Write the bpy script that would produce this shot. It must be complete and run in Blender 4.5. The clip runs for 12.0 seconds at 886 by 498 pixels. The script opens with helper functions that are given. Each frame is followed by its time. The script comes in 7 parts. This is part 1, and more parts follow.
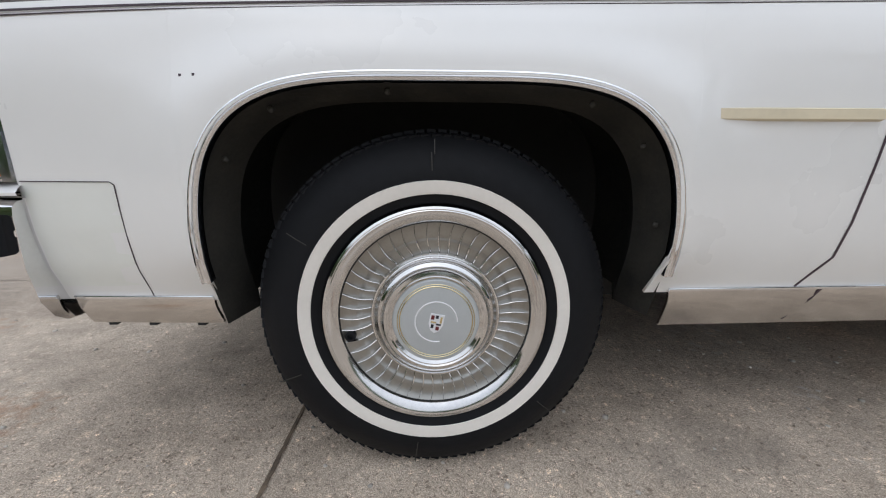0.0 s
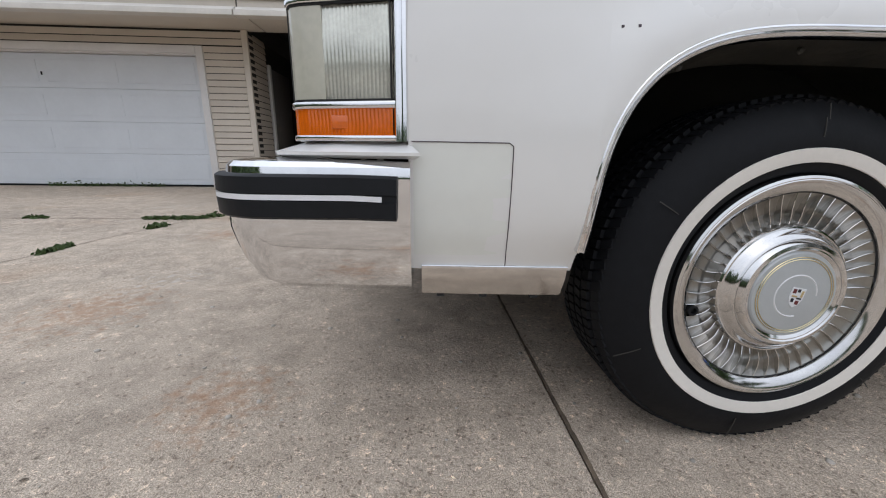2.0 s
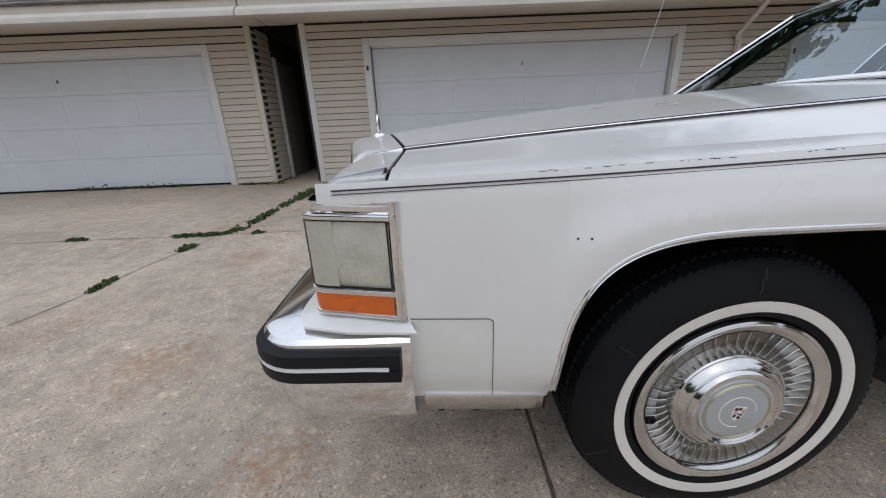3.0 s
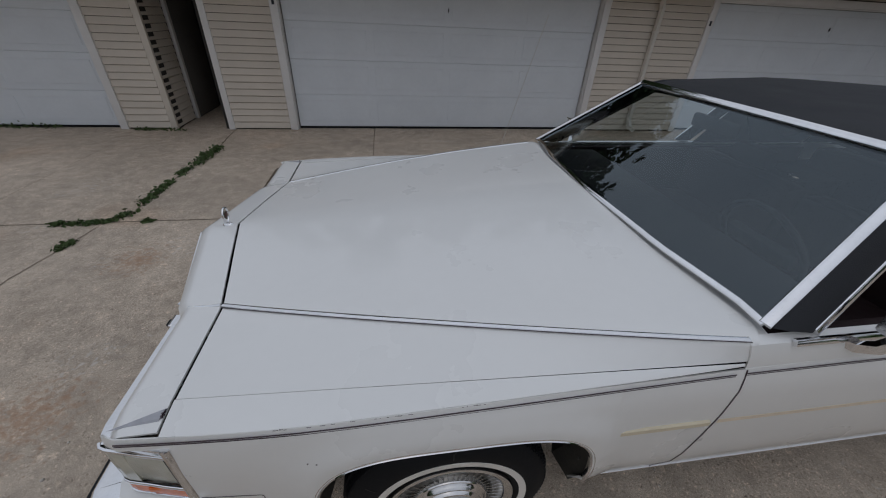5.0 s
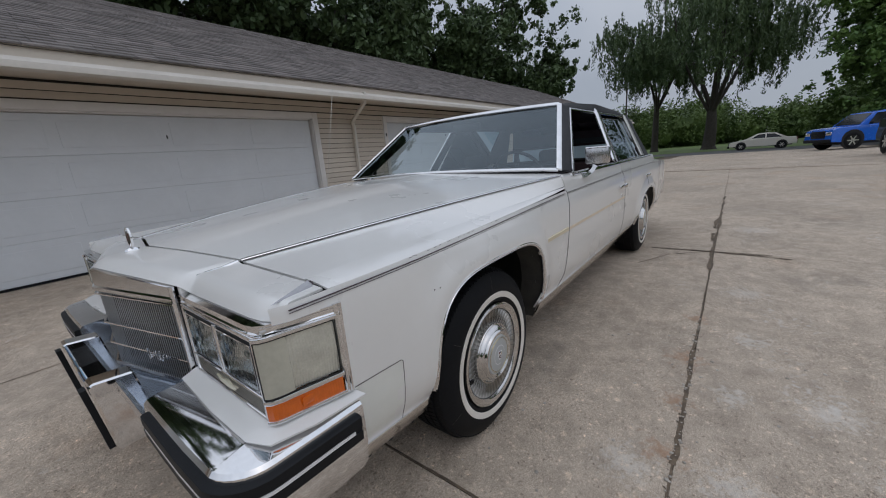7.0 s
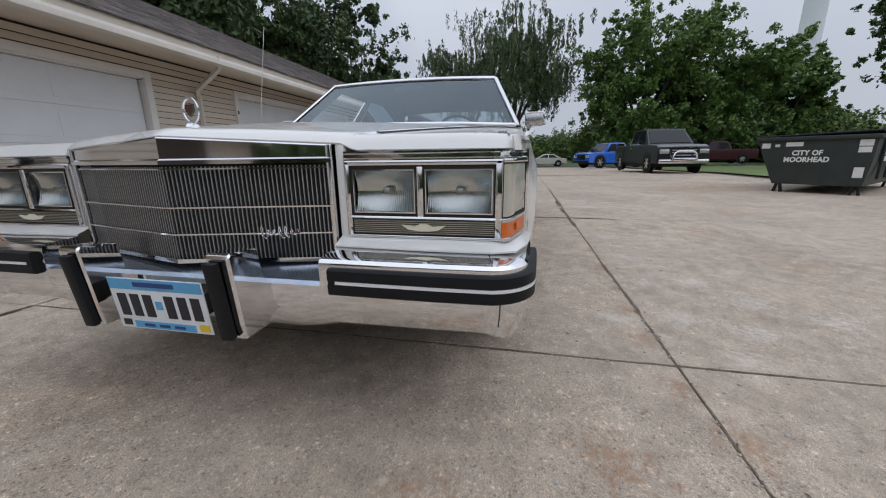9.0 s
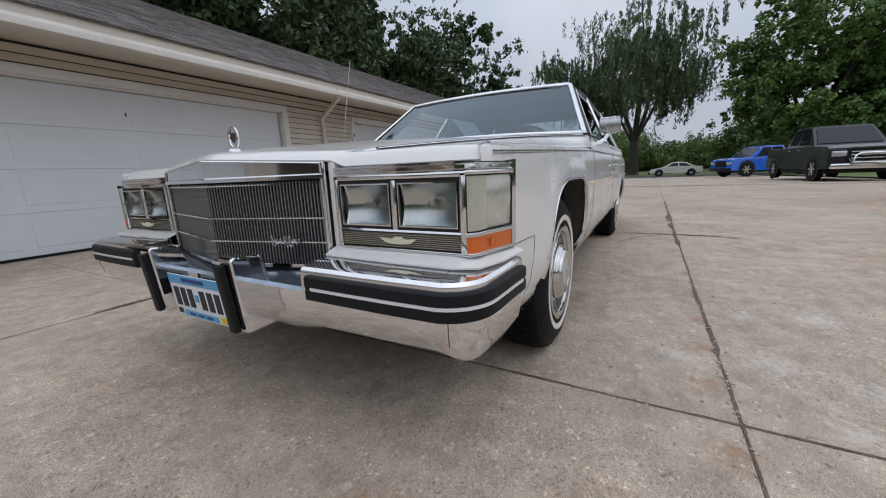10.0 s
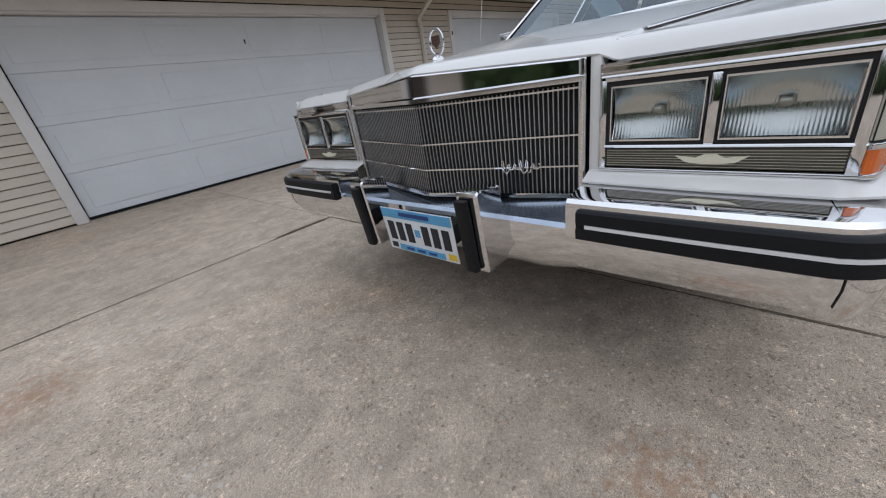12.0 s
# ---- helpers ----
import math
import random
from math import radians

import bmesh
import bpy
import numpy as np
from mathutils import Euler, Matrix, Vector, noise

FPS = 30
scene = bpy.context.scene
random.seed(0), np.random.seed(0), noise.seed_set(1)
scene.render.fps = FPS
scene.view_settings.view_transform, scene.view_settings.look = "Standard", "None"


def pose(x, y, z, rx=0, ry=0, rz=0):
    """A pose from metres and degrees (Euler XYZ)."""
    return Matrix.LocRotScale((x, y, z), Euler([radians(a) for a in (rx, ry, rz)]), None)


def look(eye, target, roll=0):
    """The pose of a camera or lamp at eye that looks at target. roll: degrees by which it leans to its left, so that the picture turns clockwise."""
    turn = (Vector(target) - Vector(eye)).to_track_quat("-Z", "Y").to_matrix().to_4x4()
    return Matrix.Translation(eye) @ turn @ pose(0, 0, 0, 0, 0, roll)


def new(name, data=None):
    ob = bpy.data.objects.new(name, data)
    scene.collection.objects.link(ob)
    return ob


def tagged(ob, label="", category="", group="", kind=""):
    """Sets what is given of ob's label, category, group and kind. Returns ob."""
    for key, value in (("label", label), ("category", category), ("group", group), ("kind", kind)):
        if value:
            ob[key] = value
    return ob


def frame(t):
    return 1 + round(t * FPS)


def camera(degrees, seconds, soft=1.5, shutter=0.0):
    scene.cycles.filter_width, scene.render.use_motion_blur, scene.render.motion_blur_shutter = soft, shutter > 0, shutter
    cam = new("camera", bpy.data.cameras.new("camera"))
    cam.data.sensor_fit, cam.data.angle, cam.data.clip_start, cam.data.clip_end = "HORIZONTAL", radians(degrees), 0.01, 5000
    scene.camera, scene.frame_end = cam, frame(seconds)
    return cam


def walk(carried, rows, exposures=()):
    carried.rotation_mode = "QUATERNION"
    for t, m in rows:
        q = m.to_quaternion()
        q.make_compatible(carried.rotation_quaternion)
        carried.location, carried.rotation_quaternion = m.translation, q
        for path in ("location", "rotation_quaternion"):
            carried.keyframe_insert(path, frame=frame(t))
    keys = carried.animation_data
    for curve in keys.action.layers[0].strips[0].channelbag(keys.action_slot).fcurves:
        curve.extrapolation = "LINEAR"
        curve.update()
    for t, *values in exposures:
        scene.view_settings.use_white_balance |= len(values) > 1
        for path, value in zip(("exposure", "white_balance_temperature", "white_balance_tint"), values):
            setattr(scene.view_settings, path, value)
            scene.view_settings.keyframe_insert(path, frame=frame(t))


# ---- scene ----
cam = camera(101.0, 12.0, soft=1.1)
PATH = [
    (0, (-0.016, -1.589, 0.615), (0.074, 0.364, 0.192), -0.1),
    (0.5, (-0.018, -1.652, 0.59), (0.034, 0.287, 0.104), 1.3),
    (1, (-0.204, -1.63, 0.571), (-0.137, 0.311, 0.094), 2.7),
    (1.5, (-0.524, -1.57, 0.582), (-0.471, 0.36, 0.06), -0.5),
    (2, (-0.662, -1.538, 0.578), (-0.555, 0.396, 0.08), 0.7),
    (2.5, (-0.67, -1.533, 0.584), (-0.509, 0.397, 0.086), 1.7),
    (3, (-0.618, -1.563, 0.956), (-0.6, 0.32, 0.283), -2.4),
    (3.2, (-0.53, -1.543, 1.147), (-0.395, 0.342, 0.493), -2.7),
    (4.8, (-0.142, -1.501, 1.699), (0.106, 0.155, 0.606), 2.8),
    (5, (-0.159, -1.486, 1.696), (0.124, 0.174, 0.617), 2.8),
    (5.5, (-0.221, -1.436, 1.565), (0.588, 0.172, 0.694), 0.7),
    (6, (-0.489, -1.485, 1.33), (0.621, -0.048, 0.49), -6.2),
    (6.5, (-0.844, -1.614, 1.192), (0.457, -0.223, 0.582), -4.5),
    (7, (-1.148, -1.639, 1.128), (0.365, -0.423, 0.643), -4.8),
    (7.2, (-1.257, -1.617, 1.095), (0.294, -0.482, 0.543), -4.5),
    (8.8, (-1.75, -0.986, 0.808), (0.096, -0.365, 0.351), -0.8),
    (9, (-1.778, -0.941, 0.808), (0.117, -0.527, 0.317), -0.8),
    (9.5, (-1.77, -0.996, 0.815), (0.11, -0.494, 0.351), -2.8),
    (10, (-1.639, -1.264, 0.798), (0.064, -0.298, 0.391), -2.4),
    (10.5, (-1.496, -1.567, 0.809), (0.056, -0.411, 0.305), -0.8),
    (11, (-1.459, -1.635, 0.828), (0.071, -0.481, 0.256), 0.6),
    (11.5, (-1.679, -1.268, 0.854), (-0.194, -0.144, 0.124), -5.9),
    (12, (-1.737, -0.797, 0.84), (-0.455, 0.499, 0.018), -9.3),
]

# ---- exposure ----
walk(cam, [(t, look(eye, target, roll)) for t, eye, target, roll in PATH],
     exposures=[(0, 0.46, 6180, 10), (0.5, 0.34, 6180, 10), (2.5, 0.36, 6180, 11), (3.0, 0.14, 6150, 11), (3.2, -0.12, 6130, 11), (4.8, -0.72, 6150, 11), (5.5, -0.74, 6150, 11), (6.0, -0.84, 6150, 11), (6.5, -0.50, 6130, 11), (7.2, -0.20, 6130, 11), (8.8, 0.12, 6190, 11.5), (12, 0.13, 6130, 11)])

# ---- world and sun: a bright overcast day ----
world = bpy.data.worlds.new("sky")
scene.world = world
world.use_nodes = True
wt = world.node_tree
wt.nodes.clear()
sky = wt.nodes.new("ShaderNodeTexSky")
sky.sky_type, sky.sun_disc = "NISHITA", False
sky.sun_elevation, sky.sun_rotation = radians(55), radians(200)
sky.dust_density, sky.air_density = 3.0, 1.0
cloud = wt.nodes.new("ShaderNodeTexNoise")
cloud.inputs["Scale"].default_value, cloud.inputs["Detail"].default_value = 2.2, 5
ramp = wt.nodes.new("ShaderNodeValToRGB")
ramp.color_ramp.elements[0].position, ramp.color_ramp.elements[0].color = 0.3, (6.2, 6.75, 7.6, 1)
ramp.color_ramp.elements[1].position, ramp.color_ramp.elements[1].color = 0.75, (8.6, 8.9, 9.4, 1)
mixw = wt.nodes.new("ShaderNodeMix")
mixw.data_type = "RGBA"
mixw.inputs["Factor"].default_value = 0.86
bg = wt.nodes.new("ShaderNodeBackground")
bg.inputs["Strength"].default_value = 0.068
wo = wt.nodes.new("ShaderNodeOutputWorld")
wt.links.new(cloud.outputs["Fac"], ramp.inputs["Fac"])
wt.links.new(sky.outputs["Color"], mixw.inputs["A"])
wt.links.new(ramp.outputs["Color"], mixw.inputs["B"])
# an overcast sky is brighter overhead than at the horizon
way = wt.nodes.new("ShaderNodeTexCoord")
sep = wt.nodes.new("ShaderNodeSeparateXYZ")
lift = wt.nodes.new("ShaderNodeMapRange")
lift.inputs["From Min"].default_value, lift.inputs["From Max"].default_value = 0.15, 1.0
lift.inputs["To Min"].default_value, lift.inputs["To Max"].default_value = 1.0, 1.9
over = wt.nodes.new("ShaderNodeVectorMath")
over.operation = "SCALE"
wt.links.new(way.outputs["Generated"], sep.inputs["Vector"])
wt.links.new(sep.outputs["Z"], lift.inputs["Value"])
wt.links.new(mixw.outputs["Result"], over.inputs[0])
wt.links.new(lift.outputs["Result"], over.inputs["Scale"])
wt.links.new(over.outputs["Vector"], bg.inputs["Color"])
wt.links.new(bg.outputs["Background"], wo.inputs["Surface"])

sun = new("sun", bpy.data.lights.new("sun", "SUN"))
sun.data.energy, sun.data.angle, sun.data.color = 0.5, radians(170), (1.0, 0.985, 0.96)
sun.matrix_world = look((-4, -7, 14), (0, 0, 0))


# ---- materials ----
def mat(name, color, rough=0.5, metal=0.0, var=0.0, scale=8.0, bump=0.0, bscale=60.0, coat=0.0, second=None, spec=0.5, obj=0.0):
    """A surface with large and small variation of its colour and a fine relief."""
    m = bpy.data.materials.new(name)
    m.use_nodes = True
    t = m.node_tree
    b = t.nodes["Principled BSDF"]
    b.inputs["Roughness"].default_value, b.inputs["Metallic"].default_value = rough, metal
    b.inputs["Coat Weight"].default_value, b.inputs["Coat Roughness"].default_value = coat, 0.06
    b.inputs["Specular IOR Level"].default_value = spec
    b.inputs["Base Color"].default_value = (*color, 1)
    co = t.nodes.new("ShaderNodeTexCoord")
    if var or second:
        n1, n2 = t.nodes.new("ShaderNodeTexNoise"), t.nodes.new("ShaderNodeTexNoise")
        for n, s, d in ((n1, scale, 6), (n2, scale * 9, 3)):
            n.inputs["Scale"].default_value, n.inputs["Detail"].default_value = s, d
            t.links.new(co.outputs["Object"], n.inputs["Vector"])
        add = t.nodes.new("ShaderNodeMath")
        add.operation = "MULTIPLY_ADD"
        add.inputs[1].default_value = 0.45
        t.links.new(n2.outputs["Fac"], add.inputs[0])
        t.links.new(n1.outputs["Fac"], add.inputs[2])
        r = t.nodes.new("ShaderNodeValToRGB")
        r.color_ramp.elements[0].position, r.color_ramp.elements[1].position = 0.45, 1.0
        two = second or tuple(min(1, c * (1 + var)) for c in color)
        one = color if second else tuple(c * (1 - var) for c in color)
        r.color_ramp.elements[0].color, r.color_ramp.elements[1].color = (*one, 1), (*two, 1)
        t.links.new(add.outputs[0], r.inputs["Fac"])
        last = r.outputs["Color"]
        if obj:
            oi = t.nodes.new("ShaderNodeObjectInfo")
            hs = t.nodes.new("ShaderNodeHueSaturation")
            mr = t.nodes.new("ShaderNodeMapRange")
            mr.inputs["To Min"].default_value, mr.inputs["To Max"].default_value = 1 - obj, 1 + obj
            t.links.new(oi.outputs["Random"], mr.inputs["Value"])
            t.links.new(mr.outputs["Result"], hs.inputs["Value"])
            t.links.new(last, hs.inputs["Color"])
            last = hs.outputs["Color"]
        t.links.new(last, b.inputs["Base Color"])
        rr = t.nodes.new("ShaderNodeMapRange")
        rr.inputs["To Min"].default_value, rr.inputs["To Max"].default_value = max(0.02, rough * 0.8), min(1, rough * 1.25)
        t.links.new(n1.outputs["Fac"], rr.inputs["Value"])
        t.links.new(rr.outputs["Result"], b.inputs["Roughness"])
    if bump:
        nb = t.nodes.new("ShaderNodeTexNoise")
        nb.inputs["Scale"].default_value, nb.inputs["Detail"].default_value = bscale, 4
        bp = t.nodes.new("ShaderNodeBump")
        bp.inputs["Strength"].default_value, bp.inputs["Distance"].default_value = bump, 0.004
        t.links.new(co.outputs["Object"], nb.inputs["Vector"])
        t.links.new(nb.outputs["Fac"], bp.inputs["Height"])
        t.links.new(bp.outputs["Normal"], b.inputs["Normal"])
    return m


def glass(name, tint, ior=1.5):
    m = bpy.data.materials.new(name)
    m.use_nodes = True
    t = m.node_tree
    t.nodes.clear()
    tr, gl, fr, mx, out = (t.nodes.new("ShaderNode" + k) for k in ("BsdfTransparent", "BsdfGlossy", "Fresnel", "MixShader", "OutputMaterial"))
    tr.inputs["Color"].default_value = (*tint, 1)
    gl.inputs["Roughness"].default_value = 0.01
    gl.inputs["Color"].default_value = (0.80, 0.92, 1.0, 1)
    fr.inputs["IOR"].default_value = ior
    t.links.new(fr.outputs["Fac"], mx.inputs["Fac"])
    t.links.new(tr.outputs[0], mx.inputs[1])
    t.links.new(gl.outputs[0], mx.inputs[2])
    t.links.new(mx.outputs[0], out.inputs["Surface"])
    return m


def concrete_mat(name, base, rust=0.0):
    """Broom-finished concrete: exposed grit, pale scaling, faint stains."""
    m = mat(name, base, 0.85, var=0.16, scale=1.1, bump=0.0)
    t = m.node_tree
    b = t.nodes["Principled BSDF"]
    last = b.inputs["Base Color"].links[0].from_socket
    geo = t.nodes.new("ShaderNodeNewGeometry")

    def noise_ramp(scale, lo, hi, c0, c1, detail=4):
        n, r = t.nodes.new("ShaderNodeTexNoise"), t.nodes.new("ShaderNodeValToRGB")
        n.inputs["Scale"].default_value, n.inputs["Detail"].default_value = scale, detail
        r.color_ramp.elements[0].position, r.color_ramp.elements[1].position = lo, hi
        r.color_ramp.elements[0].color, r.color_ramp.elements[1].color = (*c0, 1), (*c1, 1)
        t.links.new(geo.outputs["Position"], n.inputs["Vector"])
        t.links.new(n.outputs["Fac"], r.inputs["Fac"])
        return r.outputs["Color"], n

    def mult(a, b2, fac=1.0):
        x = t.nodes.new("ShaderNodeMix")
        x.data_type, x.blend_type = "RGBA", "MULTIPLY"
        x.inputs["Factor"].default_value = fac
        t.links.new(a, x.inputs["A"])
        t.links.new(b2, x.inputs["B"])
        return x.outputs["Result"]

    last = mult(last, noise_ramp(0.55, 0.3, 0.7, (0.86, 0.85, 0.83), (1.1, 1.09, 1.07))[0])
    grit, ng = noise_ramp(430, 0.32, 0.68, (0.36, 0.34, 0.32), (1.40, 1.40, 1.39), 2)
    last = mult(last, grit)
    last = mult(last, noise_ramp(160, 0.36, 0.60, (0.86, 0.85, 0.84), (1.06, 1.06, 1.06), 3)[0])
    last = mult(last, noise_ramp(9, 0.35, 0.65, (0.90, 0.89, 0.88), (1.07, 1.07, 1.07), 5)[0])
    pits, npit = noise_ramp(48, 0.26, 0.34, (0.62, 0.59, 0.56), (1, 1, 1), 2)
    last = mult(last, pits)
    # exposed stones in the worn areas
    vo = t.nodes.new("ShaderNodeTexVoronoi")
    vo.inputs["Scale"].default_value = 150
    wob = t.nodes.new("ShaderNodeTexNoise")
    wob.inputs["Scale"].default_value, wob.inputs["Detail"].default_value = 90, 3
    t.links.new(geo.outputs["Position"], wob.inputs["Vector"])
    wsc = t.nodes.new("ShaderNodeVectorMath")
    wsc.operation = "MULTIPLY_ADD"
    wsc.inputs[1].default_value = (0.016, 0.016, 0.016)
    t.links.new(wob.outputs["Color"], wsc.inputs[0])
    t.links.new(geo.outputs["Position"], wsc.inputs[2])
    t.links.new(wsc.outputs["Vector"], vo.inputs["Vector"])
    sv = t.nodes.new("ShaderNodeSeparateColor")
    t.links.new(vo.outputs["Color"], sv.inputs["Color"])
    tone = t.nodes.new("ShaderNodeValToRGB")
    tone.color_ramp.elements[0].color, tone.color_ramp.elements[1].color = (0.34, 0.30, 0.265, 1), (1.75, 1.73, 1.70, 1)
    mid = tone.color_ramp.elements.new(0.35)
    mid.color = (0.95, 0.94, 0.93, 1)
    mid = tone.color_ramp.elements.new(0.75)
    mid.color = (1.08, 1.06, 1.04, 1)
    t.links.new(sv.outputs["Red"], tone.inputs["Fac"])
    core = t.nodes.new("ShaderNodeMapRange")
    core.inputs["From Min"].default_value, core.inputs["From Max"].default_value = 0.25, 0.65
    core.inputs["To Min"].default_value, core.inputs["To Max"].default_value = 1.0, 0.0
    t.links.new(vo.outputs["Distance"], core.inputs["Value"])
    worn, _ = noise_ramp(0.9, 0.35, 0.58, (0.35, 0.35, 0.35), (1, 1, 1), 6)
    show = t.nodes.new("ShaderNodeMath")
    show.operation = "MULTIPLY"
    t.links.new(core.outputs["Result"], show.inputs[0])
    t.links.new(worn, show.inputs[1])
    st = t.nodes.new("ShaderNodeMix")
    st.data_type, st.blend_type = "RGBA", "MULTIPLY"
    t.links.new(show.outputs["Value"], st.inputs["Factor"])
    t.links.new(last, st.inputs["A"])
    t.links.new(tone.outputs["Color"], st.inputs["B"])
    last = st.outputs["Result"]
    # larger stones ground bare here and there, and small dark pits
    for vscale, lo, hi, dark, light, amount in ((52, 0.80, 0.84, None, (1.55, 1.53, 1.50), 0.8), (74, 0.0, 0.0, (0.42, 0.38, 0.35), None, 0.75), (23, 0.90, 0.93, None, (1.45, 1.42, 1.38), 0.7)):
        vb = t.nodes.new("ShaderNodeTexVoronoi")
        vb.inputs["Scale"].default_value = vscale
        t.links.new(wsc.outputs["Vector"], vb.inputs["Vector"])
        sc2 = t.nodes.new("ShaderNodeSeparateColor")
        t.links.new(vb.outputs["Color"], sc2.inputs["Color"])
        pick = t.nodes.new("ShaderNodeMapRange")
        pick.inputs["From Min"].default_value, pick.inputs["From Max"].default_value = (lo, hi) if light else (0.12, 0.09)
        t.links.new(sc2.outputs["Green"], pick.inputs["Value"])
        size = t.nodes.new("ShaderNodeMapRange")
        size.inputs["From Min"].default_value, size.inputs["From Max"].default_value = 0.20, 0.42
        size.inputs["To Min"].default_value, size.inputs["To Max"].default_value = amount, 0.0
        t.links.new(vb.outputs["Distance"], size.inputs["Value"])
        both2 = t.nodes.new("ShaderNodeMath")
        both2.operation = "MULTIPLY"
        t.links.new(pick.outputs["Result"], both2.inputs[0])
        t.links.new(size.outputs["Result"], both2.inputs[1])
        mz = t.nodes.new("ShaderNodeMix")
        mz.data_type, mz.blend_type = "RGBA", "MULTIPLY"
        t.links.new(both2.outputs["Value"], mz.inputs["Factor"])
        t.links.new(last, mz.inputs["A"])
        mz.inputs["B"].default_value = (*(light or dark), 1)
        last = mz.outputs["Result"]
    # blotches a hand's width to a pace across
    last = mult(last, noise_ramp(4.5, 0.36, 0.64, (0.945, 0.94, 0.935), (1.045, 1.04, 1.035), 7)[0])
    last = mult(last, noise_ramp(22, 0.36, 0.64, (0.95, 0.948, 0.945), (1.045, 1.045, 1.04), 5)[0])
    # pale scaled patches
    pale, npale = noise_ramp(1.3, 0.58, 0.72, (0, 0, 0), (1, 1, 1), 7)
    fine, _ = noise_ramp(28, 0.55, 0.68, (0, 0, 0), (1, 1, 1), 3)
    both = mult(pale, fine)
    x = t.nodes.new("ShaderNodeMix")
    x.data_type = "RGBA"
    t.links.new(both, x.inputs["Factor"])
    t.links.new(last, x.inputs["A"])
    x.inputs["B"].default_value = (0.62, 0.585, 0.54, 1)
    last = x.outputs["Result"]
    # patches with their own outlines: pale scaling beside the joints, rust, one oil spot, three more dark patches
    def patch(last, cx, cy, rad, color, strength, rough_scale, soft=0.22):
        d = t.nodes.new("ShaderNodeVectorMath")
        d.operation = "DISTANCE"
        d.inputs[1].default_value = (cx, cy, 0)
        t.links.new(geo.outputs["Position"], d.inputs[0])
        nz = t.nodes.new("ShaderNodeTexNoise")
        nz.inputs["Scale"].default_value, nz.inputs["Detail"].default_value = rough_scale, 8
        nz.inputs["Roughness"].default_value = 0.72
        t.links.new(geo.outputs["Position"], nz.inputs["Vector"])
        fall = t.nodes.new("ShaderNodeMapRange")
        fall.inputs["From Min"].default_value, fall.inputs["From Max"].default_value = 0.0, rad
        fall.inputs["To Min"].default_value, fall.inputs["To Max"].default_value = 0.62, 0.30
        t.links.new(d.outputs["Value"], fall.inputs["Value"])
        su = t.nodes.new("ShaderNodeMath")
        su.operation = "SUBTRACT"
        t.links.new(fall.outputs["Result"], su.inputs[0])
        t.links.new(nz.outputs["Fac"], su.inputs[1])
        st = t.nodes.new("ShaderNodeMapRange")
        st.inputs["From Min"].default_value, st.inputs["From Max"].default_value = -0.02, soft
        st.inputs["To Max"].default_value = strength
        t.links.new(su.outputs["Value"], st.inputs["Value"])
        mx = t.nodes.new("ShaderNodeMix")
        mx.data_type = "RGBA"
        t.links.new(st.outputs["Result"], mx.inputs["Factor"])
        t.links.new(last, mx.inputs["A"])
        mx.inputs["B"].default_value = (*color, 1)
        return mx.outputs["Result"]

    pale_c, rust_c = (0.66, 0.62, 0.565), (0.36, 0.20, 0.11)
    for cx, cy, rad in ((0.08, -1.42, 0.22), (0.13, -1.74, 0.24), (0.03, -2.02, 0.24), (0.42, -2.2, 0.26), (0.75, -2.05, 0.24), (0.7, -1.72, 0.18), (1.3, -1.80, 0.22), (-0.25, -1.85, 0.16), (0.2, -2.45, 0.26), (2.1, -1.78, 0.3), (4.4, -1.9, 0.5)):
        last = patch(last, cx, cy, rad, pale_c, 0.50, 30, 0.13)
    for cx, cy, rad in ((-0.12, -1.50, 0.17), (0.2, -1.52, 0.17), (0.55, -1.53, 0.15), (-0.50, -1.52, 0.17), (-0.75, -1.60, 0.2), (-0.87, -1.22, 0.26), (-1.15, -0.75, 0.3), (-1.9, -0.2, 0.5), (0.95, -1.53, 0.2), (1.5, -1.54, 0.16), (-2.1, 1.15, 0.45)):
        last = patch(last, cx, cy, rad, rust_c, 0.62, 24, 0.14)
    last = patch(last, 8.0, -5.2, 3.2, (0.42, 0.23, 0.11), 0.7, 2.5, 0.25)
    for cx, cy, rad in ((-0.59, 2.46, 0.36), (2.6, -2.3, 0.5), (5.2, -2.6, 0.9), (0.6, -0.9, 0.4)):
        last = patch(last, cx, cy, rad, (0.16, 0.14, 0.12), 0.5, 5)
    # faint rust tint
    rs, _ = noise_ramp(0.9, 0.6, 0.78, (1, 1, 1), (1.06, 0.93, 0.82), 6)
    last = mult(last, rs)
    t.links.new(last, b.inputs["Base Color"])
    bp = t.nodes.new("ShaderNodeBump")
    bp.inputs["Strength"].default_value, bp.inputs["Distance"].default_value = 0.4, 0.002
    rise = t.nodes.new("ShaderNodeMath")
    rise.operation = "MULTIPLY_ADD"
    rise.inputs[1].default_value = 1.6
    t.links.new(show.outputs["Value"], rise.inputs[0])
    t.links.new(ng.outputs["Fac"], rise.inputs[2])
    t.links.new(rise.outputs["Value"], bp.inputs["Height"])
    t.links.new(bp.outputs["Normal"], b.inputs["Normal"])
    return m


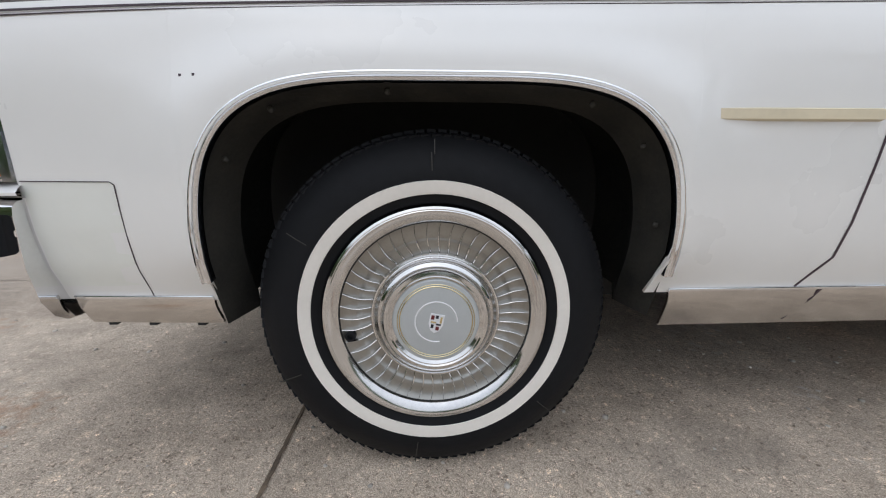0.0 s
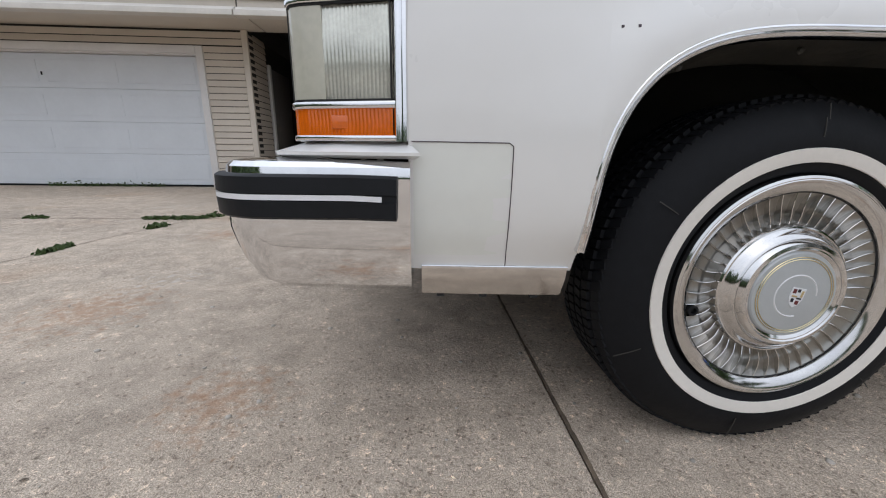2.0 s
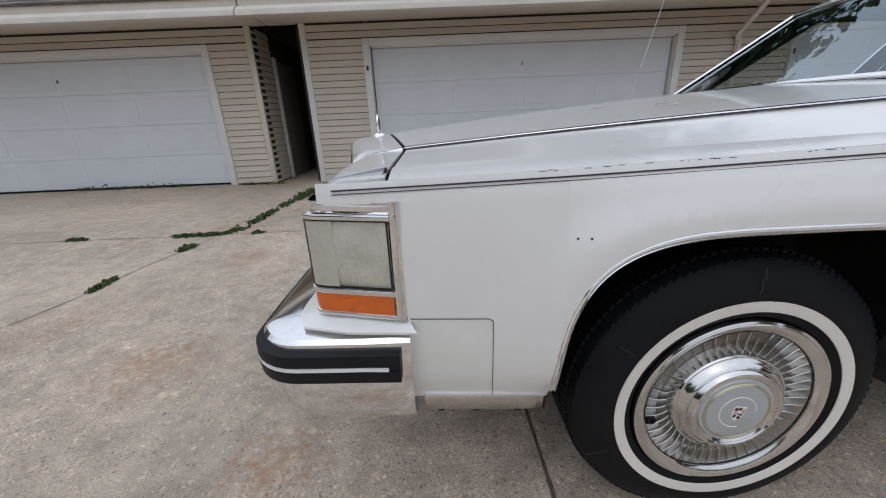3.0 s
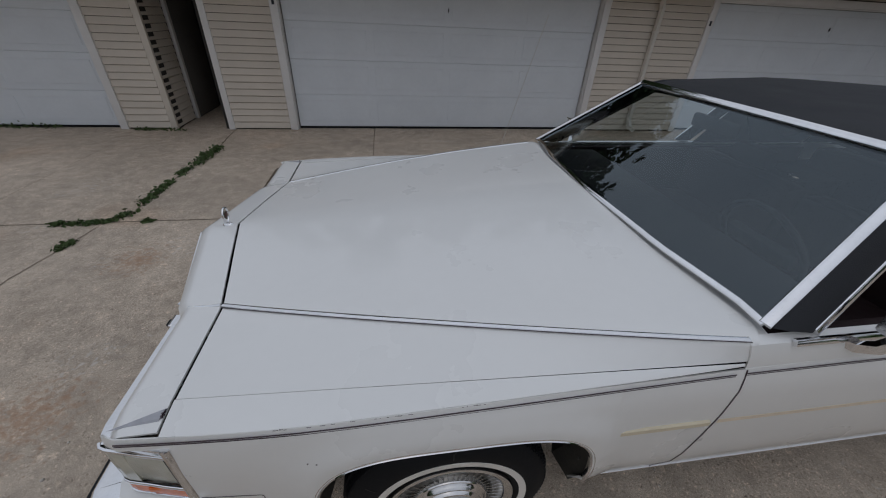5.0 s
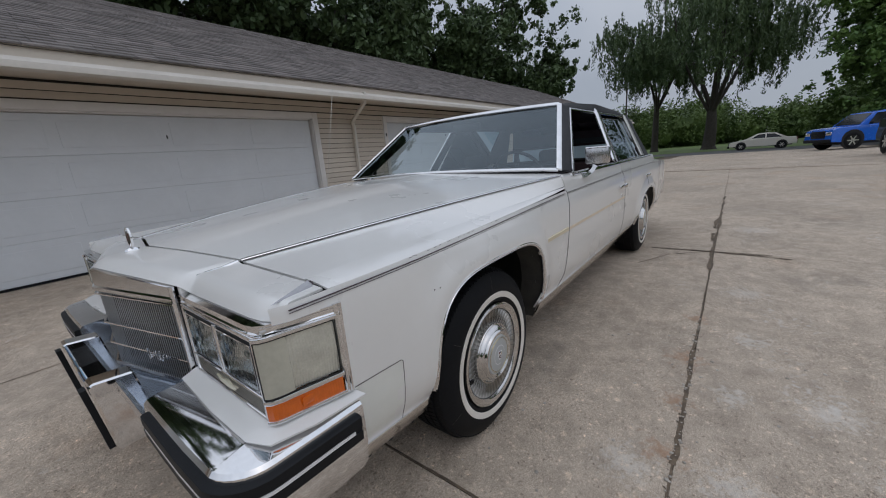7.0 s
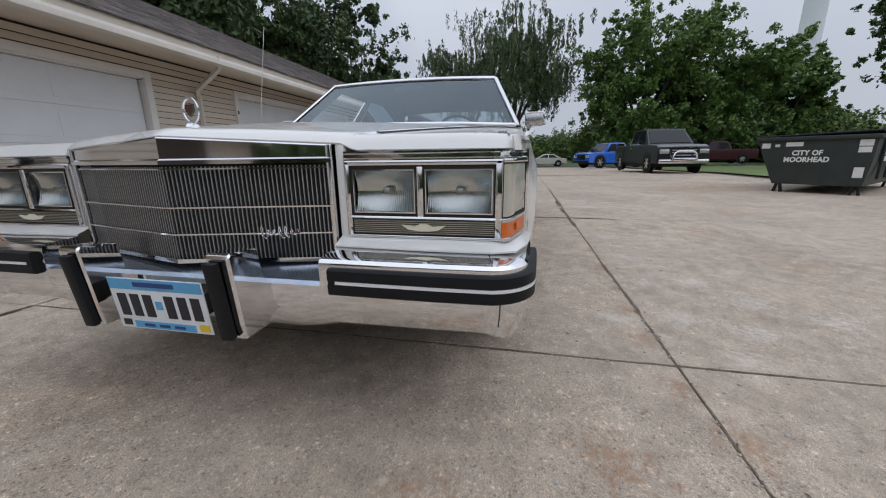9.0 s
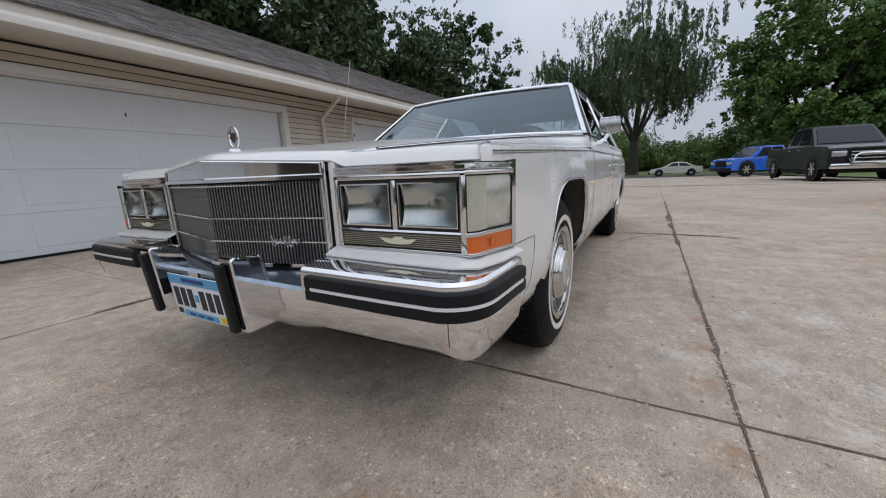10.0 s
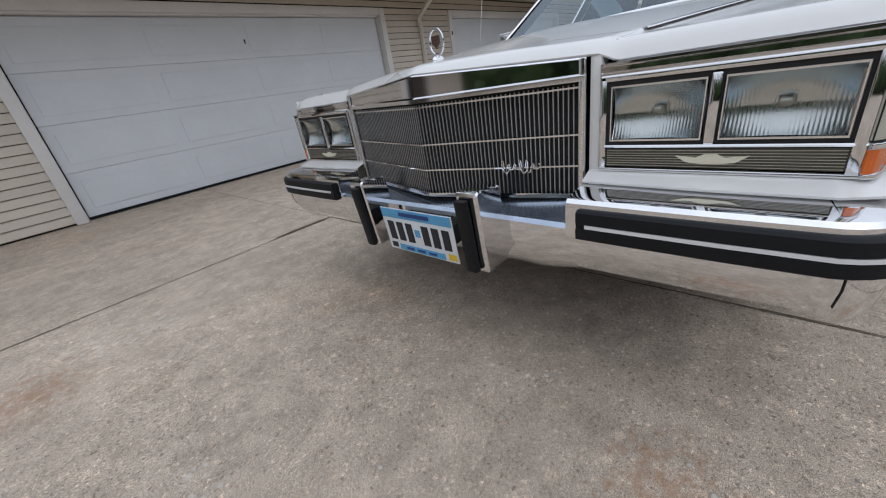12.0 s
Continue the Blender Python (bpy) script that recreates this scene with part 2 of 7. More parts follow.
M = {}
M["paint"] = mat("white_paint", (0.77, 0.76, 0.735), 0.28, var=0.02, scale=2.5, coat=0.7)
M["chrome"] = mat("chrome", (0.78, 0.78, 0.79), 0.06, 1.0, var=0.06, scale=12)
M["worn_chrome"] = mat("worn_chrome", (0.66, 0.63, 0.6), 0.14, 1.0, var=0.12, scale=9, bump=0.03, bscale=25)
# rougher chrome whose base colour carries the shelf's blue reflection
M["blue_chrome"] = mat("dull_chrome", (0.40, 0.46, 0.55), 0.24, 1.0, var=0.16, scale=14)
M["wheel_chrome"] = mat("wheel_chrome", (0.66, 0.65, 0.64), 0.10, 1.0, var=0.08, scale=18)
M["bar_grey"] = mat("grille_bar_metal", (0.55, 0.56, 0.57), 0.3, 0.9, var=0.1, scale=30)
M["mirror_metal"] = mat("mirror_housing_metal", (0.60, 0.60, 0.61), 0.26, 1.0, var=0.1, scale=16)
M["satin"] = mat("satin_metal", (0.62, 0.6, 0.56), 0.32, 1.0, var=0.08, scale=20)
M["rubber"] = mat("black_rubber", (0.009, 0.010, 0.012), 0.5, spec=0.22, var=0.25, scale=10, bump=0.08, bscale=120)
M["tyre"] = mat("tyre_rubber", (0.007, 0.0075, 0.009), 0.6, spec=0.18, var=0.3, scale=7, bump=0.12, bscale=90)
M["whitewall"] = mat("whitewall", (0.74, 0.7, 0.64), 0.6, var=0.06, scale=12)
M["black"] = mat("flat_black", (0.014, 0.014, 0.014), 0.8, var=0.3, scale=6, bump=0.1)
M["liner"] = mat("wheel_liner", (0.016, 0.016, 0.015), 0.6, scale=16, second=(0.046, 0.043, 0.036), bump=0.6, bscale=40)
M["vinyl"] = mat("vinyl_roof", (0.015, 0.016, 0.02), 0.55, spec=0.35, var=0.12, scale=5, bump=0.25, bscale=260)
M["strip"] = mat("white_strip", (0.75, 0.75, 0.76), 0.4, var=0.04, scale=20)
M["tan"] = mat("tan_moulding", (0.66, 0.58, 0.42), 0.5, var=0.08, scale=10)
M["tan_stain"] = mat("tan_glue_residue", (0.70, 0.60, 0.46), 0.6, var=0.12, scale=9)
M["amber"] = mat("amber_lens", (0.66, 0.125, 0.003), 0.15, var=0.12, scale=60, coat=0.6)
M["reflector"] = mat("lamp_reflector", (0.84, 0.85, 0.86), 0.17, 1.0, var=0.05, scale=30)
M["wedge_lens"] = mat("grey_wedge_lens", (0.36, 0.36, 0.38), 0.22, 0.3, var=0.1, scale=60, coat=0.4)
M["panel_paint"] = mat("extension_paint", (0.74, 0.745, 0.695), 0.34, var=0.03, scale=4, coat=0.4)
M["clear_lens"] = glass("clear_lens", (0.80, 0.81, 0.79), 1.45)
M["frost"] = mat("plain_lens", (0.50, 0.485, 0.40), 0.16, var=0.12, scale=10, coat=0.5)
M["flutes"] = mat("fluted_lens", (0.60, 0.60, 0.53), 0.14, 0.45, var=0.2, scale=22, coat=0.4)
M["olive"] = mat("smoked_mesh", (0.075, 0.07, 0.045), 0.4, var=0.2, scale=40)
M["gold"] = mat("gold_emblem", (0.72, 0.62, 0.38), 0.25, 1.0)
M["wing"] = mat("pale_gold_emblem", (0.80, 0.76, 0.60), 0.35, 0.3, var=0.05)
M["wheel_dish"] = mat("wheel_dish_metal", (0.34, 0.33, 0.305), 0.30, 1.0, var=0.12, scale=25)
M["wheel_disc"] = mat("grey_centre_disc", (0.46, 0.48, 0.485), 0.35, 0.25, var=0.04, scale=30)
M["red"] = mat("emblem_red", (0.12, 0.012, 0.015), 0.4)
M["pin"] = mat("pinstripe", (0.05, 0.03, 0.04), 0.4)
M["glass"] = glass("tinted_glass", (0.66, 0.73, 0.74), 1.85)
M["dark_glass"] = glass("dark_glass", (0.25, 0.28, 0.29), 1.6)
M["maroon"] = mat("maroon_cloth", (0.016, 0.005, 0.006), 0.85, var=0.25, scale=30, bump=0.2)
M["dash"] = mat("dash_vinyl", (0.03, 0.027, 0.03), 0.7, var=0.15, scale=20)
# near-black wall core: its colour draws the shadow lines under the siding laps
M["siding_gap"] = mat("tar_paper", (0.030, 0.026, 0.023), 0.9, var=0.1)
M["siding"] = mat("vinyl_siding", (0.58, 0.515, 0.435), 0.6, var=0.05, scale=3, obj=0.05)
M["trim"] = mat("white_trim", (0.70, 0.68, 0.66), 0.5, var=0.05, scale=4, bump=0.05)
M["trim_beige"] = mat("beige_trim", (0.62, 0.56, 0.48), 0.55, var=0.05, scale=4)
M["gutter"] = mat("gutter_metal", (0.64, 0.60, 0.54), 0.45, var=0.08, scale=3)
M["gdoor"] = mat("garage_door_enamel", (0.66, 0.69, 0.72), 0.5, var=0.04, scale=2.0, bump=0.05, bscale=120)
M["brown_door"] = mat("brown_door_enamel", (0.055, 0.042, 0.036), 0.5, var=0.1, scale=3)
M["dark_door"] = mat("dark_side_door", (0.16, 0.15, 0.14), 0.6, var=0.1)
M["shingle"] = mat("asphalt_shingle", (0.085, 0.075, 0.072), 0.9, var=0.3, scale=5, bump=0.5, bscale=60)
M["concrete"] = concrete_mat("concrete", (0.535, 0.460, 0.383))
M["joint"] = mat("joint_dirt", (0.045, 0.035, 0.026), 0.95, scale=24, second=(0.21, 0.155, 0.105), bump=0.4)
M["grass"] = mat("lawn", (0.07, 0.12, 0.028), 0.9, scale=0.4, second=(0.15, 0.20, 0.055), bump=0.6, bscale=20)
M["asphalt"] = mat("asphalt", (0.10, 0.10, 0.10), 0.9, var=0.2, scale=3, bump=0.3)
M["leaf"] = mat("leaves", (0.035, 0.09, 0.015), 0.55, scale=0.6, second=(0.16, 0.26, 0.055))
M["leaf_dark"] = mat("willow_leaves", (0.028, 0.058, 0.018), 0.6, scale=0.7, second=(0.10, 0.15, 0.05))
M["leaf_light"] = mat("shrub_leaves", (0.036, 0.072, 0.016), 0.7, scale=0.3, second=(0.17, 0.24, 0.065))
M["bark"] = mat("bark", (0.055, 0.047, 0.04), 0.9, var=0.35, scale=5, bump=0.6, bscale=12)
M["weed"] = mat("weeds", (0.035, 0.07, 0.015), 0.8, scale=20, second=(0.07, 0.10, 0.03))
M["dumpster"] = mat("dumpster_green", (0.022, 0.030, 0.026), 0.5, var=0.3, scale=3, bump=0.1)
M["blue"] = mat("blue_paint", (0.01, 0.12, 0.62), 0.25, coat=0.8, var=0.05)
M["dark_paint"] = mat("dark_blue_paint", (0.006, 0.008, 0.012), 0.3, coat=0.5, spec=0.4, var=0.05)
M["silver"] = mat("champagne_paint", (0.55, 0.52, 0.45), 0.3, 0.3, coat=0.6, var=0.04)
M["redpaint"] = mat("red_paint", (0.05, 0.008, 0.012), 0.35, spec=0.3, coat=0.15, var=0.05)
M["tower"] = mat("tower_white", (0.72, 0.75, 0.80), 0.6, var=0.05, scale=0.2)
M["plate"] = mat("plate_white", (0.75, 0.78, 0.80), 0.4, var=0.03, scale=30)
M["plate_blue"] = mat("plate_blue", (0.10, 0.36, 0.62), 0.4, var=0.1, scale=25)
M["plate_ink"] = mat("dark_blue_ink", (0.015, 0.05, 0.20), 0.5)
M["ink"] = mat("black_ink", (0.012, 0.012, 0.02), 0.5)
M["paper"] = mat("white_sticker", (0.72, 0.72, 0.70), 0.6, var=0.1, scale=10)
M["yellow"] = mat("yellow_sticker", (0.75, 0.50, 0.03), 0.5)
M["pebble"] = mat("pebble", (0.44, 0.40, 0.35), 0.9, var=0.3, scale=30, obj=0.3)


# ---- mesh helpers ----
def mesh_of(name, verts, faces, material, sharp=35, merge=True):
    bm = bmesh.new()
    vs = [bm.verts.new(v) for v in verts]
    for f in faces:
        if len(set(f)) > 2:
            try:
                bm.faces.new([vs[i] for i in f])
            except ValueError:
                pass
    return finish(name, bm, material, sharp, merge)


def finish(name, bm, material, sharp=35, merge=True):
    if merge:
        bmesh.ops.remove_doubles(bm, verts=bm.verts, dist=1e-5)
    bmesh.ops.recalc_face_normals(bm, faces=bm.faces)
    me = bpy.data.meshes.new(name)
    bm.edges.index_update()
    rim = [e.index for e in bm.edges if e.is_boundary]
    bm.to_mesh(me)
    bm.free()
    me.materials.append(material)
    me.polygons.foreach_set("use_smooth", [True] * len(me.polygons))
    me.set_sharp_from_angle(angle=radians(sharp))
    for i in rim:
        me.edges[i].use_edge_sharp = True
    return me


def part(name, me, parent=None, label="", at=None):
    ob = new(name, me)
    if parent is not None:
        ob.parent = parent
    if at is not None:
        ob.matrix_basis = at
    if label:
        tagged(ob, label)
    return ob


def empty(name, label, category, x=0, y=0, z=0, rz=0, group="", kind=""):
    ob = new(name)
    ob.matrix_basis = pose(x, y, z, 0, 0, rz)
    return tagged(ob, label, category, group, kind)


def box(c, s, bevel=0.0, seg=2):
    """A bmesh box with centre c and size s."""
    bm = bmesh.new()
    bmesh.ops.create_cube(bm, size=1, matrix=Matrix.Translation(c) @ Matrix.Diagonal((*s, 1)))
    if bevel:
        bmesh.ops.bevel(bm, geom=bm.edges[:], offset=bevel, segments=seg, affect="EDGES", profile=0.5)
    return bm


def boxp(name, c, s, material, parent, bevel=0.0, label="", at=None):
    return part(name, finish(name, box(c, s, bevel), material), parent, label, at)


def joined(bms):
    """Several bmeshes as one."""
    out = bmesh.new()
    for b in bms:
        me = bpy.data.meshes.new("tmp")
        b.to_mesh(me)
        b.free()
        out.from_mesh(me)
        bpy.data.meshes.remove(me)
    return out


def lathe(prof, n=64, close=False):
    """Turned about the y axis from (radius, y)."""
    verts, faces, k = [], [], len(prof)
    for i in range(n):
        a = 2 * math.pi * i / n
        verts += [(r * math.cos(a), y, r * math.sin(a)) for r, y in prof]
    for i in range(n):
        for j in range(k if close else k - 1):
            faces.append((i * k + j, i * k + (j + 1) % k, ((i + 1) % n) * k + (j + 1) % k, ((i + 1) % n) * k + j))
    return verts, faces


def grid(rows):
    """Vertices and faces of a grid from rows of points."""
    k = len(rows[0])
    verts = [p for r in rows for p in r]
    faces = [(i * k + j, i * k + j + 1, (i + 1) * k + j + 1, (i + 1) * k + j) for i in range(len(rows) - 1) for j in range(k - 1)]
    return verts, faces


def sweep(pts, prof, hint, closed=False):
    """A closed profile of (side, out) pairs carried along pts; hint is the outward direction, one or one a point."""
    pts = [Vector(p) for p in pts]
    n, k, rows = len(pts), len(prof), []
    for i, p in enumerate(pts):
        a = pts[(i - 1) % n] if closed or i else pts[0]
        b = pts[(i + 1) % n] if closed or i < n - 1 else pts[-1]
        t = (b - a).normalized()
        h = Vector(hint[i]) if isinstance(hint[0], (tuple, list, Vector)) else Vector(hint)
        side = t.cross(h).normalized()
        out = side.cross(t).normalized()
        rows.append([tuple(p + side * u + out * v) for u, v in prof])
    verts = [p for r in rows for p in r]
    m = n if closed else n - 1
    faces = [(i * k + j, i * k + (j + 1) % k, ((i + 1) % n) * k + (j + 1) % k, ((i + 1) % n) * k + j) for i in range(m) for j in range(k)]
    if not closed:
        faces += [tuple(range(k)), tuple((n - 1) * k + j for j in range(k))]
    return verts, faces


def rect(w, h, r=0.0):
    """A rectangle profile w wide and h high standing on its middle line, with clipped corners."""
    a, b = w / 2, h
    if not r:
        return [(-a, 0), (a, 0), (a, b), (-a, b)]
    return [(-a, 0), (a, 0), (a, b - r), (a - r * 0.3, b - r * 0.3), (a - r, b), (-a + r, b), (-a + r * 0.3, b - r * 0.3), (-a, b - r)]


def extrude(poly, axis, a, b):
    """A flat polygon of (u, v) pushed from a to b along axis 0, 1 or 2."""
    def p3(u, v, w):
        q = [u, v]
        q.insert(axis, w)
        return tuple(q)
    n = len(poly)
    verts = [p3(u, v, a) for u, v in poly] + [p3(u, v, b) for u, v in poly]
    faces = [tuple(range(n)), tuple(range(n, 2 * n))] + [(i, (i + 1) % n, n + (i + 1) % n, n + i) for i in range(n)]
    return verts, faces


def lerp(a, b, f):
    return a + (b - a) * f


def table(x, xs, ys):
    return float(np.interp(x, xs, ys))


def thick(ob, d, off=0.0):
    md = ob.modifiers.new("thickness", "SOLIDIFY")
    md.thickness, md.offset = d, off
    return ob


# ---- ground ----
slab_x0, slab_y0, slab_w, slab_d = -0.345, -1.56, 3.57, 3.37


def land_z(x):
    """The lot falls gently away towards the street."""
    return -0.017 * max(0.0, x - 15.0) if x < 46 else -0.527


def sheet(name, xs, ys, dz, material, label, category):
    v, f = grid([[(x, y, land_z(x) + dz) for y in ys] for x in xs])
    return tagged(new(name, mesh_of(name, v, f, material)), label, category, kind="structure")


sheet("ground", [-900, -20, 15, 31, 46, 900], [-900, 900], -0.03, M["joint"], "bare dark earth under the paving and lawns", "ground")
sheet("lawn", [46.5, 60, 900], [-900, 900], 0.02, M["grass"], "mown green lawn beyond the street", "lawn")
sheet("verge", [11.6, 15, 31, 36], [-90, -8.9], 0.03, M["grass"], "green grass strip beside the concrete lot", "lawn")
sheet("verge_north", [28.0, 31, 36], [3.0, 90], 0.03, M["grass"], "green grass strip beyond the garage row", "lawn")
sheet("street", [36.0, 46, 46.5], [-200, 200], 0.0, M["asphalt"], "grey asphalt street at the end of the lot", "road")
pavement = empty("pavement", "broom-finished concrete slabs with dark open joints", "pavement", kind="structure")
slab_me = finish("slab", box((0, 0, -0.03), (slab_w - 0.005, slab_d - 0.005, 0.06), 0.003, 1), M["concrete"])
for i in range(-6, 10):
    for j in range(-6, 4):
        cx, cy = slab_x0 + (i + 0.5) * slab_w, slab_y0 + (j + 0.5) * slab_d
        if cy > 5.0 and cx > -2.0:
            continue
        if cx > 12 and cy < -9.5 or cx > 27 and cy > 3:
            continue
        fall = 0.974 if cx > 15 else 0.0
        part("slab", slab_me, pavement, at=pose(cx, cy, land_z(cx), 0, fall, 0))


# ---- the white saloon car ----
car = empty("car", "white vintage luxury saloon with black vinyl roof on concrete", "car")


def side_y(x, z):
    """Half-width of the body side at a height."""
    base = table(z, [0.25, 0.36, 0.40, 0.45, 0.52, 0.62, 0.74, 0.84, 0.875, 0.90, 0.93], [0.895, 0.920, 0.931, 0.950, 0.961, 0.966, 0.968, 0.962, 0.952, 0.944, 0.93])
    base -= 0.035 * max(0.0, (-0.35 - x) / 0.5) ** 1.5
    base -= 0.05 * max(0.0, (x - 3.3) / 1.3) ** 2
    return base


ARCH = {"front": (0.014, 0.414, 0.325, 0.432, 4.0), "rear": (3.086, 0.43, 0.325, 0.345, 2.6)}


def arch_z(x, key):
    c, a, zb, h, n = ARCH[key]
    u = abs(x - c) / a
    return zb + h * (1 - u ** n) ** (1 / n) if u < 1 else 0.0


def peak_z(x):
    return table(x, [-0.83, 0.80, 2.2, 3.4, 4.5], [0.857, 0.905, 0.915, 0.91, 0.86])


def flare(x, z):
    """Outward swell round the wheel openings."""
    out = 0.0
    for c, a, zb, h, n in ARCH.values():
        u, v = abs(x - c) / (a + 0.02), max(0.0, z - zb) / (h + 0.02)
        d = (u ** n + v ** n) ** (1 / n) - 1
        out = max(out, 0.022 * math.exp(-(max(0, d) / 0.13) ** 2))
    return out * max(0.0, min(1.0, (z - 0.392) / 0.07))


def column_xs(x0, x1):
    xs = set(np.linspace(x0, x1, max(2, int((x1 - x0) / 0.06) + 2)).round(5))
    for c, a, *_ in ARCH.values():
        for k in range(49):
            x = c + a * math.sin(math.pi * (k / 48 - 0.5))
            if x0 < x < x1:
                xs.add(round(x, 5))
    return sorted(xs)


def gap_slant(x, z):
    """The front door's leading gap leans forward towards the sill."""
    w = max(0.0, 1 - abs(x - 0.775) / 0.5)
    return x + w * (0.125 * (z - 0.66) - 0.5 * max(0.0, 0.454 - z))


def side_panel(x0, x1, s, n=15, bottom=0.382):
    rows = []
    for x in column_xs(x0, x1):
        zb = bottom
        for key in ARCH:
            zb = max(zb, arch_z(x, key))
        zt = peak_z(x)
        row = []
        for k in range(n + 1):
            z = lerp(zb, zt, k / n)
            xx = gap_slant(x, z)
            row.append((xx, s * (side_y(xx, z) + flare(x, z)), z))
        rows.append(row)
    return rows


for s in (-1, 1):
    for nm, x0, x1, lab in (("front_fender", -0.685, 0.7735, ""), ("front_door", 0.7765, 2.0765, ""), ("rear_door", 2.0795, 3.0215, ""), ("rear_quarter", 3.0245, 4.5, "")):
        rows = side_panel(x0, x1, s)
        v, f = grid(rows)
        ob = thick(part(nm, mesh_of(nm, v, f, M["paint"], 40), car, lab), 0.006)
        # dark pinstripe and chrome sill strip
        if nm == "front_fender":
            pin = [(x, s * (side_y(x, peak_z(x) - 0.012) + flare(x, peak_z(x) - 0.012) + 0.0042), peak_z(x) - 0.012) for x in np.linspace(-0.80, x1 - 0.002, 20)]
        else:
            pin = [(x, s * (side_y(x, peak_z(x) - 0.012) + flare(x, peak_z(x) - 0.012) + 0.0042), peak_z(x) - 0.012) for x in np.linspace(x0 + 0.03, x1, 14)]
        for dz, w in ((0.0, 0.0026), (-0.0065, 0.0012)):
            v, f = sweep([(x, y, z + dz) for x, y, z in pin], rect(w, 0.002), (0, s, 0))
            part("pinstripe", mesh_of("pinstripe", v, f, M["pin"]), ob)
    # rocker mouldings
    for nm, x0, x1, zlow in (("rocker_moulding", 0.452, 2.60, 0.295), ("front_lower_moulding", -0.665, -0.408, 0.328), ("rear_lower_moulding", 3.54, 4.4, 0.32)):
        rows = [[(x + (0.02 if x < 0.5 and x > 0.4 else 0) * (0.39 - z) / 0.1, s * (side_y(x, z) + 0.004 - 0.35 * max(0, 0.365 - z) + 0.003 * math.sin((z - 0.285) / 0.1 * math.pi)), z) for z in np.linspace(zlow, 0.385, 7)] for x in np.linspace(x0, x1, 16)]
        v, f = grid(rows)
        thick(part(nm, mesh_of(nm, v, f, M["worn_chrome"]), car, "brushed bright sill moulding with scuffs"), 0.006)
        edge = [(x, s * (side_y(x, 0.385) + 0.003), 0.387) for x in np.linspace(x0, x1, 10)]
        v, f = sweep(edge, rect(0.007, 0.007, 0.002), (0, s, 0))
        part("moulding_edge", mesh_of("moulding_edge", v, f, M["chrome"]), car)
    for x in (-0.63, -0.55, -0.455):
        boxp("moulding_clip", (x, s * (side_y(x, 0.33) - 0.012), 0.326), (0.014, 0.012, 0.012), M["black"], car)
    # wheel opening mouldings and liners
    for key in ARCH:
        c, a, zb, h, n = ARCH[key]
        pts, hints = [], []
        for k in range(61):
            th = math.pi * k / 60
            cx, sx = math.cos(th), math.sin(th)
            x = c + a * math.copysign(abs(cx) ** (2 / n), cx)
            z = zb + h * abs(sx) ** (2 / n)
            pts.append((x, s * (side_y(x, z) + 0.020 if z > 0.42 else s * 0 + side_y(x, z) + 0.012 + 0.008 * (z - 0.325) / 0.1), z))
        pts = [(x, y if abs(y) > 0.5 and y * s > 0 else s * abs(y), z) for x, y, z in pts]
        v, f = sweep([p for p in pts if p[2] > 0.338], [(-0.009, -0.012), (0.009, -0.012), (0.009, 0.000), (0.0075, 0.004), (0.004, 0.006), (0.002, 0.003), (-0.002, 0.003), (-0.004, 0.006), (-0.0075, 0.004), (-0.009, 0.001)], (0, s, 0))
        part("wheel_arch_moulding", mesh_of("wheel_arch_moulding", v, f, M["chrome"]), car, "slim bright wheel opening moulding")
        rows = []
        for x, y, z in pts:
            row = []
            for d, g in ((0.0, 0.0), (0.03, 0.006), (0.10, 0.02), (0.22, -0.04), (0.42, -0.05)):
                kx, kz = (x - c) * (1 - g / a), zb + (z - zb) * (1 - g / h)
                row.append((c + kx, y - s * (0.012 + d), kz))
            rows.append(row)
        v, f = grid(rows)
        part("wheel_liner", mesh_of("wheel_liner", v, f, M["liner"]), car, "dusty black inner wheel liner")
        for x, y, z in pts[4:58:9]:
            v, f = lathe([(0.0, -0.004), (0.004, -0.003), (0.006, 0.0)], 10)
            part("liner_clip", mesh_of("liner_clip", v, f, M["liner"]), car, at=pose(c + (x - c) * 0.965, y - s * 0.045, zb + (z - zb) * 0.965))
        boxp("wheel_well", (c, s * 0.50, 0.54), (0.98, 0.03, 0.60), M["black"], car)
        boxp("wheel_well_top", (c, s * 0.71, 0.838), (0.76, 0.42, 0.01), M["black"], car)
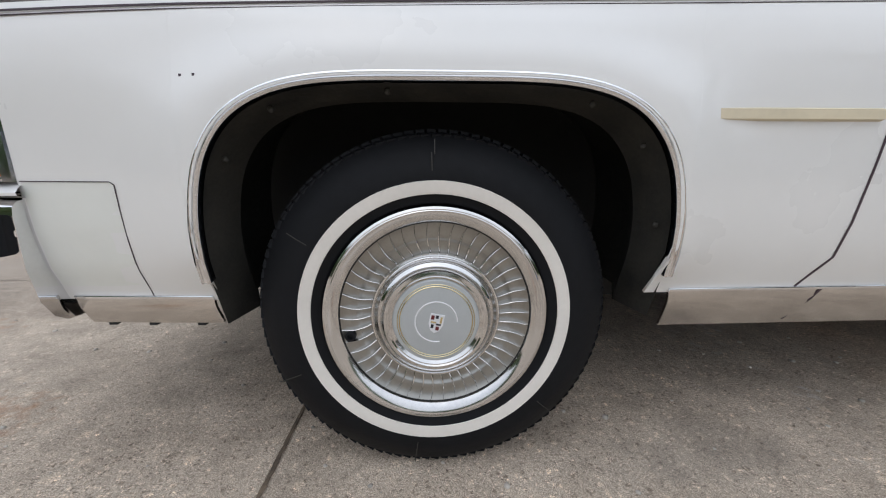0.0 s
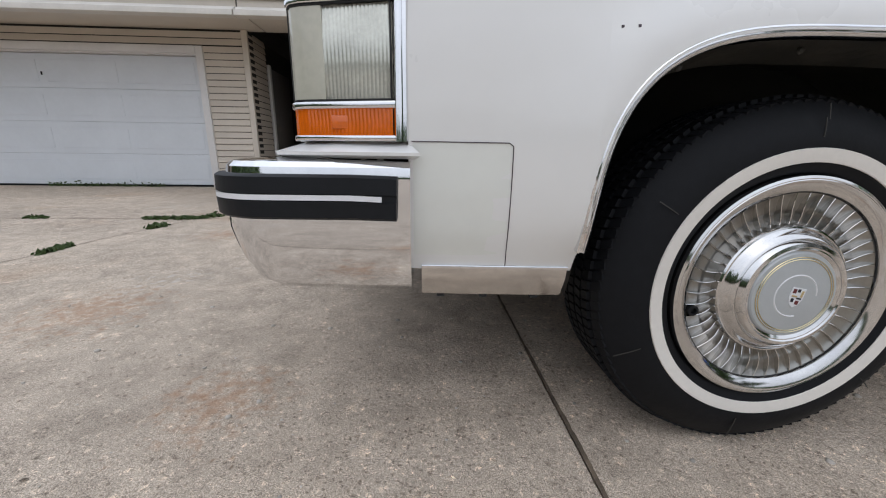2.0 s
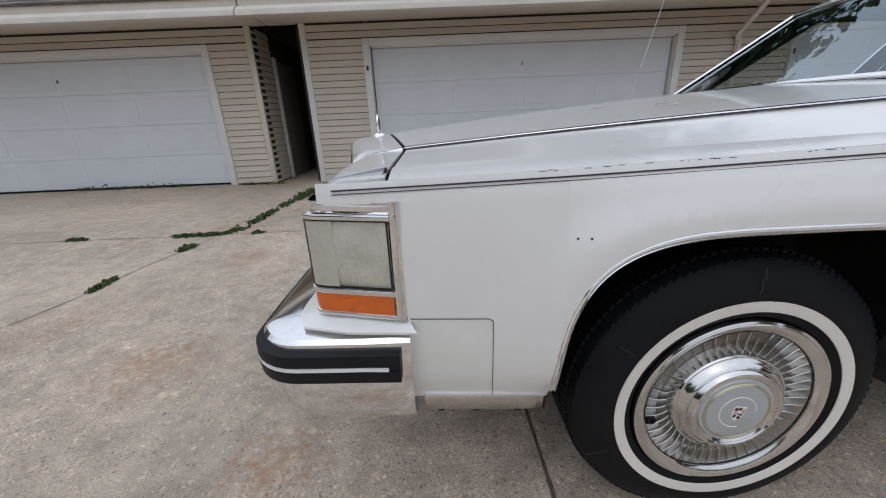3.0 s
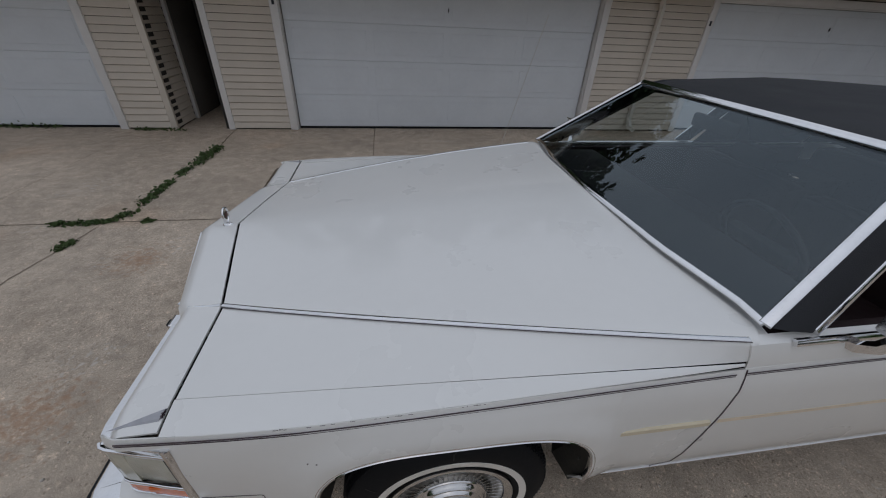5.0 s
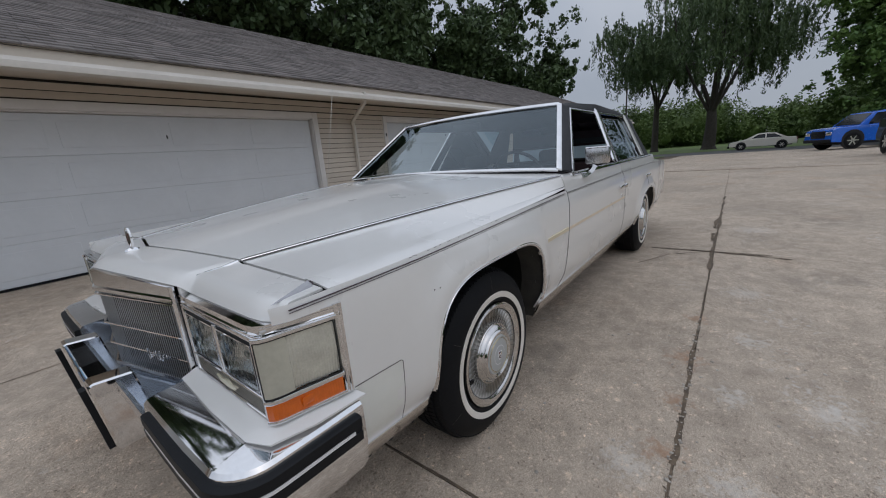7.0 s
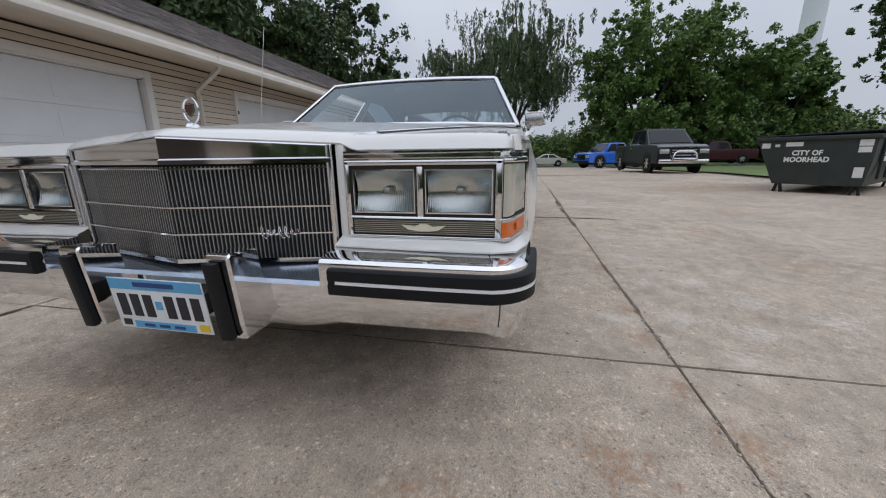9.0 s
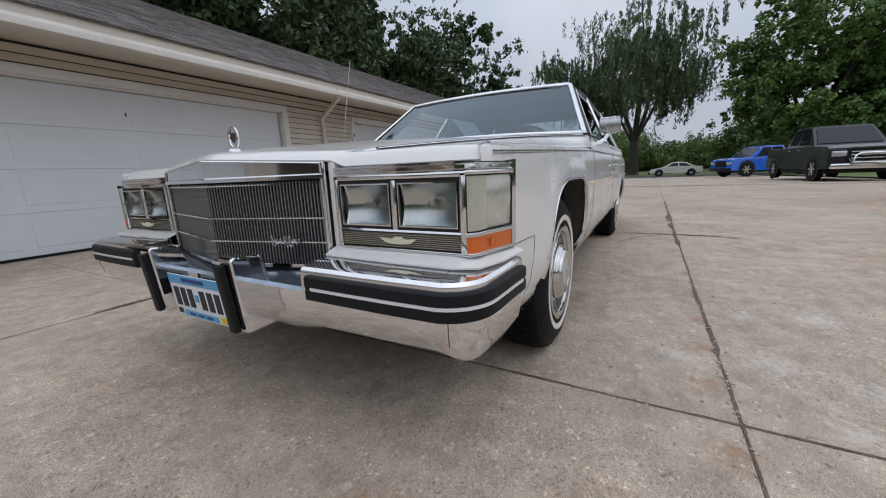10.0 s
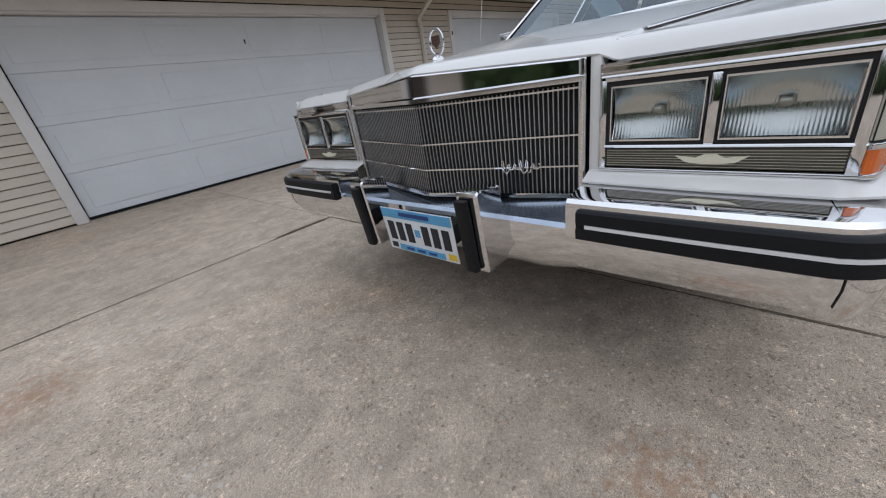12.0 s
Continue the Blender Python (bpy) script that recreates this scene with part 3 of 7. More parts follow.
# fuel-door-like access panels behind the bumper, scored into the fender
for s in (-1, 1):
    for pts in ([(-0.68, 0.598), (-0.53, 0.597), (-0.523, 0.592)], [(-0.523, 0.592), (-0.5225, 0.55), (-0.522, 0.50), (-0.5215, 0.46), (-0.521, 0.44), (-0.520, 0.42), (-0.519, 0.405), (-0.518, 0.388)],
                [(gap_slant(0.775, z), z) for z in np.linspace(0.902, 0.386, 24)], [(2.078, z) for z in np.linspace(0.915, 0.386, 20)],
                [(3.023, 0.91), (3.023, 0.80), (3.023, 0.70)]):
        line = [(x, s * (side_y(x, z) + flare(x, z) + 0.0036), z) for x, z in pts]
        v, f = sweep(line, rect(0.0014 if pts[0][0] < 0 else 0.004, 0.001), (0, s, 0))
        part("panel_seam", mesh_of("panel_seam", v, f, M["pin"]), car)
    # body side moulding with traces of old glue behind it
    rows = []
    for x in (0.426, 0.434, 0.446, 0.462, *np.linspace(0.5, 0.757, 6)):
        q = min(1.0, ((x - 0.424) / 0.038) ** 0.6)
        y = side_y(x, 0.705) + 0.003
        rows.append([(x, s * (y + o * q), 0.705 + h * q) for h, o in ((-0.011, 0.0), (-0.008, 0.008), (0.008, 0.008), (0.011, 0.0))])
    v, f = grid(rows)
    part("side_moulding", mesh_of("side_moulding", v, f, M["tan"]), car, "yellowed cream rubber side moulding")
    pts = [(x, s * (side_y(x, 0.70) + 0.0035), 0.703) for x in np.linspace(0.79, 2.06, 9)]
    v, f = sweep(pts, rect(0.016, 0.001), (0, s, 0))
    part("glue_line", mesh_of("glue_line", v, f, M["tan_stain"]), car, "tan glue line left by a lost moulding")

for s in (-1, 1):
    # plastic extension between bumper and fender, a shade greener than the steel
    rows = [[(x + (0.004 * (0.47 - z) / 0.08 if z < 0.47 and x > -0.53 else 0), s * (side_y(x, z) + flare(x, z) + 0.0034), z) for z in np.linspace(0.390, 0.596, 12)] for x in np.linspace(-0.678, -0.5235, 8)]
    v, f = grid(rows)
    part("fender_extension", mesh_of("fender_extension", v, f, M["panel_paint"], 40), car, "slightly yellowed white plastic fender extension")
    v, f = sweep([(x, s * (side_y(x, z) + 0.0085 - 0.35 * max(0, 0.365 - z)), z) for x, z in ((0.762, 0.386), (0.752, 0.36), (0.742, 0.335), (0.735, 0.305))], rect(0.005, 0.001), (0, s, 0))
    part("sill_seam", mesh_of("sill_seam", v, f, M["pin"]), car)

# old paint chips on the near fender
chip = random.Random(9)
for k in range(24):
    if k < 2:
        x, z, w, h = -0.361 - 0.022 * k, 0.755, 0.004, 0.004
    else:
        x, z = chip.choice((chip.uniform(-0.28, -0.12), chip.uniform(0.0, 0.06), chip.uniform(-0.45, -0.3))), 0
        z, w, h = peak_z(x) - chip.uniform(0.0, 0.0016), chip.uniform(0.002, 0.014), 0.0011
    boxp("paint_chip", (x, -(side_y(x, z) + flare(x, z) + 0.0025), z), (w, 0.0022, h), M["pin"], car)

# hood, cowl and header, with one shape function for the top


def top_z(x, y):
    """Height of hood and fender tops."""
    q = (x + 0.70) / 1.5
    y = abs(y)
    ys = strip_y(x)
    yg, yp = lerp(0.845, 0.938, q), side_y(x, peak_z(x) - 0.01)
    zc, zs, zg = lerp(0.918, 1.035, q) - 0.012 * (2 * q - 1) ** 2 + 0.012, lerp(0.883, 0.985, q) + 0.012 * math.sin(math.pi * max(0, min(1, q))), lerp(0.870, 0.922, q)
    return table(y, [0, ys * 0.5, ys, ys + 0.012, max(yg, ys + 0.03), yp + 0.02], [zc, lerp(zc, zs, 0.42), zs, zs - 0.006, zg, peak_z(x)])


def strip_y(x):
    q = (x + 0.70) / 1.5
    return 0.506 + 0.50 * q - 0.10 * q * q


def gap_x(y):
    return table(abs(y), [0, 0.506, 0.83, 0.95], [-0.80, -0.704, -0.706, -0.7035])


def rear_x(y):
    return table(abs(y), [0, 0.5, 0.7, 0.86, 0.95], [0.745, 0.775, 0.815, 0.845, 0.80])


for s in (-1, 1):
    # fender top, outside the hood gap
    rows = []
    for x in np.linspace(-0.7005, 0.792, 30):
        yg = lerp(0.845, 0.938, (x + 0.7) / 1.5) + 0.0014
        yp = side_y(x, peak_z(x))
        rows.append([(x, s * lerp(yg, yp, k / 5), top_z(x, lerp(yg, yp, k / 5)) - 0.004 * (k / 5) ** 3) for k in range(6)])
    v, f = grid(rows)
    thick(part("fender_top", mesh_of("fender_top", v, f, M["paint"], 40), car), 0.005)
rows = []
WS = [0] + [k / 10 for k in range(1, 8)] + [0.74, 0.79, 0.84, 0.9, 0.96, 1.0]
for i in range(41):
    row = []
    for sgn in (-1, 1):
        seq = []
        for w in WS:
            q = i / 40
            y = w
            for _ in range(2):
                x0, x1 = gap_x(y) + 0.006, rear_x(y) + 0.010
                x = lerp(x0, x1, q)
                yg = lerp(0.845, 0.938, (x + 0.7) / 1.5) - 0.0014
                ys = strip_y(x)
                y = w / 0.74 * ys if w < 0.74 else (ys + 0.012 * (w - 0.74) / 0.05 if w < 0.79 else lerp(ys + 0.012, yg, (w - 0.79) / 0.21))
            seq.append((x, sgn * y, top_z(x, y)))
        row += seq[::-1] if sgn < 0 else seq[1:]
    rows.append(row)
v, f = grid(rows)
hood = thick(part("hood", mesh_of("hood", v, f, M["paint"], 50), car), 0.008, -1)
for s in (-1, 1):
    pts = [(x, s * (strip_y(x) + 0.004), top_z(x, strip_y(x)) - 0.001) for x in np.linspace(-0.70, 0.80, 25)]
    v, f = sweep(pts, [(-0.009, 0), (0.009, 0), (0.007, 0.003), (0, 0.0052), (-0.007, 0.003)], (0, 0, 1))
    part("hood_strip", mesh_of("hood_strip", v, f, M["chrome"]), hood, "thin chrome strip along the hood crease")
    v, f = sweep([(x, y + s * 0.0102, z - 0.001) for x, y, z in pts], rect(0.0018, 0.002), (0, 0, 1))
    part("strip_shadow_gap", mesh_of("strip_shadow_gap", v, f, M["pin"]), hood)

# header panel in front of the hood, raised over the grille
rows = []
hy = [k * 0.05 for k in range(10)] + [0.468, 0.48, 0.495, 0.506, 0.52, 0.56, 0.62, 0.70, 0.78, 0.85, 0.89, 0.915, 0.925]


def front_x(y):
    return table(abs(y), [0, 0.44, 0.468, 0.50, 0.60, 0.85, 0.90, 0.93], [-0.955, -0.866, -0.86, -0.845, -0.845, -0.842, -0.835, -0.815])


for i in range(13):
    q = i / 12
    row = []
    for y in [-b for b in hy[::-1]] + hy[1:]:
        x = lerp(front_x(y), gap_x(y) - 0.004, q)
        k = max(0, 1 - q / 0.33) ** 2.2
        rim = table(abs(y), [0, 0.445, 0.47, 0.5, 0.93], [0.872, 0.848, 0.846, 0.829, 0.827])
        z = lerp(top_z(max(x, -0.9), y), rim, k)
        row.append((x, y, z))
    rows.append(row)
v, f = grid(rows)
header = thick(part("header_panel", mesh_of("header_panel", v, f, M["paint"], 50), car, "white painted panel above the grille"), 0.006, -1)
for s in (-1, 1):
    pts = [(x, s * (0.506 - 0.02 * (-(x + 0.7) / 0.13)), top_z(x, 0.5) - 0.004 - 0.08 * max(0, -0.78 - x)) for x in np.linspace(-0.815, -0.708, 6)]
    v, f = sweep(pts, [(-0.007, 0), (0.007, 0), (0.005, 0.004), (0, 0.0062), (-0.005, 0.004)], (0, 0, 1))
    part("header_strip", mesh_of("header_strip", v, f, M["chrome"], 80), header, "thin chrome strip in front of the hood gap")
    # small wedge lamps on the fender tips
    apex = [(-0.824, 0.907, -0.001), (-0.716, 0.899, -0.001), (-0.708, 0.866, -0.001), (-0.713, 0.893, 0.005), (-0.709, 0.872, 0.008)]
    v = [(x, s * y, top_z(max(x, -0.83), y) + dz) for x, y, dz in apex]
    tip = part("turn_indicator", mesh_of("turn_indicator", v, [(0, 1, 3), (0, 3, 4), (0, 4, 2), (1, 2, 4, 3), (0, 2, 1)], M["wedge_lens"], 20), car, "small wedge-shaped fender lamp")
    for k in range(3):
        boxp("indicator_lens", (-0.7105, s * (0.876 + 0.007 * k), top_z(-0.71, 0.88) + 0.004), (0.004, 0.004, 0.009 - 0.002 * abs(k - 1)), M["pin"], tip)
    # fender tip side, ahead of the panel line, above the lamps
    rows = [[(x, s * (side_y(x, z) - 0.012 * max(0, (-0.80 - x) / 0.03)), z) for z in np.linspace(0.822, peak_z(x) - 0.001, 4)] for x in np.linspace(-0.832, -0.685, 10)]
    v, f = grid(rows)
    thick(part("fender_tip", mesh_of("fender_tip", v, f, M["paint"], 40), car), 0.004)
# cowl at the windscreen base
rows = []
for y in np.linspace(-0.9, 0.9, 25):
    x1 = rear_x(y)
    rows.append([(x1 - 0.01, y, top_z(min(x1, 0.8), y) - 0.006), (x1 + 0.05, y, top_z(min(x1, 0.8), y) - 0.004)])
v, f = grid(rows)
part("cowl", mesh_of("cowl", v, f, M["paint"]), car)
# dark engine bay floor under hood and front
boxp("underbody", (1.9, 0, 0.30), (4.6, 1.2, 0.08), M["black"], car)
boxp("engine_bay", (-0.30, 0, 0.56), (0.95, 0.96, 0.5), M["black"], car)


def wheel(x, s):
    w = new("wheel")
    w.parent = car
    w.matrix_basis = pose(x, s * 0.825, 0.342) @ (Matrix.Identity(4) if s < 0 else pose(0, 0, 0, 0, 0, 180))
    return w


# one wheel, its face towards -y
w0 = wheel(0.0, -1)
tp = [(0.208, -0.095), (0.216, -0.110), (0.232, -0.119), (0.262, -0.121), (0.285, -0.118), (0.308, -0.107), (0.325, -0.096), (0.336, -0.085),
      (0.340, -0.05), (0.341, 0.0), (0.340, 0.05), (0.336, 0.085), (0.31, 0.107), (0.27, 0.118), (0.205, 0.10)]
v, f = lathe(tp, 96, True)
tyre = part("tyre", mesh_of("tyre", v, f, M["tyre"], 30), w0, "black radial tyre with weathered sidewall")
v, f = lathe([(0.2315, -0.1180), (0.2323, -0.1206), (0.243, -0.1226), (0.2548, -0.1228), (0.2557, -0.1205)], 96)
part("whitewall", mesh_of("whitewall", v, f, M["whitewall"]), tyre, "narrow white sidewall band")
blocks = []
for k in range(104):
    a = 2 * math.pi * k / 104
    for col, (yc, wd, sk) in enumerate(((-0.078, 0.024, 0.3), (-0.050, 0.026, 0.15), (-0.017, 0.026, -0.1), (0.017, 0.026, 0.1), (0.05, 0.026, -0.15), (0.078, 0.024, -0.3))):
        r = 0.3415 if abs(yc) < 0.07 else 0.3328
        m = Matrix.Rotation(-a - col * 0.02, 4, "Y") @ Matrix.Translation((r, yc, 0)) @ Matrix.Rotation(sk, 4, "X") @ Matrix.Rotation(0.25 * (1 if yc > 0 else -1) if abs(yc) > 0.07 else 0, 4, "Z")
        blocks.append((m, (0.010, wd, 0.0155)))
tv, tf = [], []
for m, (a, b, c) in blocks:
    o = len(tv)
    for dx, dy, dz in ((-1, -1, -1), (1, -1, -1), (1, 1, -1), (-1, 1, -1), (-1, -1, 1), (1, -1, 1), (1, 1, 1), (-1, 1, 1)):
        tv.append(tuple(m @ Vector((dx * a / 2, dy * b / 2, dz * c / 2))))
    tf += [tuple(o + q for q in fc) for fc in ((0, 1, 2, 3), (4, 5, 6, 7), (0, 1, 5, 4), (1, 2, 6, 5), (2, 3, 7, 6), (3, 0, 4, 7))]
tagged(part("tread", mesh_of("tread", tv, tf, M["tyre"], 30, False), tyre, "worn tread blocks"), kind="stuff")
for a, r0, r1 in ((90, 0.30, 0.325), (91, 0.272, 0.303), (203, 0.28, 0.33), (148, 0.27, 0.31), (262, 0.27, 0.32), (318, 0.272, 0.31)):
    ca, sa = math.cos(radians(a)), math.sin(radians(a))
    v, f = sweep([(r * ca, -0.1195 + 0.35 * max(0, r - 0.285) ** 1.2, r * sa) for r in np.linspace(r0, r1, 5)], rect(0.0016, 0.001), (0, -1, 0))
    part("sidewall_crack", mesh_of("sidewall_crack", v, f, M["liner"]), tyre)
cover = new("wheel_cover")
cover.parent = w0
tagged(cover, "bright turbine-finned wheel cover with crest")
v, f = lathe([(0.2115, -0.100), (0.2125, -0.113), (0.2105, -0.1195), (0.206, -0.1215), (0.2045, -0.1210), (0.203, -0.1220), (0.194, -0.1195), (0.187, -0.1150), (0.1835, -0.1125), (0.182, -0.1085), (0.181, -0.098)], 96)
part("outer_ring", mesh_of("outer_ring", v, f, M["wheel_chrome"], 28), cover)
v, f = lathe([(0.1815, -0.1068), (0.178, -0.1045), (0.170, -0.1010), (0.160, -0.0990), (0.152, -0.0985), (0.149, -0.0970), (0.146, -0.0950), (0.140, -0.0940), (0.120, -0.0935), (0.0, -0.0935)], 80)
part("dish", mesh_of("dish", v, f, M["wheel_dish"]), cover)
v, f = lathe([(0.1235, -0.082), (0.1235, -0.108), (0.1215, -0.1115), (0.1190, -0.1120), (0.1180, -0.1108), (0.1165, -0.1118), (0.112, -0.1190), (0.107, -0.1255), (0.1035, -0.1275), (0.102, -0.1265), (0.1005, -0.1300), (0.096, -0.1355), (0.090, -0.1365), (0.0875, -0.1345), (0.0855, -0.1350), (0.083, -0.1335), (0.079, -0.131)], 96)
part("centre_ring", mesh_of("centre_ring", v, f, M["wheel_chrome"], 28), cover, "polished chrome centre ring")
v, f = lathe([(0.0815, -0.130), (0.078, -0.134), (0.05, -0.137), (0.0, -0.1385)], 64)
part("centre_disc", mesh_of("centre_disc", v, f, M["wheel_disc"]), cover, "satin pale grey centre disc")
v, f = lathe([(0.0685, -0.1356), (0.0675, -0.1364), (0.0665, -0.1358)], 64)
part("gold_ring", mesh_of("gold_ring", v, f, M["gold"]), cover)
v, f = lathe([(0.0722, -0.1352), (0.0714, -0.1361), (0.0706, -0.1355)], 64)
part("gold_ring", mesh_of("gold_ring", v, f, M["gold"]), cover)
crest = part("crest", mesh_of("crest", *extrude([(-0.013, 0.016), (0.013, 0.016), (0.0135, -0.004), (0.008, -0.016), (0.0, -0.021), (-0.008, -0.016), (-0.0135, -0.004)], 1, -0.1395, -0.137), M["strip"], 20), cover, "small enamelled crest", pose(0, 0, 0, 0, 12, 0))
for x, z, w, h, c in ((-0.008, 0.009, 0.006, 0.008, "red"), (0.0, 0.011, 0.005, 0.006, "ink"), (0.008, 0.006, 0.004, 0.012, "gold"), (-0.005, 0.0, 0.010, 0.003, "gold"), (0.005, -0.003, 0.009, 0.003, "ink"), (-0.006, -0.008, 0.005, 0.007, "ink"), (0.004, -0.011, 0.006, 0.007, "red")):
    boxp("crest_field", (x, -0.1398, z), (w, 0.0012, h), M[c], crest)
v, f = lathe([(0.0405, -0.1372), (0.0390, -0.1384), (0.0375, -0.1374)], 40)
keep = [fc for fc in f if not (0.75 < ((fc[0] // 3) % 40) / 40 < 0.99)]
part("wreath", mesh_of("wreath", v, keep, M["strip"]), cover)
# turbine fins
fin = []
for k in range(8):
    q = k / 7
    r = lerp(0.1245, 0.1805, q)
    top = table(q, [0, 0.25, 0.6, 1], [-0.102, -0.107, -0.1085, -0.1085])
    tw = 0.0045 * math.sin(math.pi * q * 0.9)
    half = table(q, [0, 0.3, 0.45, 1], [0.0010, 0.0009, 0.0006, 0.0005])
    fin.append([(r, -0.092, tw - half * 1.8), (r, top, tw - half), (r, top - 0.0006, tw), (r, top, tw + half), (r, -0.092, tw + half * 1.8)])
v, f = grid(fin)
fin_me = mesh_of("fin", v, f, M["wheel_chrome"])
for k in range(46):
    part("fin", fin_me, cover, at=Matrix.Rotation(2 * math.pi * k / 46, 4, "Y"))
v, f = lathe([(0.1822, -0.1095), (0.1815, -0.1100), (0.1806, -0.1090)], 96)
part("dark_groove", mesh_of("dark_groove", v, f, M["black"]), cover)
v, f = lathe([(0.010, -0.10), (0.010, -0.112), (0.006, -0.1125), (0.0055, -0.106), (0, -0.106)], 16)
part("valve_grommet", mesh_of("valve", v, f, M["rubber"]), cover, at=pose(-0.163, 0, -0.038))
part("brake_drum", mesh_of("drum", *lathe([(0.0, -0.06), (0.19, -0.06), (0.19, 0.09), (0, 0.09)], 32), M["black"]), w0)
for x, s in ((3.086, -1), (0.0, 1), (3.086, 1)):
    made = {}
    for o in (w0, *w0.children_recursive):
        made[o] = o.copy()
        scene.collection.objects.link(made[o])
        made[o].parent = made.get(o.parent, car)
        made[o].matrix_parent_inverse = o.matrix_parent_inverse
    made[w0].matrix_basis = pose(x, s * 0.825, 0.342, 0, 20 if s < 0 else 0, 0 if s < 0 else 180)

# ---- grille and lamps ----
grille = new("grille")
grille.parent = car
tagged(grille, "pointed chrome grille of fine upright bars")


def gx(y):
    return -0.962 + 0.10 * abs(y) / 0.43


for s in (-1, 1):
    # header bar
    rows = []
    for y in np.linspace(0, 0.445, 12):
        zt = lerp(0.868, 0.843, y / 0.445)
        x = lerp(-0.958, -0.862, y / 0.445)
        rows.append([(x + 0.012, s * y, zt + 0.002), (x - 0.005, s * y, zt), (x - 0.0072, s * y, zt - 0.003), (x - 0.0060, s * y, zt - 0.004), (x - 0.0068, s * y, 0.812), (x - 0.014, s * y, 0.808), (x - 0.014, s * y, 0.797), (x + 0.02, s * y, 0.795)])
    v, f = grid(rows)
    part("header_bar", mesh_of("header_bar", v, f, M["chrome"], 18), grille, "wide mirror-bright bar over the grille")
    # backing, horizontals, verticals
    v = [(gx(0) + 0.03, 0, 0.53), (gx(0.43) + 0.03, s * 0.43, 0.53), (gx(0.43) + 0.03, s * 0.43, 0.80), (gx(0) + 0.03, 0, 0.80)]
    part("backing", mesh_of("backing", v, [(0, 1, 2, 3)], M["black"]), grille)
    for z in (0.532, 0.608, 0.682, 0.755):
        z1 = z + (0.03 if z == 0.755 else 0)
        v, f = sweep([(gx(0) - 0.004, 0, z1), (gx(0.43) - 0.004, s * 0.43, z1)], rect(0.004 if z1 > 0.54 else 0.012, 0.005), (-1, 0, 0))
        part("crossbar", mesh_of("crossbar", v, f, M["chrome"]), grille)
    bar_me = finish("bar", box((-0.0048, 0, 0.66), (0.0026, 0.0026, 0.262)), M["bar_grey"])
    for k in range(38):
        y = 0.006 + k * 0.01135
        part("bar", bar_me, grille, at=pose(gx(y) + 0.009, s * y, 0))
    # upright side frames
    v, f = sweep([(gx(0.437) - 0.002, s * 0.437, 0.527), (gx(0.437) - 0.002, s * 0.437, 0.842)], rect(0.014, 0.012, 0.003), (-1, 0, 0))
    part("side_frame", mesh_of("side_frame", v, f, M["chrome"]), grille)
    boxp("nose_panel", (-0.832, s * 0.461, 0.70), (0.05, 0.024, 0.288), M["paint"], car, 0.004)
boxp("inner_wing", (0.0, 0, 0.61), (1.0, 0.03, 0.42), M["black"], car)
# script on the grille as a plain bright squiggle
sc = [(0, -0.245 - 0.1 * q - 0.006 * math.cos(q * 40), 0.613 + 0.011 * math.sin(q * 40) * (1.5 if q < 0.15 or 0.5 < q < 0.75 else 0.6)) for q in np.linspace(0, 1, 90)]
sc = [(gx(abs(y)) - 0.018, y, z) for _, y, z in sc]
v, f = sweep(sc, rect(0.0028, 0.003), (-1, 0, 0))
part("script", mesh_of("script", v, f, M["chrome"]), grille, "flowing chrome script reduced to a plain line")

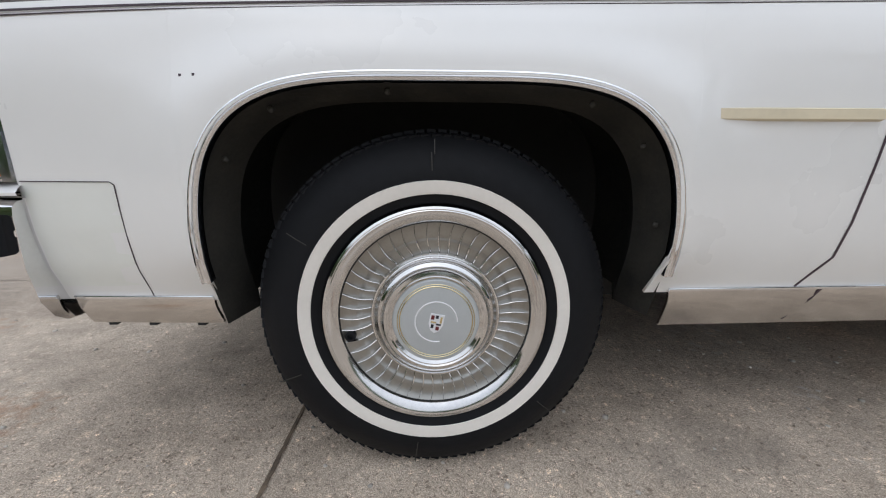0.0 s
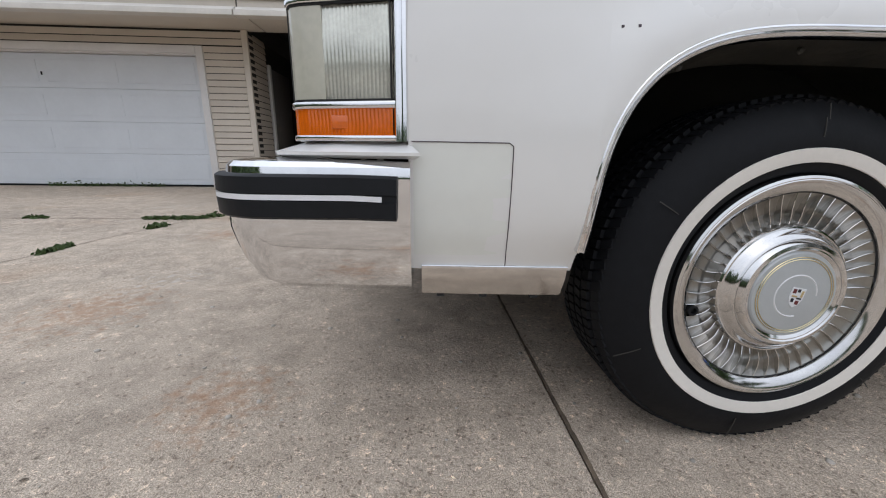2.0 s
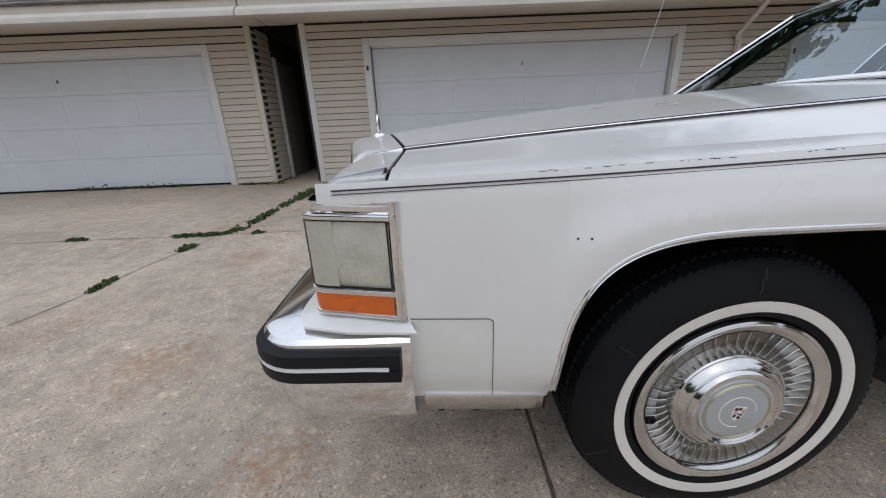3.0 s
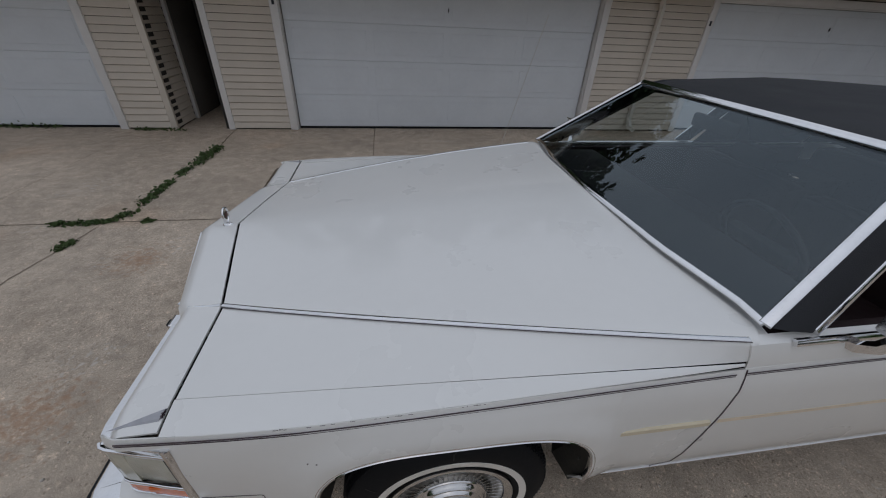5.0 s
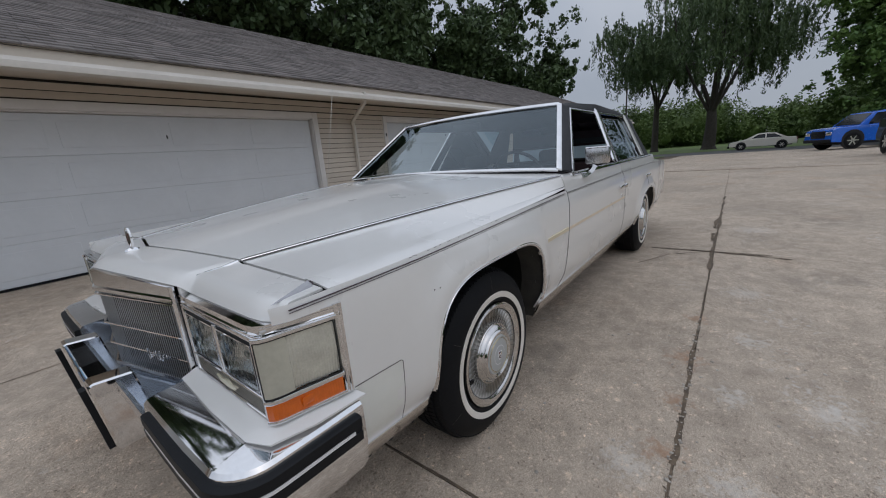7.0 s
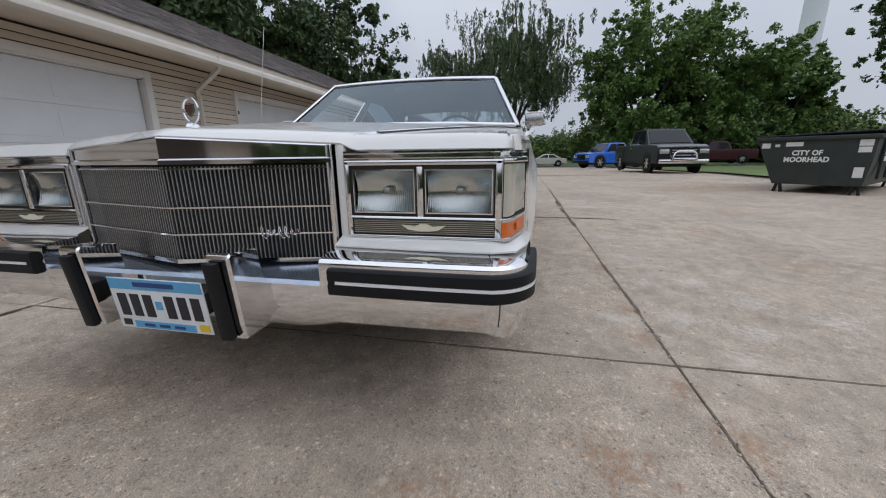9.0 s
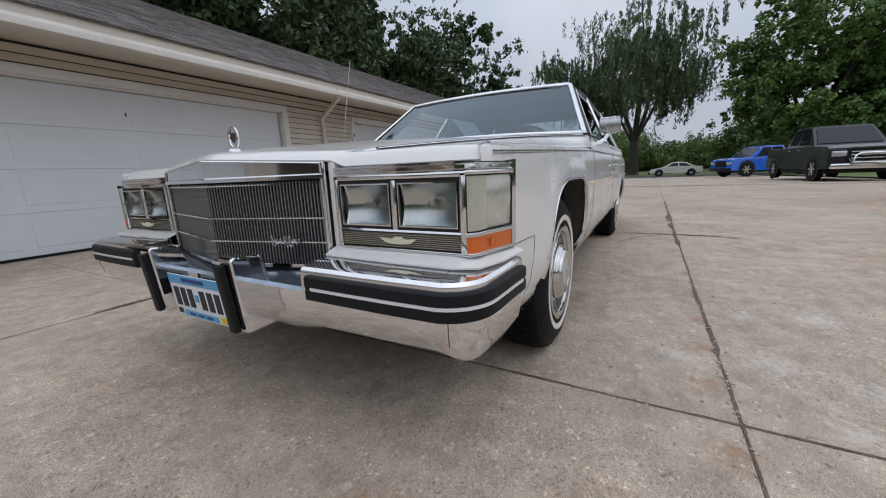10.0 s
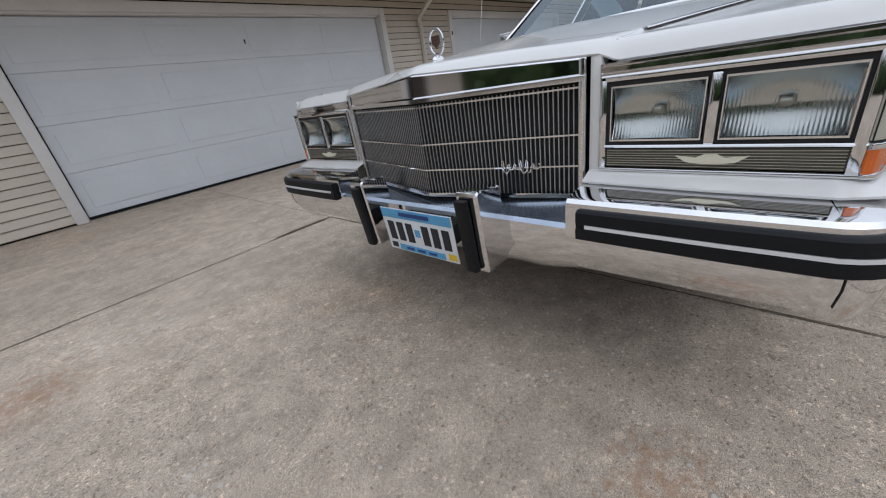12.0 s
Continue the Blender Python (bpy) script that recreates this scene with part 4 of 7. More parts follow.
for s in (-1, 1):
    unit = new("headlamp_unit")
    unit.parent = car
    tagged(unit, "twin rectangular headlamps in a chrome bezel")
    xf = -0.852
    # bezel as bars around two openings
    for c, sz in (((xf, 0.688, 0.794), (0.03, 0.425, 0.014)), ((xf, 0.688, 0.653), (0.03, 0.425, 0.008)), ((xf, 0.688, 0.601), (0.03, 0.425, 0.009)),
                  ((xf, 0.483, 0.70), (0.03, 0.016, 0.2)), ((xf, 0.683, 0.72), (0.03, 0.018, 0.13)), ((xf, 0.884, 0.70), (0.03, 0.018, 0.2))):
        boxp("bezel_bar", (c[0], s * c[1], c[2]), sz, M["chrome"], unit, 0.004)
    for k, (y0, y1) in enumerate(((0.496, 0.672), (0.694, 0.872))):
        yc, wd = (y0 + y1) / 2, y1 - y0
        lamp = new("headlamp")
        lamp.parent = unit
        boxp("reflector_back", (xf + 0.055, s * yc, 0.722), (0.01, wd, 0.125), M["black"], lamp)
        rows = [[(xf + 0.030 - 0.024 * (0.75 * u * u + 0.55 * w * w) - 0.0030 * abs(w) + 0.00022 * math.sin(u * 88) * (1 if w < 0.1 else 0.35), s * yc + u * wd * 0.475, 0.721 + w * 0.0555) for w in np.linspace(-1, 1, 19)] for u in np.linspace(-1, 1, 133)]
        v, f = grid(rows)
        part("reflector", mesh_of("reflector", v, f, M["reflector"], 80), lamp)
        # fluted clear lens
        rows = []
        for y in np.linspace(-wd / 2 + 0.009, wd / 2 - 0.009, 41):
            rows.append([(xf - 0.008 - 0.006 * (1 - (2 * y / wd) ** 2) - 0.0012 * math.sin(y * 900) * (1 if z < 0.725 or z > 0.75 else 0.2), s * yc + y, z) for z in np.linspace(0.668, 0.774, 14)])
        v, f = grid(rows)
        part("lens", mesh_of("lens", v, f, M["clear_lens"], 80), lamp)
        boxp("bulb_cap", (xf + 0.016, s * yc, 0.722), (0.02, 0.022, 0.016), M["satin"], lamp, 0.006)
        fr = [(xf - 0.006, s * (yc + dy), 0.721 + dz) for dy, dz in ((-wd / 2 + 0.004, -0.055), (wd / 2 - 0.004, -0.055), (wd / 2 - 0.004, 0.055), (-wd / 2 + 0.004, 0.055))]
        v, f = sweep(fr, rect(0.0045, 0.008), (-1, 0, 0), True)
        part("lamp_rim", mesh_of("lamp_rim", v, f, M["chrome"]), lamp)
        fr = [(xf - 0.002, s * (yc + dy), 0.721 + dz) for dy, dz in ((-wd / 2 - 0.003, -0.062), (wd / 2 + 0.003, -0.062), (wd / 2 + 0.003, 0.062), (-wd / 2 - 0.003, 0.062))]
        v, f = sweep(fr, rect(0.013, 0.008), (-1, 0, 0), True)
        part("dark_rim", mesh_of("dark_rim", v, f, M["black"]), lamp)
    # top band
    rows = []
    for x, y in ((xf - 0.008, 0.474), (xf - 0.008, 0.86), (xf - 0.003, 0.886), (xf + 0.012, 0.904), (-0.80, 0.919), (-0.69, 0.951)):
        o = 0.004
        rows.append([(x + 0.02, s * (y - 0.015), 0.826), (x - o, s * (y + o * 0.5), 0.824), (x - o, s * (y + o * 0.5), 0.819), (x + 0.0004, s * (y - 0.0002), 0.816), (x, s * y, 0.807), (x - o, s * (y + o * 0.5), 0.804), (x - o, s * (y + o * 0.5), 0.797), (x + 0.02, s * (y - 0.015), 0.795)])
    v, f = grid(rows)
    part("top_band", mesh_of("top_band", v, f, M["chrome"], 25), unit, "bright band above the lamps")
    # park lamp strip
    boxp("park_lamp", (xf + 0.002, s * 0.6835, 0.627), (0.022, 0.385, 0.040), M["olive"], unit, 0.003, "smoked ribbed parking lamp")
    for k in range(7):
        boxp("mesh_rib", (xf - 0.0098, s * 0.6835, 0.611 + 0.0053 * k), (0.002, 0.38, 0.0012), M["satin"], unit)
    wing = [(-0.075, 0.006), (-0.03, 0.002), (-0.012, 0.009), (0.012, 0.009), (0.03, 0.002), (0.075, 0.006), (0.05, -0.007), (0.015, -0.010), (-0.015, -0.010), (-0.05, -0.007)]
    v, f = extrude([(s * 0.69 + u * 0.8, 0.628 + w) for u, w in wing], 0, xf - 0.016, xf - 0.011)
    part("winged_emblem", mesh_of("winged_emblem", v, f, M["wing"]), unit, "pale gold winged emblem")
    # wrap-round corner lamp: fluted clear lens over an amber lens
    corner = new("corner_lamp")
    corner.parent = car
    tagged(corner, "clear fluted corner lamp above an amber marker")
    path = [(-0.868, 0.893), (-0.86, 0.905), (-0.845, 0.912), (-0.80, 0.923), (-0.75, 0.936), (-0.706, 0.9462)]
    dense = []
    for (xa, ya), (xb, yb) in zip(path, path[1:]):
        n = max(2, int(math.hypot(xb - xa, yb - ya) / 0.002))
        dense += [(lerp(xa, xb, k / n), lerp(ya, yb, k / n)) for k in range(n)]
    cut = next(i for i, (x, y) in enumerate(dense) if x > -0.812)
    for nm, z0, z1, mt, amp, span in (("plain_lens", 0.660, 0.789, "frost", 0.0, dense[:cut + 1]), ("fluted_lens", 0.660, 0.789, "flutes", 0.0011, dense[cut:]), ("amber_lens", 0.606, 0.646, "amber", 0.0006, dense)):
        rows = []
        for i, (x, y) in enumerate(span):
            rows.append([(x, s * (y + amp * math.sin(i * 2.05 + 2.2 * abs(q - 0.45)) + (0.003 * math.cos((q - 0.55) * 5) if amp > 0.001 else 0.0) - 0.003 * (amp > 0.001)), lerp(z0, z1, q)) for q in np.linspace(0, 1, 9)])
        v, f = grid(rows)
        thick(part(nm, mesh_of(nm, v, f, M[mt], 80), corner), 0.004)
    gasket = [(x - 0.001, s * (y + 0.001), z) for z in (0.6585, 0.7905) for x, y in (dense if z < 0.7 else dense[::-1])]
    v, f = sweep(gasket, rect(0.0024, 0.002), (-0.25, s, 0), True)
    part("gasket", mesh_of("gasket", v, f, M["black"]), corner, "thin black rubber gasket")
    boxp("amber_reflex", (-0.79, s * 0.9275, 0.626), (0.03, 0.006, 0.02), M["amber"], corner, 0.002)
    for z, h in ((0.651, 0.011), (0.602, 0.009), (0.797, 0.010)):
        v, f = sweep([(x, s * y, z) for x, y in path] + [(-0.702, s * 0.947, z)], rect(h, 0.006, 0.002), (-0.25, s, 0))
        part("chrome_bar", mesh_of("chrome_bar", v, f, M["chrome"]), corner)
    v, f = sweep([(-0.695, s * 0.947, 0.597), (-0.695, s * 0.947, 0.71), (-0.694, s * 0.947, 0.826)], [(-0.0105, -0.04), (0.0105, -0.04), (0.0105, 0.003), (0.008, 0.007), (0.003, 0.008), (0.001, 0.005), (-0.004, 0.005), (-0.008, 0.007), (-0.0105, 0.003)], (0, s, 0))
    part("rear_frame", mesh_of("rear_frame", v, f, M["chrome"], 30), corner, "chrome upright frame behind the corner lamp")
    boxp("lamp_body", (-0.785, s * 0.885, 0.71), (0.13, 0.04, 0.2), M["satin"], corner)
    # white filler between lamps and bumper
    ins = [(-0.85, 0.452), (-0.85, 0.70), (-0.85, 0.87), (-0.838, 0.885), (-0.78, 0.90), (-0.69, 0.93)]
    mid = [(-0.885, 0.452), (-0.897, 0.70), (-0.897, 0.87), (-0.88, 0.915), (-0.80, 0.945), (-0.675, 0.960)]
    out = [(-0.903, 0.452), (-0.917, 0.70), (-0.917, 0.875), (-0.893, 0.932), (-0.80, 0.960), (-0.668, 0.972)]
    rows = [[(a[0], s * a[1], 0.599), (lerp(a[0], b[0], 0.5), s * lerp(a[1], b[1], 0.5), 0.594), (b[0], s * b[1], 0.587), (c[0], s * c[1], 0.581), (c[0] + 0.002, s * c[1], 0.576), (b[0], s * (b[1] - 0.01), 0.571)] for a, b, c in zip(ins, mid, out)]
    v, f = grid(rows)
    part("filler_panel", mesh_of("filler_panel", v, f, M["paint"], 40), car, "white plastic filler above the bumper")

# ---- front bumper ----
bumper = new("front_bumper")
bumper.parent = car
tagged(bumper, "heavy chrome bumper with black rubber strips")


def bump_path(off=0.0):
    """Plan of one bumper end, from the inner edge round the corner to the side."""
    pts = [(-0.999 - off, 0.455), (-1.0 - off, 0.60), (-1.0 - off, 0.75), (-0.997 - off, 0.86)]
    cx, cy, r = -0.90, 0.862, 0.098 + off
    for k in range(1, 9):
        a = radians(90 * k / 8)
        pts.append((cx - r * math.cos(a), cy + r * math.sin(a) + 0.004 * k / 8))
    pts += [(-0.84, 0.967 + off), (-0.77, 0.970 + off), (-0.682, 0.971 + off)]
    return pts


for s in (-1, 1):
    prof = [(-0.10, 0.574), (-0.022, 0.569), (-0.010, 0.566), (-0.002, 0.558), (0.0, 0.545), (0.0, 0.54), (0.0, 0.488), (0.0, 0.482), (0.0, 0.455), (-0.010, 0.405), (-0.028, 0.372), (-0.05, 0.358), (-0.09, 0.356)]
    rows = []
    base = bump_path()
    for i, (x, y) in enumerate(base):
        a, b = base[max(0, i - 1)], base[min(len(base) - 1, i + 1)]
        t = Vector((b[0] - a[0], b[1] - a[1])).normalized()
        nx, ny = -t.y, t.x
        lift = table(i, [0, 3, 8, 14], [0.018, 0.022, -0.002, -0.012])
        rows.append([(x + nx * o, s * (y + ny * o), z + (lift if z < 0.45 else 0)) for o, z in prof])
    v, f = grid(rows)
    seam_pts = [(x - 0.0004, y + s * 0.0004, z) for x, y, z in rows[5][7:10]]
    f += [tuple(range(len(prof))), tuple((len(rows) - 1) * len(prof) + k for k in range(len(prof)))]
    part("bumper_end", mesh_of("bumper_end", v, f, M["chrome"], 24), bumper, "mirror chrome bumper corner with road grime")
    strip = [(x, s * y, 0.514) for x, y in bump_path(-0.004)][0:]
    strip[0] = (strip[0][0], s * 0.485, 0.514)
    strip = strip[:-1] + [(-0.702, s * 0.967, 0.512)]
    hints = []
    for i in range(len(strip)):
        a, b = strip[max(0, i - 1)], strip[min(len(strip) - 1, i + 1)]
        t = Vector(b) - Vector(a)
        n = Vector((-t.y, t.x, 0)) * s
        hints.append(tuple(n.normalized()))
    pr = [(-0.034, 0), (0.034, 0), (0.034, 0.014), (0.030, 0.020), (0.006, 0.021), (0.005, 0.018), (-0.005, 0.018), (-0.006, 0.021), (-0.030, 0.020), (-0.034, 0.014)]
    v, f = sweep(strip, pr, hints)
    rub = part("rub_strip", mesh_of("rub_strip", v, f, M["rubber"], 40), bumper, "black rubber bumper strip")
    wl = [tuple(Vector(p) + Vector(h) * 0.017) for p, h in zip(strip, hints)]
    wl[0] = tuple(Vector(wl[0]) + Vector((0, s * 0.02, 0)))
    wl[-1] = tuple(Vector(wl[-1]) + Vector((-0.022, 0, 0)))
    v, f = sweep(wl, rect(0.008, 0.004), hints)
    part("white_line", mesh_of("white_line", v, f, M["strip"]), rub, "thin white line")
    # seam between corner piece and bar
    v, f = sweep(seam_pts, rect(0.0016, 0.0016), (-1, s * 0.3, 0))
    part("seam", mesh_of("seam", v, f, M["black"]), bumper)
    # guards with black facing
    gpoly = [(-1.052, 0.357), (-1.058, 0.40), (-1.074, 0.582), (-1.066, 0.590), (-0.972, 0.582), (-0.960, 0.50), (-0.955, 0.36)]
    v, f = extrude(gpoly, 1, s * 0.198, s * 0.266)
    bm = bmesh.new()
    vs = [bm.verts.new(p) for p in v]
    for fc in f:
        bm.faces.new([vs[i] for i in fc])
    bmesh.ops.recalc_face_normals(bm, faces=bm.faces)
    bmesh.ops.bevel(bm, geom=bm.edges[:], offset=0.005, segments=1, affect="EDGES", profile=0.5)
    guard = part("bumper_guard", finish("bumper_guard", bm, M["chrome"], 20), bumper, "upright chrome bumper guard")
    v, f = sweep([(-1.057, s * 0.223, 0.365), (-1.062, s * 0.223, 0.42), (-1.077, s * 0.223, 0.57)], rect(0.036, 0.016, 0.004), (-1, 0, 0))
    part("guard_rubber", mesh_of("guard_rubber", v, f, M["rubber"]), guard, "black rubber guard facing")
# centre section
rows = []
for y in np.linspace(-0.475, 0.475, 21):
    d = 0.02 * max(0, min(1, (abs(y) - 0.41) / 0.04))
    rows.append([(-0.87, y, 0.522), (-0.960, y, 0.512), (-0.990, y, 0.507), (-0.9985, y, 0.497), (-0.9985, y, 0.455), (-0.9885, y, 0.405 + d * 0.9), (-0.971, y, 0.372 + d * 0.9), (-0.95, y, 0.358 + d * 0.9), (-0.91, y, 0.356 + d * 0.9)])
v, f = grid([r[3:] for r in rows])
part("bumper_centre", mesh_of("bumper_centre", v, f, M["chrome"], 40), bumper, "chrome bumper centre section")
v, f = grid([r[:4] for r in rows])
part("bumper_shelf", mesh_of("bumper_shelf", v, f, M["blue_chrome"], 40), bumper, "dull chrome shelf under the grille, tinted with a blue reflection")
boxp("bumper_core", (-0.90, 0, 0.45), (0.10, 0.8, 0.08), M["black"], bumper)
# number plate with plain bars for its writing
plate = new("number_plate")
plate.parent = car
plate.matrix_basis = pose(-1.045, 0, 0.43, 0, 0, 0) @ Matrix.Rotation(radians(-5), 4, "Y")
tagged(plate, "white number plate with a blue band")
boxp("plate_sheet", (0, 0, 0), (0.003, 0.305, 0.152), M["plate"], plate, 0.001)
boxp("blue_band", (-0.0022, 0, 0.059), (0.002, 0.298, 0.030), M["plate_blue"], plate)
boxp("blue_foot", (-0.0022, 0, -0.062), (0.002, 0.20, 0.020), M["plate_blue"], plate)
for k in range(6):
    yk = 0.118 - k * 0.042 - (0.028 if k > 2 else 0)
    boxp("character_bar", (-0.0025, yk, -0.003), (0.002, 0.028, 0.066), M["ink"], plate)
boxp("state_bar", (-0.0035, 0.0, 0.060), (0.002, 0.13, 0.013), M["plate_ink"], plate)
for k in range(3):
    boxp("motto_bar", (-0.0035, 0.05 - 0.05 * k, -0.062), (0.002, 0.034, 0.008), M["plate_ink"], plate)
boxp("state_mark", (-0.0025, 0.0, 0.0), (0.002, 0.020, 0.024), M["plate_blue"], plate)
boxp("month_sticker", (-0.0025, 0.125, -0.058), (0.002, 0.026, 0.018), M["ink"], plate)
boxp("year_sticker", (-0.0025, -0.13, -0.058), (0.002, 0.03, 0.020), M["yellow"], plate)
boxp("plate_bracket", (0.03, 0, 0.0), (0.05, 0.25, 0.06), M["black"], plate)
# standing hood ornament
orn = new("hood_ornament")
orn.parent = car
orn.matrix_basis = pose(-0.842, 0, top_z(-0.842, 0) - 0.002)
tagged(orn, "upright chrome wreath hood ornament")
part("foot", mesh_of("foot", [(x * 0.024, y * 0.013, z) for z, k in ((0, 1), (0.008, 0.8), (0.012, 0.4)) for x, y in ((k, 0), (k * .7, k * .7), (0, k), (-k * .7, k * .7), (-k, 0), (-k * .7, -k * .7), (0, -k), (k * .7, -k * .7))],
     [(i, (i + 1) % 8, 8 + (i + 1) % 8, 8 + i) for i in range(8)] + [(8 + i, 8 + (i + 1) % 8, 16 + (i + 1) % 8, 16 + i) for i in range(8)] + [tuple(range(16, 24))], M["chrome"]), orn)
ring = [(0, 0.026 * math.cos(a), 0.046 + 0.034 * math.sin(a)) for a in np.linspace(-math.pi * 0.5, math.pi * 1.5, 33)[:-1]]
v, f = sweep(ring, [(-0.003, -0.003), (0.003, -0.003), (0.003, 0.003), (-0.003, 0.003)], (1, 0, 0), True)
part("wreath", mesh_of("wreath", v, f, M["chrome"], 60), orn)
v, f = extrude([(-0.013, 0.062), (0.013, 0.062), (0.014, 0.045), (0.0, 0.028), (-0.014, 0.045)], 0, -0.003, 0.003)
part("crest", mesh_of("crest", v, f, M["olive"]), orn)
for k in range(3):
    boxp("crest_bar", (0, 0, 0.042 + 0.008 * k), (0.009, 0.022, 0.003), M["red"], orn)

# ---- greenhouse ----
def gy(z):
    """Half-width of the side glass plane at a height."""
    return lerp(0.905, 0.705, (z - 0.985) / 0.40)


def GP(x, z, s, o=0.0):
    return (x, s * (gy(z) + o), z)


def roof_z(x, y):
    e = table(x, [1.36, 1.5, 2.2, 3.0, 3.25], [1.41, 1.452, 1.482, 1.452, 1.400])
    return e - 0.035 * (abs(y) / 0.70) ** 3


rows = []
for x in np.linspace(1.375, 3.28, 26):
    hw = table(x, [1.375, 1.55, 3.0, 3.28], [0.69, 0.70, 0.695, 0.67])
    rows.append([(x - 0.05 * (1 - (k / 12) ** 2) * (1 if x < 1.5 else 0), q * hw, roof_z(x, q * hw)) for k, q in ((abs(j), j / 12) for j in range(-12, 13))])
v, f = grid(rows)
part("headliner", mesh_of("headliner", [(x, y * 0.97, z - 0.022) for x, y, z in v], f, M["maroon"]), car, "dark maroon cloth headliner")
roof = thick(part("roof", mesh_of("roof", v, f, M["vinyl"], 60), car, "padded black vinyl roof"), 0.012, -1)
for s in (-1, 1):
    # roof rail, pillars in vinyl
    v, f = grid([[GP(x, 1.375, s, 0.004), (x, s * 0.712, 1.395), (x, s * 0.69, roof_z(x, 0.69) + 0.001)] for x in np.linspace(1.40, 3.28, 20)])
    thick(part("roof_rail", mesh_of("roof_rail", v, f, M["vinyl"]), car), 0.01)
    v, f = grid([[(lerp(0.875, 1.375, q), s * lerp(0.89, 0.70, q), lerp(1.0, 1.405, q)), (lerp(0.92, 1.43, q), s * (gy(lerp(1.0, 1.39, q)) + 0.008), lerp(1.0, 1.39, q)), (lerp(0.99, 1.50, q), s * (gy(lerp(0.99, 1.385, q)) + 0.004), lerp(0.99, 1.385, q))] for q in np.linspace(0, 1, 8)])
    thick(part("windscreen_pillar", mesh_of("windscreen_pillar", v, f, M["vinyl"]), car), 0.02)
    v, f = grid([[GP(lerp(3.03, 3.10, q), lerp(0.985, 1.385, q), s, 0.006), GP(lerp(3.28, 3.22, q), lerp(0.975, 1.39, q), s, 0.012), (lerp(3.52, 3.29, q), s * lerp(0.86, 0.66, q), lerp(0.955, 1.395, q))] for q in np.linspace(0, 1, 8)])
    thick(part("rear_pillar", mesh_of("rear_pillar", v, f, M["vinyl"]), car, "broad black vinyl rear pillar"), 0.02)
    # chrome frames round the side glass
    A1, A2 = (1.005, 0.99), (1.52, 1.378)
    v, f = sweep([GP(x, z, s, 0.002) for x, z in (A1, A2)], rect(0.026, 0.014, 0.004), (0, s, 0.3))
    part("door_frame", mesh_of("door_frame", v, f, M["chrome"]), car)
    v, f = sweep([GP(x, z, s, 0.002) for x, z in ((1.51, 1.378), (3.10, 1.378))], rect(0.018, 0.012, 0.004), (0, s, 0.3))
    part("window_top_moulding", mesh_of("window_top_moulding", v, f, M["chrome"]), car)
    v, f = sweep([GP(x, z, s, 0.006) for x, z in ((1.965, 0.985), (2.150, 1.385))], rect(0.115, 0.016, 0.006), (0, s, 0.4))
    part("centre_post", mesh_of("centre_post", v, f, M["chrome"]), car, "bright metal centre post")
    v, f = sweep([GP(x, z, s, 0.0225) for x, z in ((1.975, 0.99), (2.160, 1.38))], rect(0.004, 0.0006), (0, s, 0.4))
    part("post_gap", mesh_of("post_gap", v, f, M["black"]), car)
    v, f = sweep([GP(x, z, s, 0.004) for x, z in ((3.04, 0.985), (3.12, 1.382))], rect(0.09, 0.014, 0.006), (0, s, 0.4))
    part("rear_window_frame", mesh_of("rear_window_frame", v, f, M["satin"]), car)
    v, f = sweep([GP(x, z, s, 0.0) for x, z in ((2.84, 0.985), (2.86, 1.378))], rect(0.022, 0.01), (0, s, 0.4))
    part("quarter_post", mesh_of("quarter_post", v, f, M["chrome"]), car)
    # sill
    rows = []
    for x in np.linspace(0.80, 3.55, 30):
        rows.append([(x, s * (side_y(x, 0.905) - 0.001), peak_z(x) - 0.001), (x, s * 0.935, 0.945), (x, s * 0.922, 0.972), (x, s * 0.895, 0.982)])
    v, f = grid(rows)
    thick(part("shoulder", mesh_of("shoulder", v, f, M["paint"], 40), car), 0.005)
    v, f = sweep([(x, s * 0.924, 0.974) for x in np.linspace(0.93, 3.42, 12)], rect(0.022, 0.012, 0.004), (0, s, 0.5))
    part("sill_moulding", mesh_of("sill_moulding", v, f, M["chrome"]), car)
    # glass: front window wound down, rear window up
    v = [GP(2.04, 0.985, s, -0.02), GP(2.98, 0.985, s, -0.02), GP(3.06, 1.38, s, -0.02), GP(2.16, 1.38, s, -0.02)]
    ob = part("rear_side_glass", mesh_of("rear_side_glass", v, [(0, 1, 2, 3)], M["dark_glass"]), car, "dark rear side window")
    ob.visible_shadow = False
    # door handles, lock, mirror
    for hx in (2.0, 3.0):
        hd = new("door_handle")
        hd.parent = car
        tagged(hd, "chrome pull handle")
        boxp("grip", (hx - 0.06, s * 0.985, 0.80), (0.17, 0.016, 0.022), M["chrome"], hd, 0.006)
        boxp("button", (hx + 0.03, s * 0.985, 0.80), (0.035, 0.028, 0.028), M["chrome"], hd, 0.006)
    v, f = lathe([(0.0, -0.006), (0.012, -0.005), (0.014, 0.0)], 20)
    part("door_lock", mesh_of("door_lock", v, f, M["chrome"]), car, at=pose(1.97, s * 0.968, 0.73) @ (pose(0, 0, 0, 0, 0, 180) if s > 0 else Matrix.Identity(4)))
    mir = new("wing_mirror")
    mir.parent = car
    tagged(mir, "rectangular chrome wing mirror on a stalk")
    boxp("housing", (1.163, s * 1.005, 1.066), (0.060, 0.132, 0.094), M["mirror_metal"], mir, 0.012, "dull chrome mirror housing")
    boxp("mirror_face", (1.194, s * 1.005, 1.065), (0.004, 0.11, 0.074), M["reflector"], mir)
    v, f = sweep([(1.1325, s * 0.944, 1.112), (1.1325, s * 1.066, 1.112)], rect(0.006, 0.004), (-0.6, 0, 0.8))
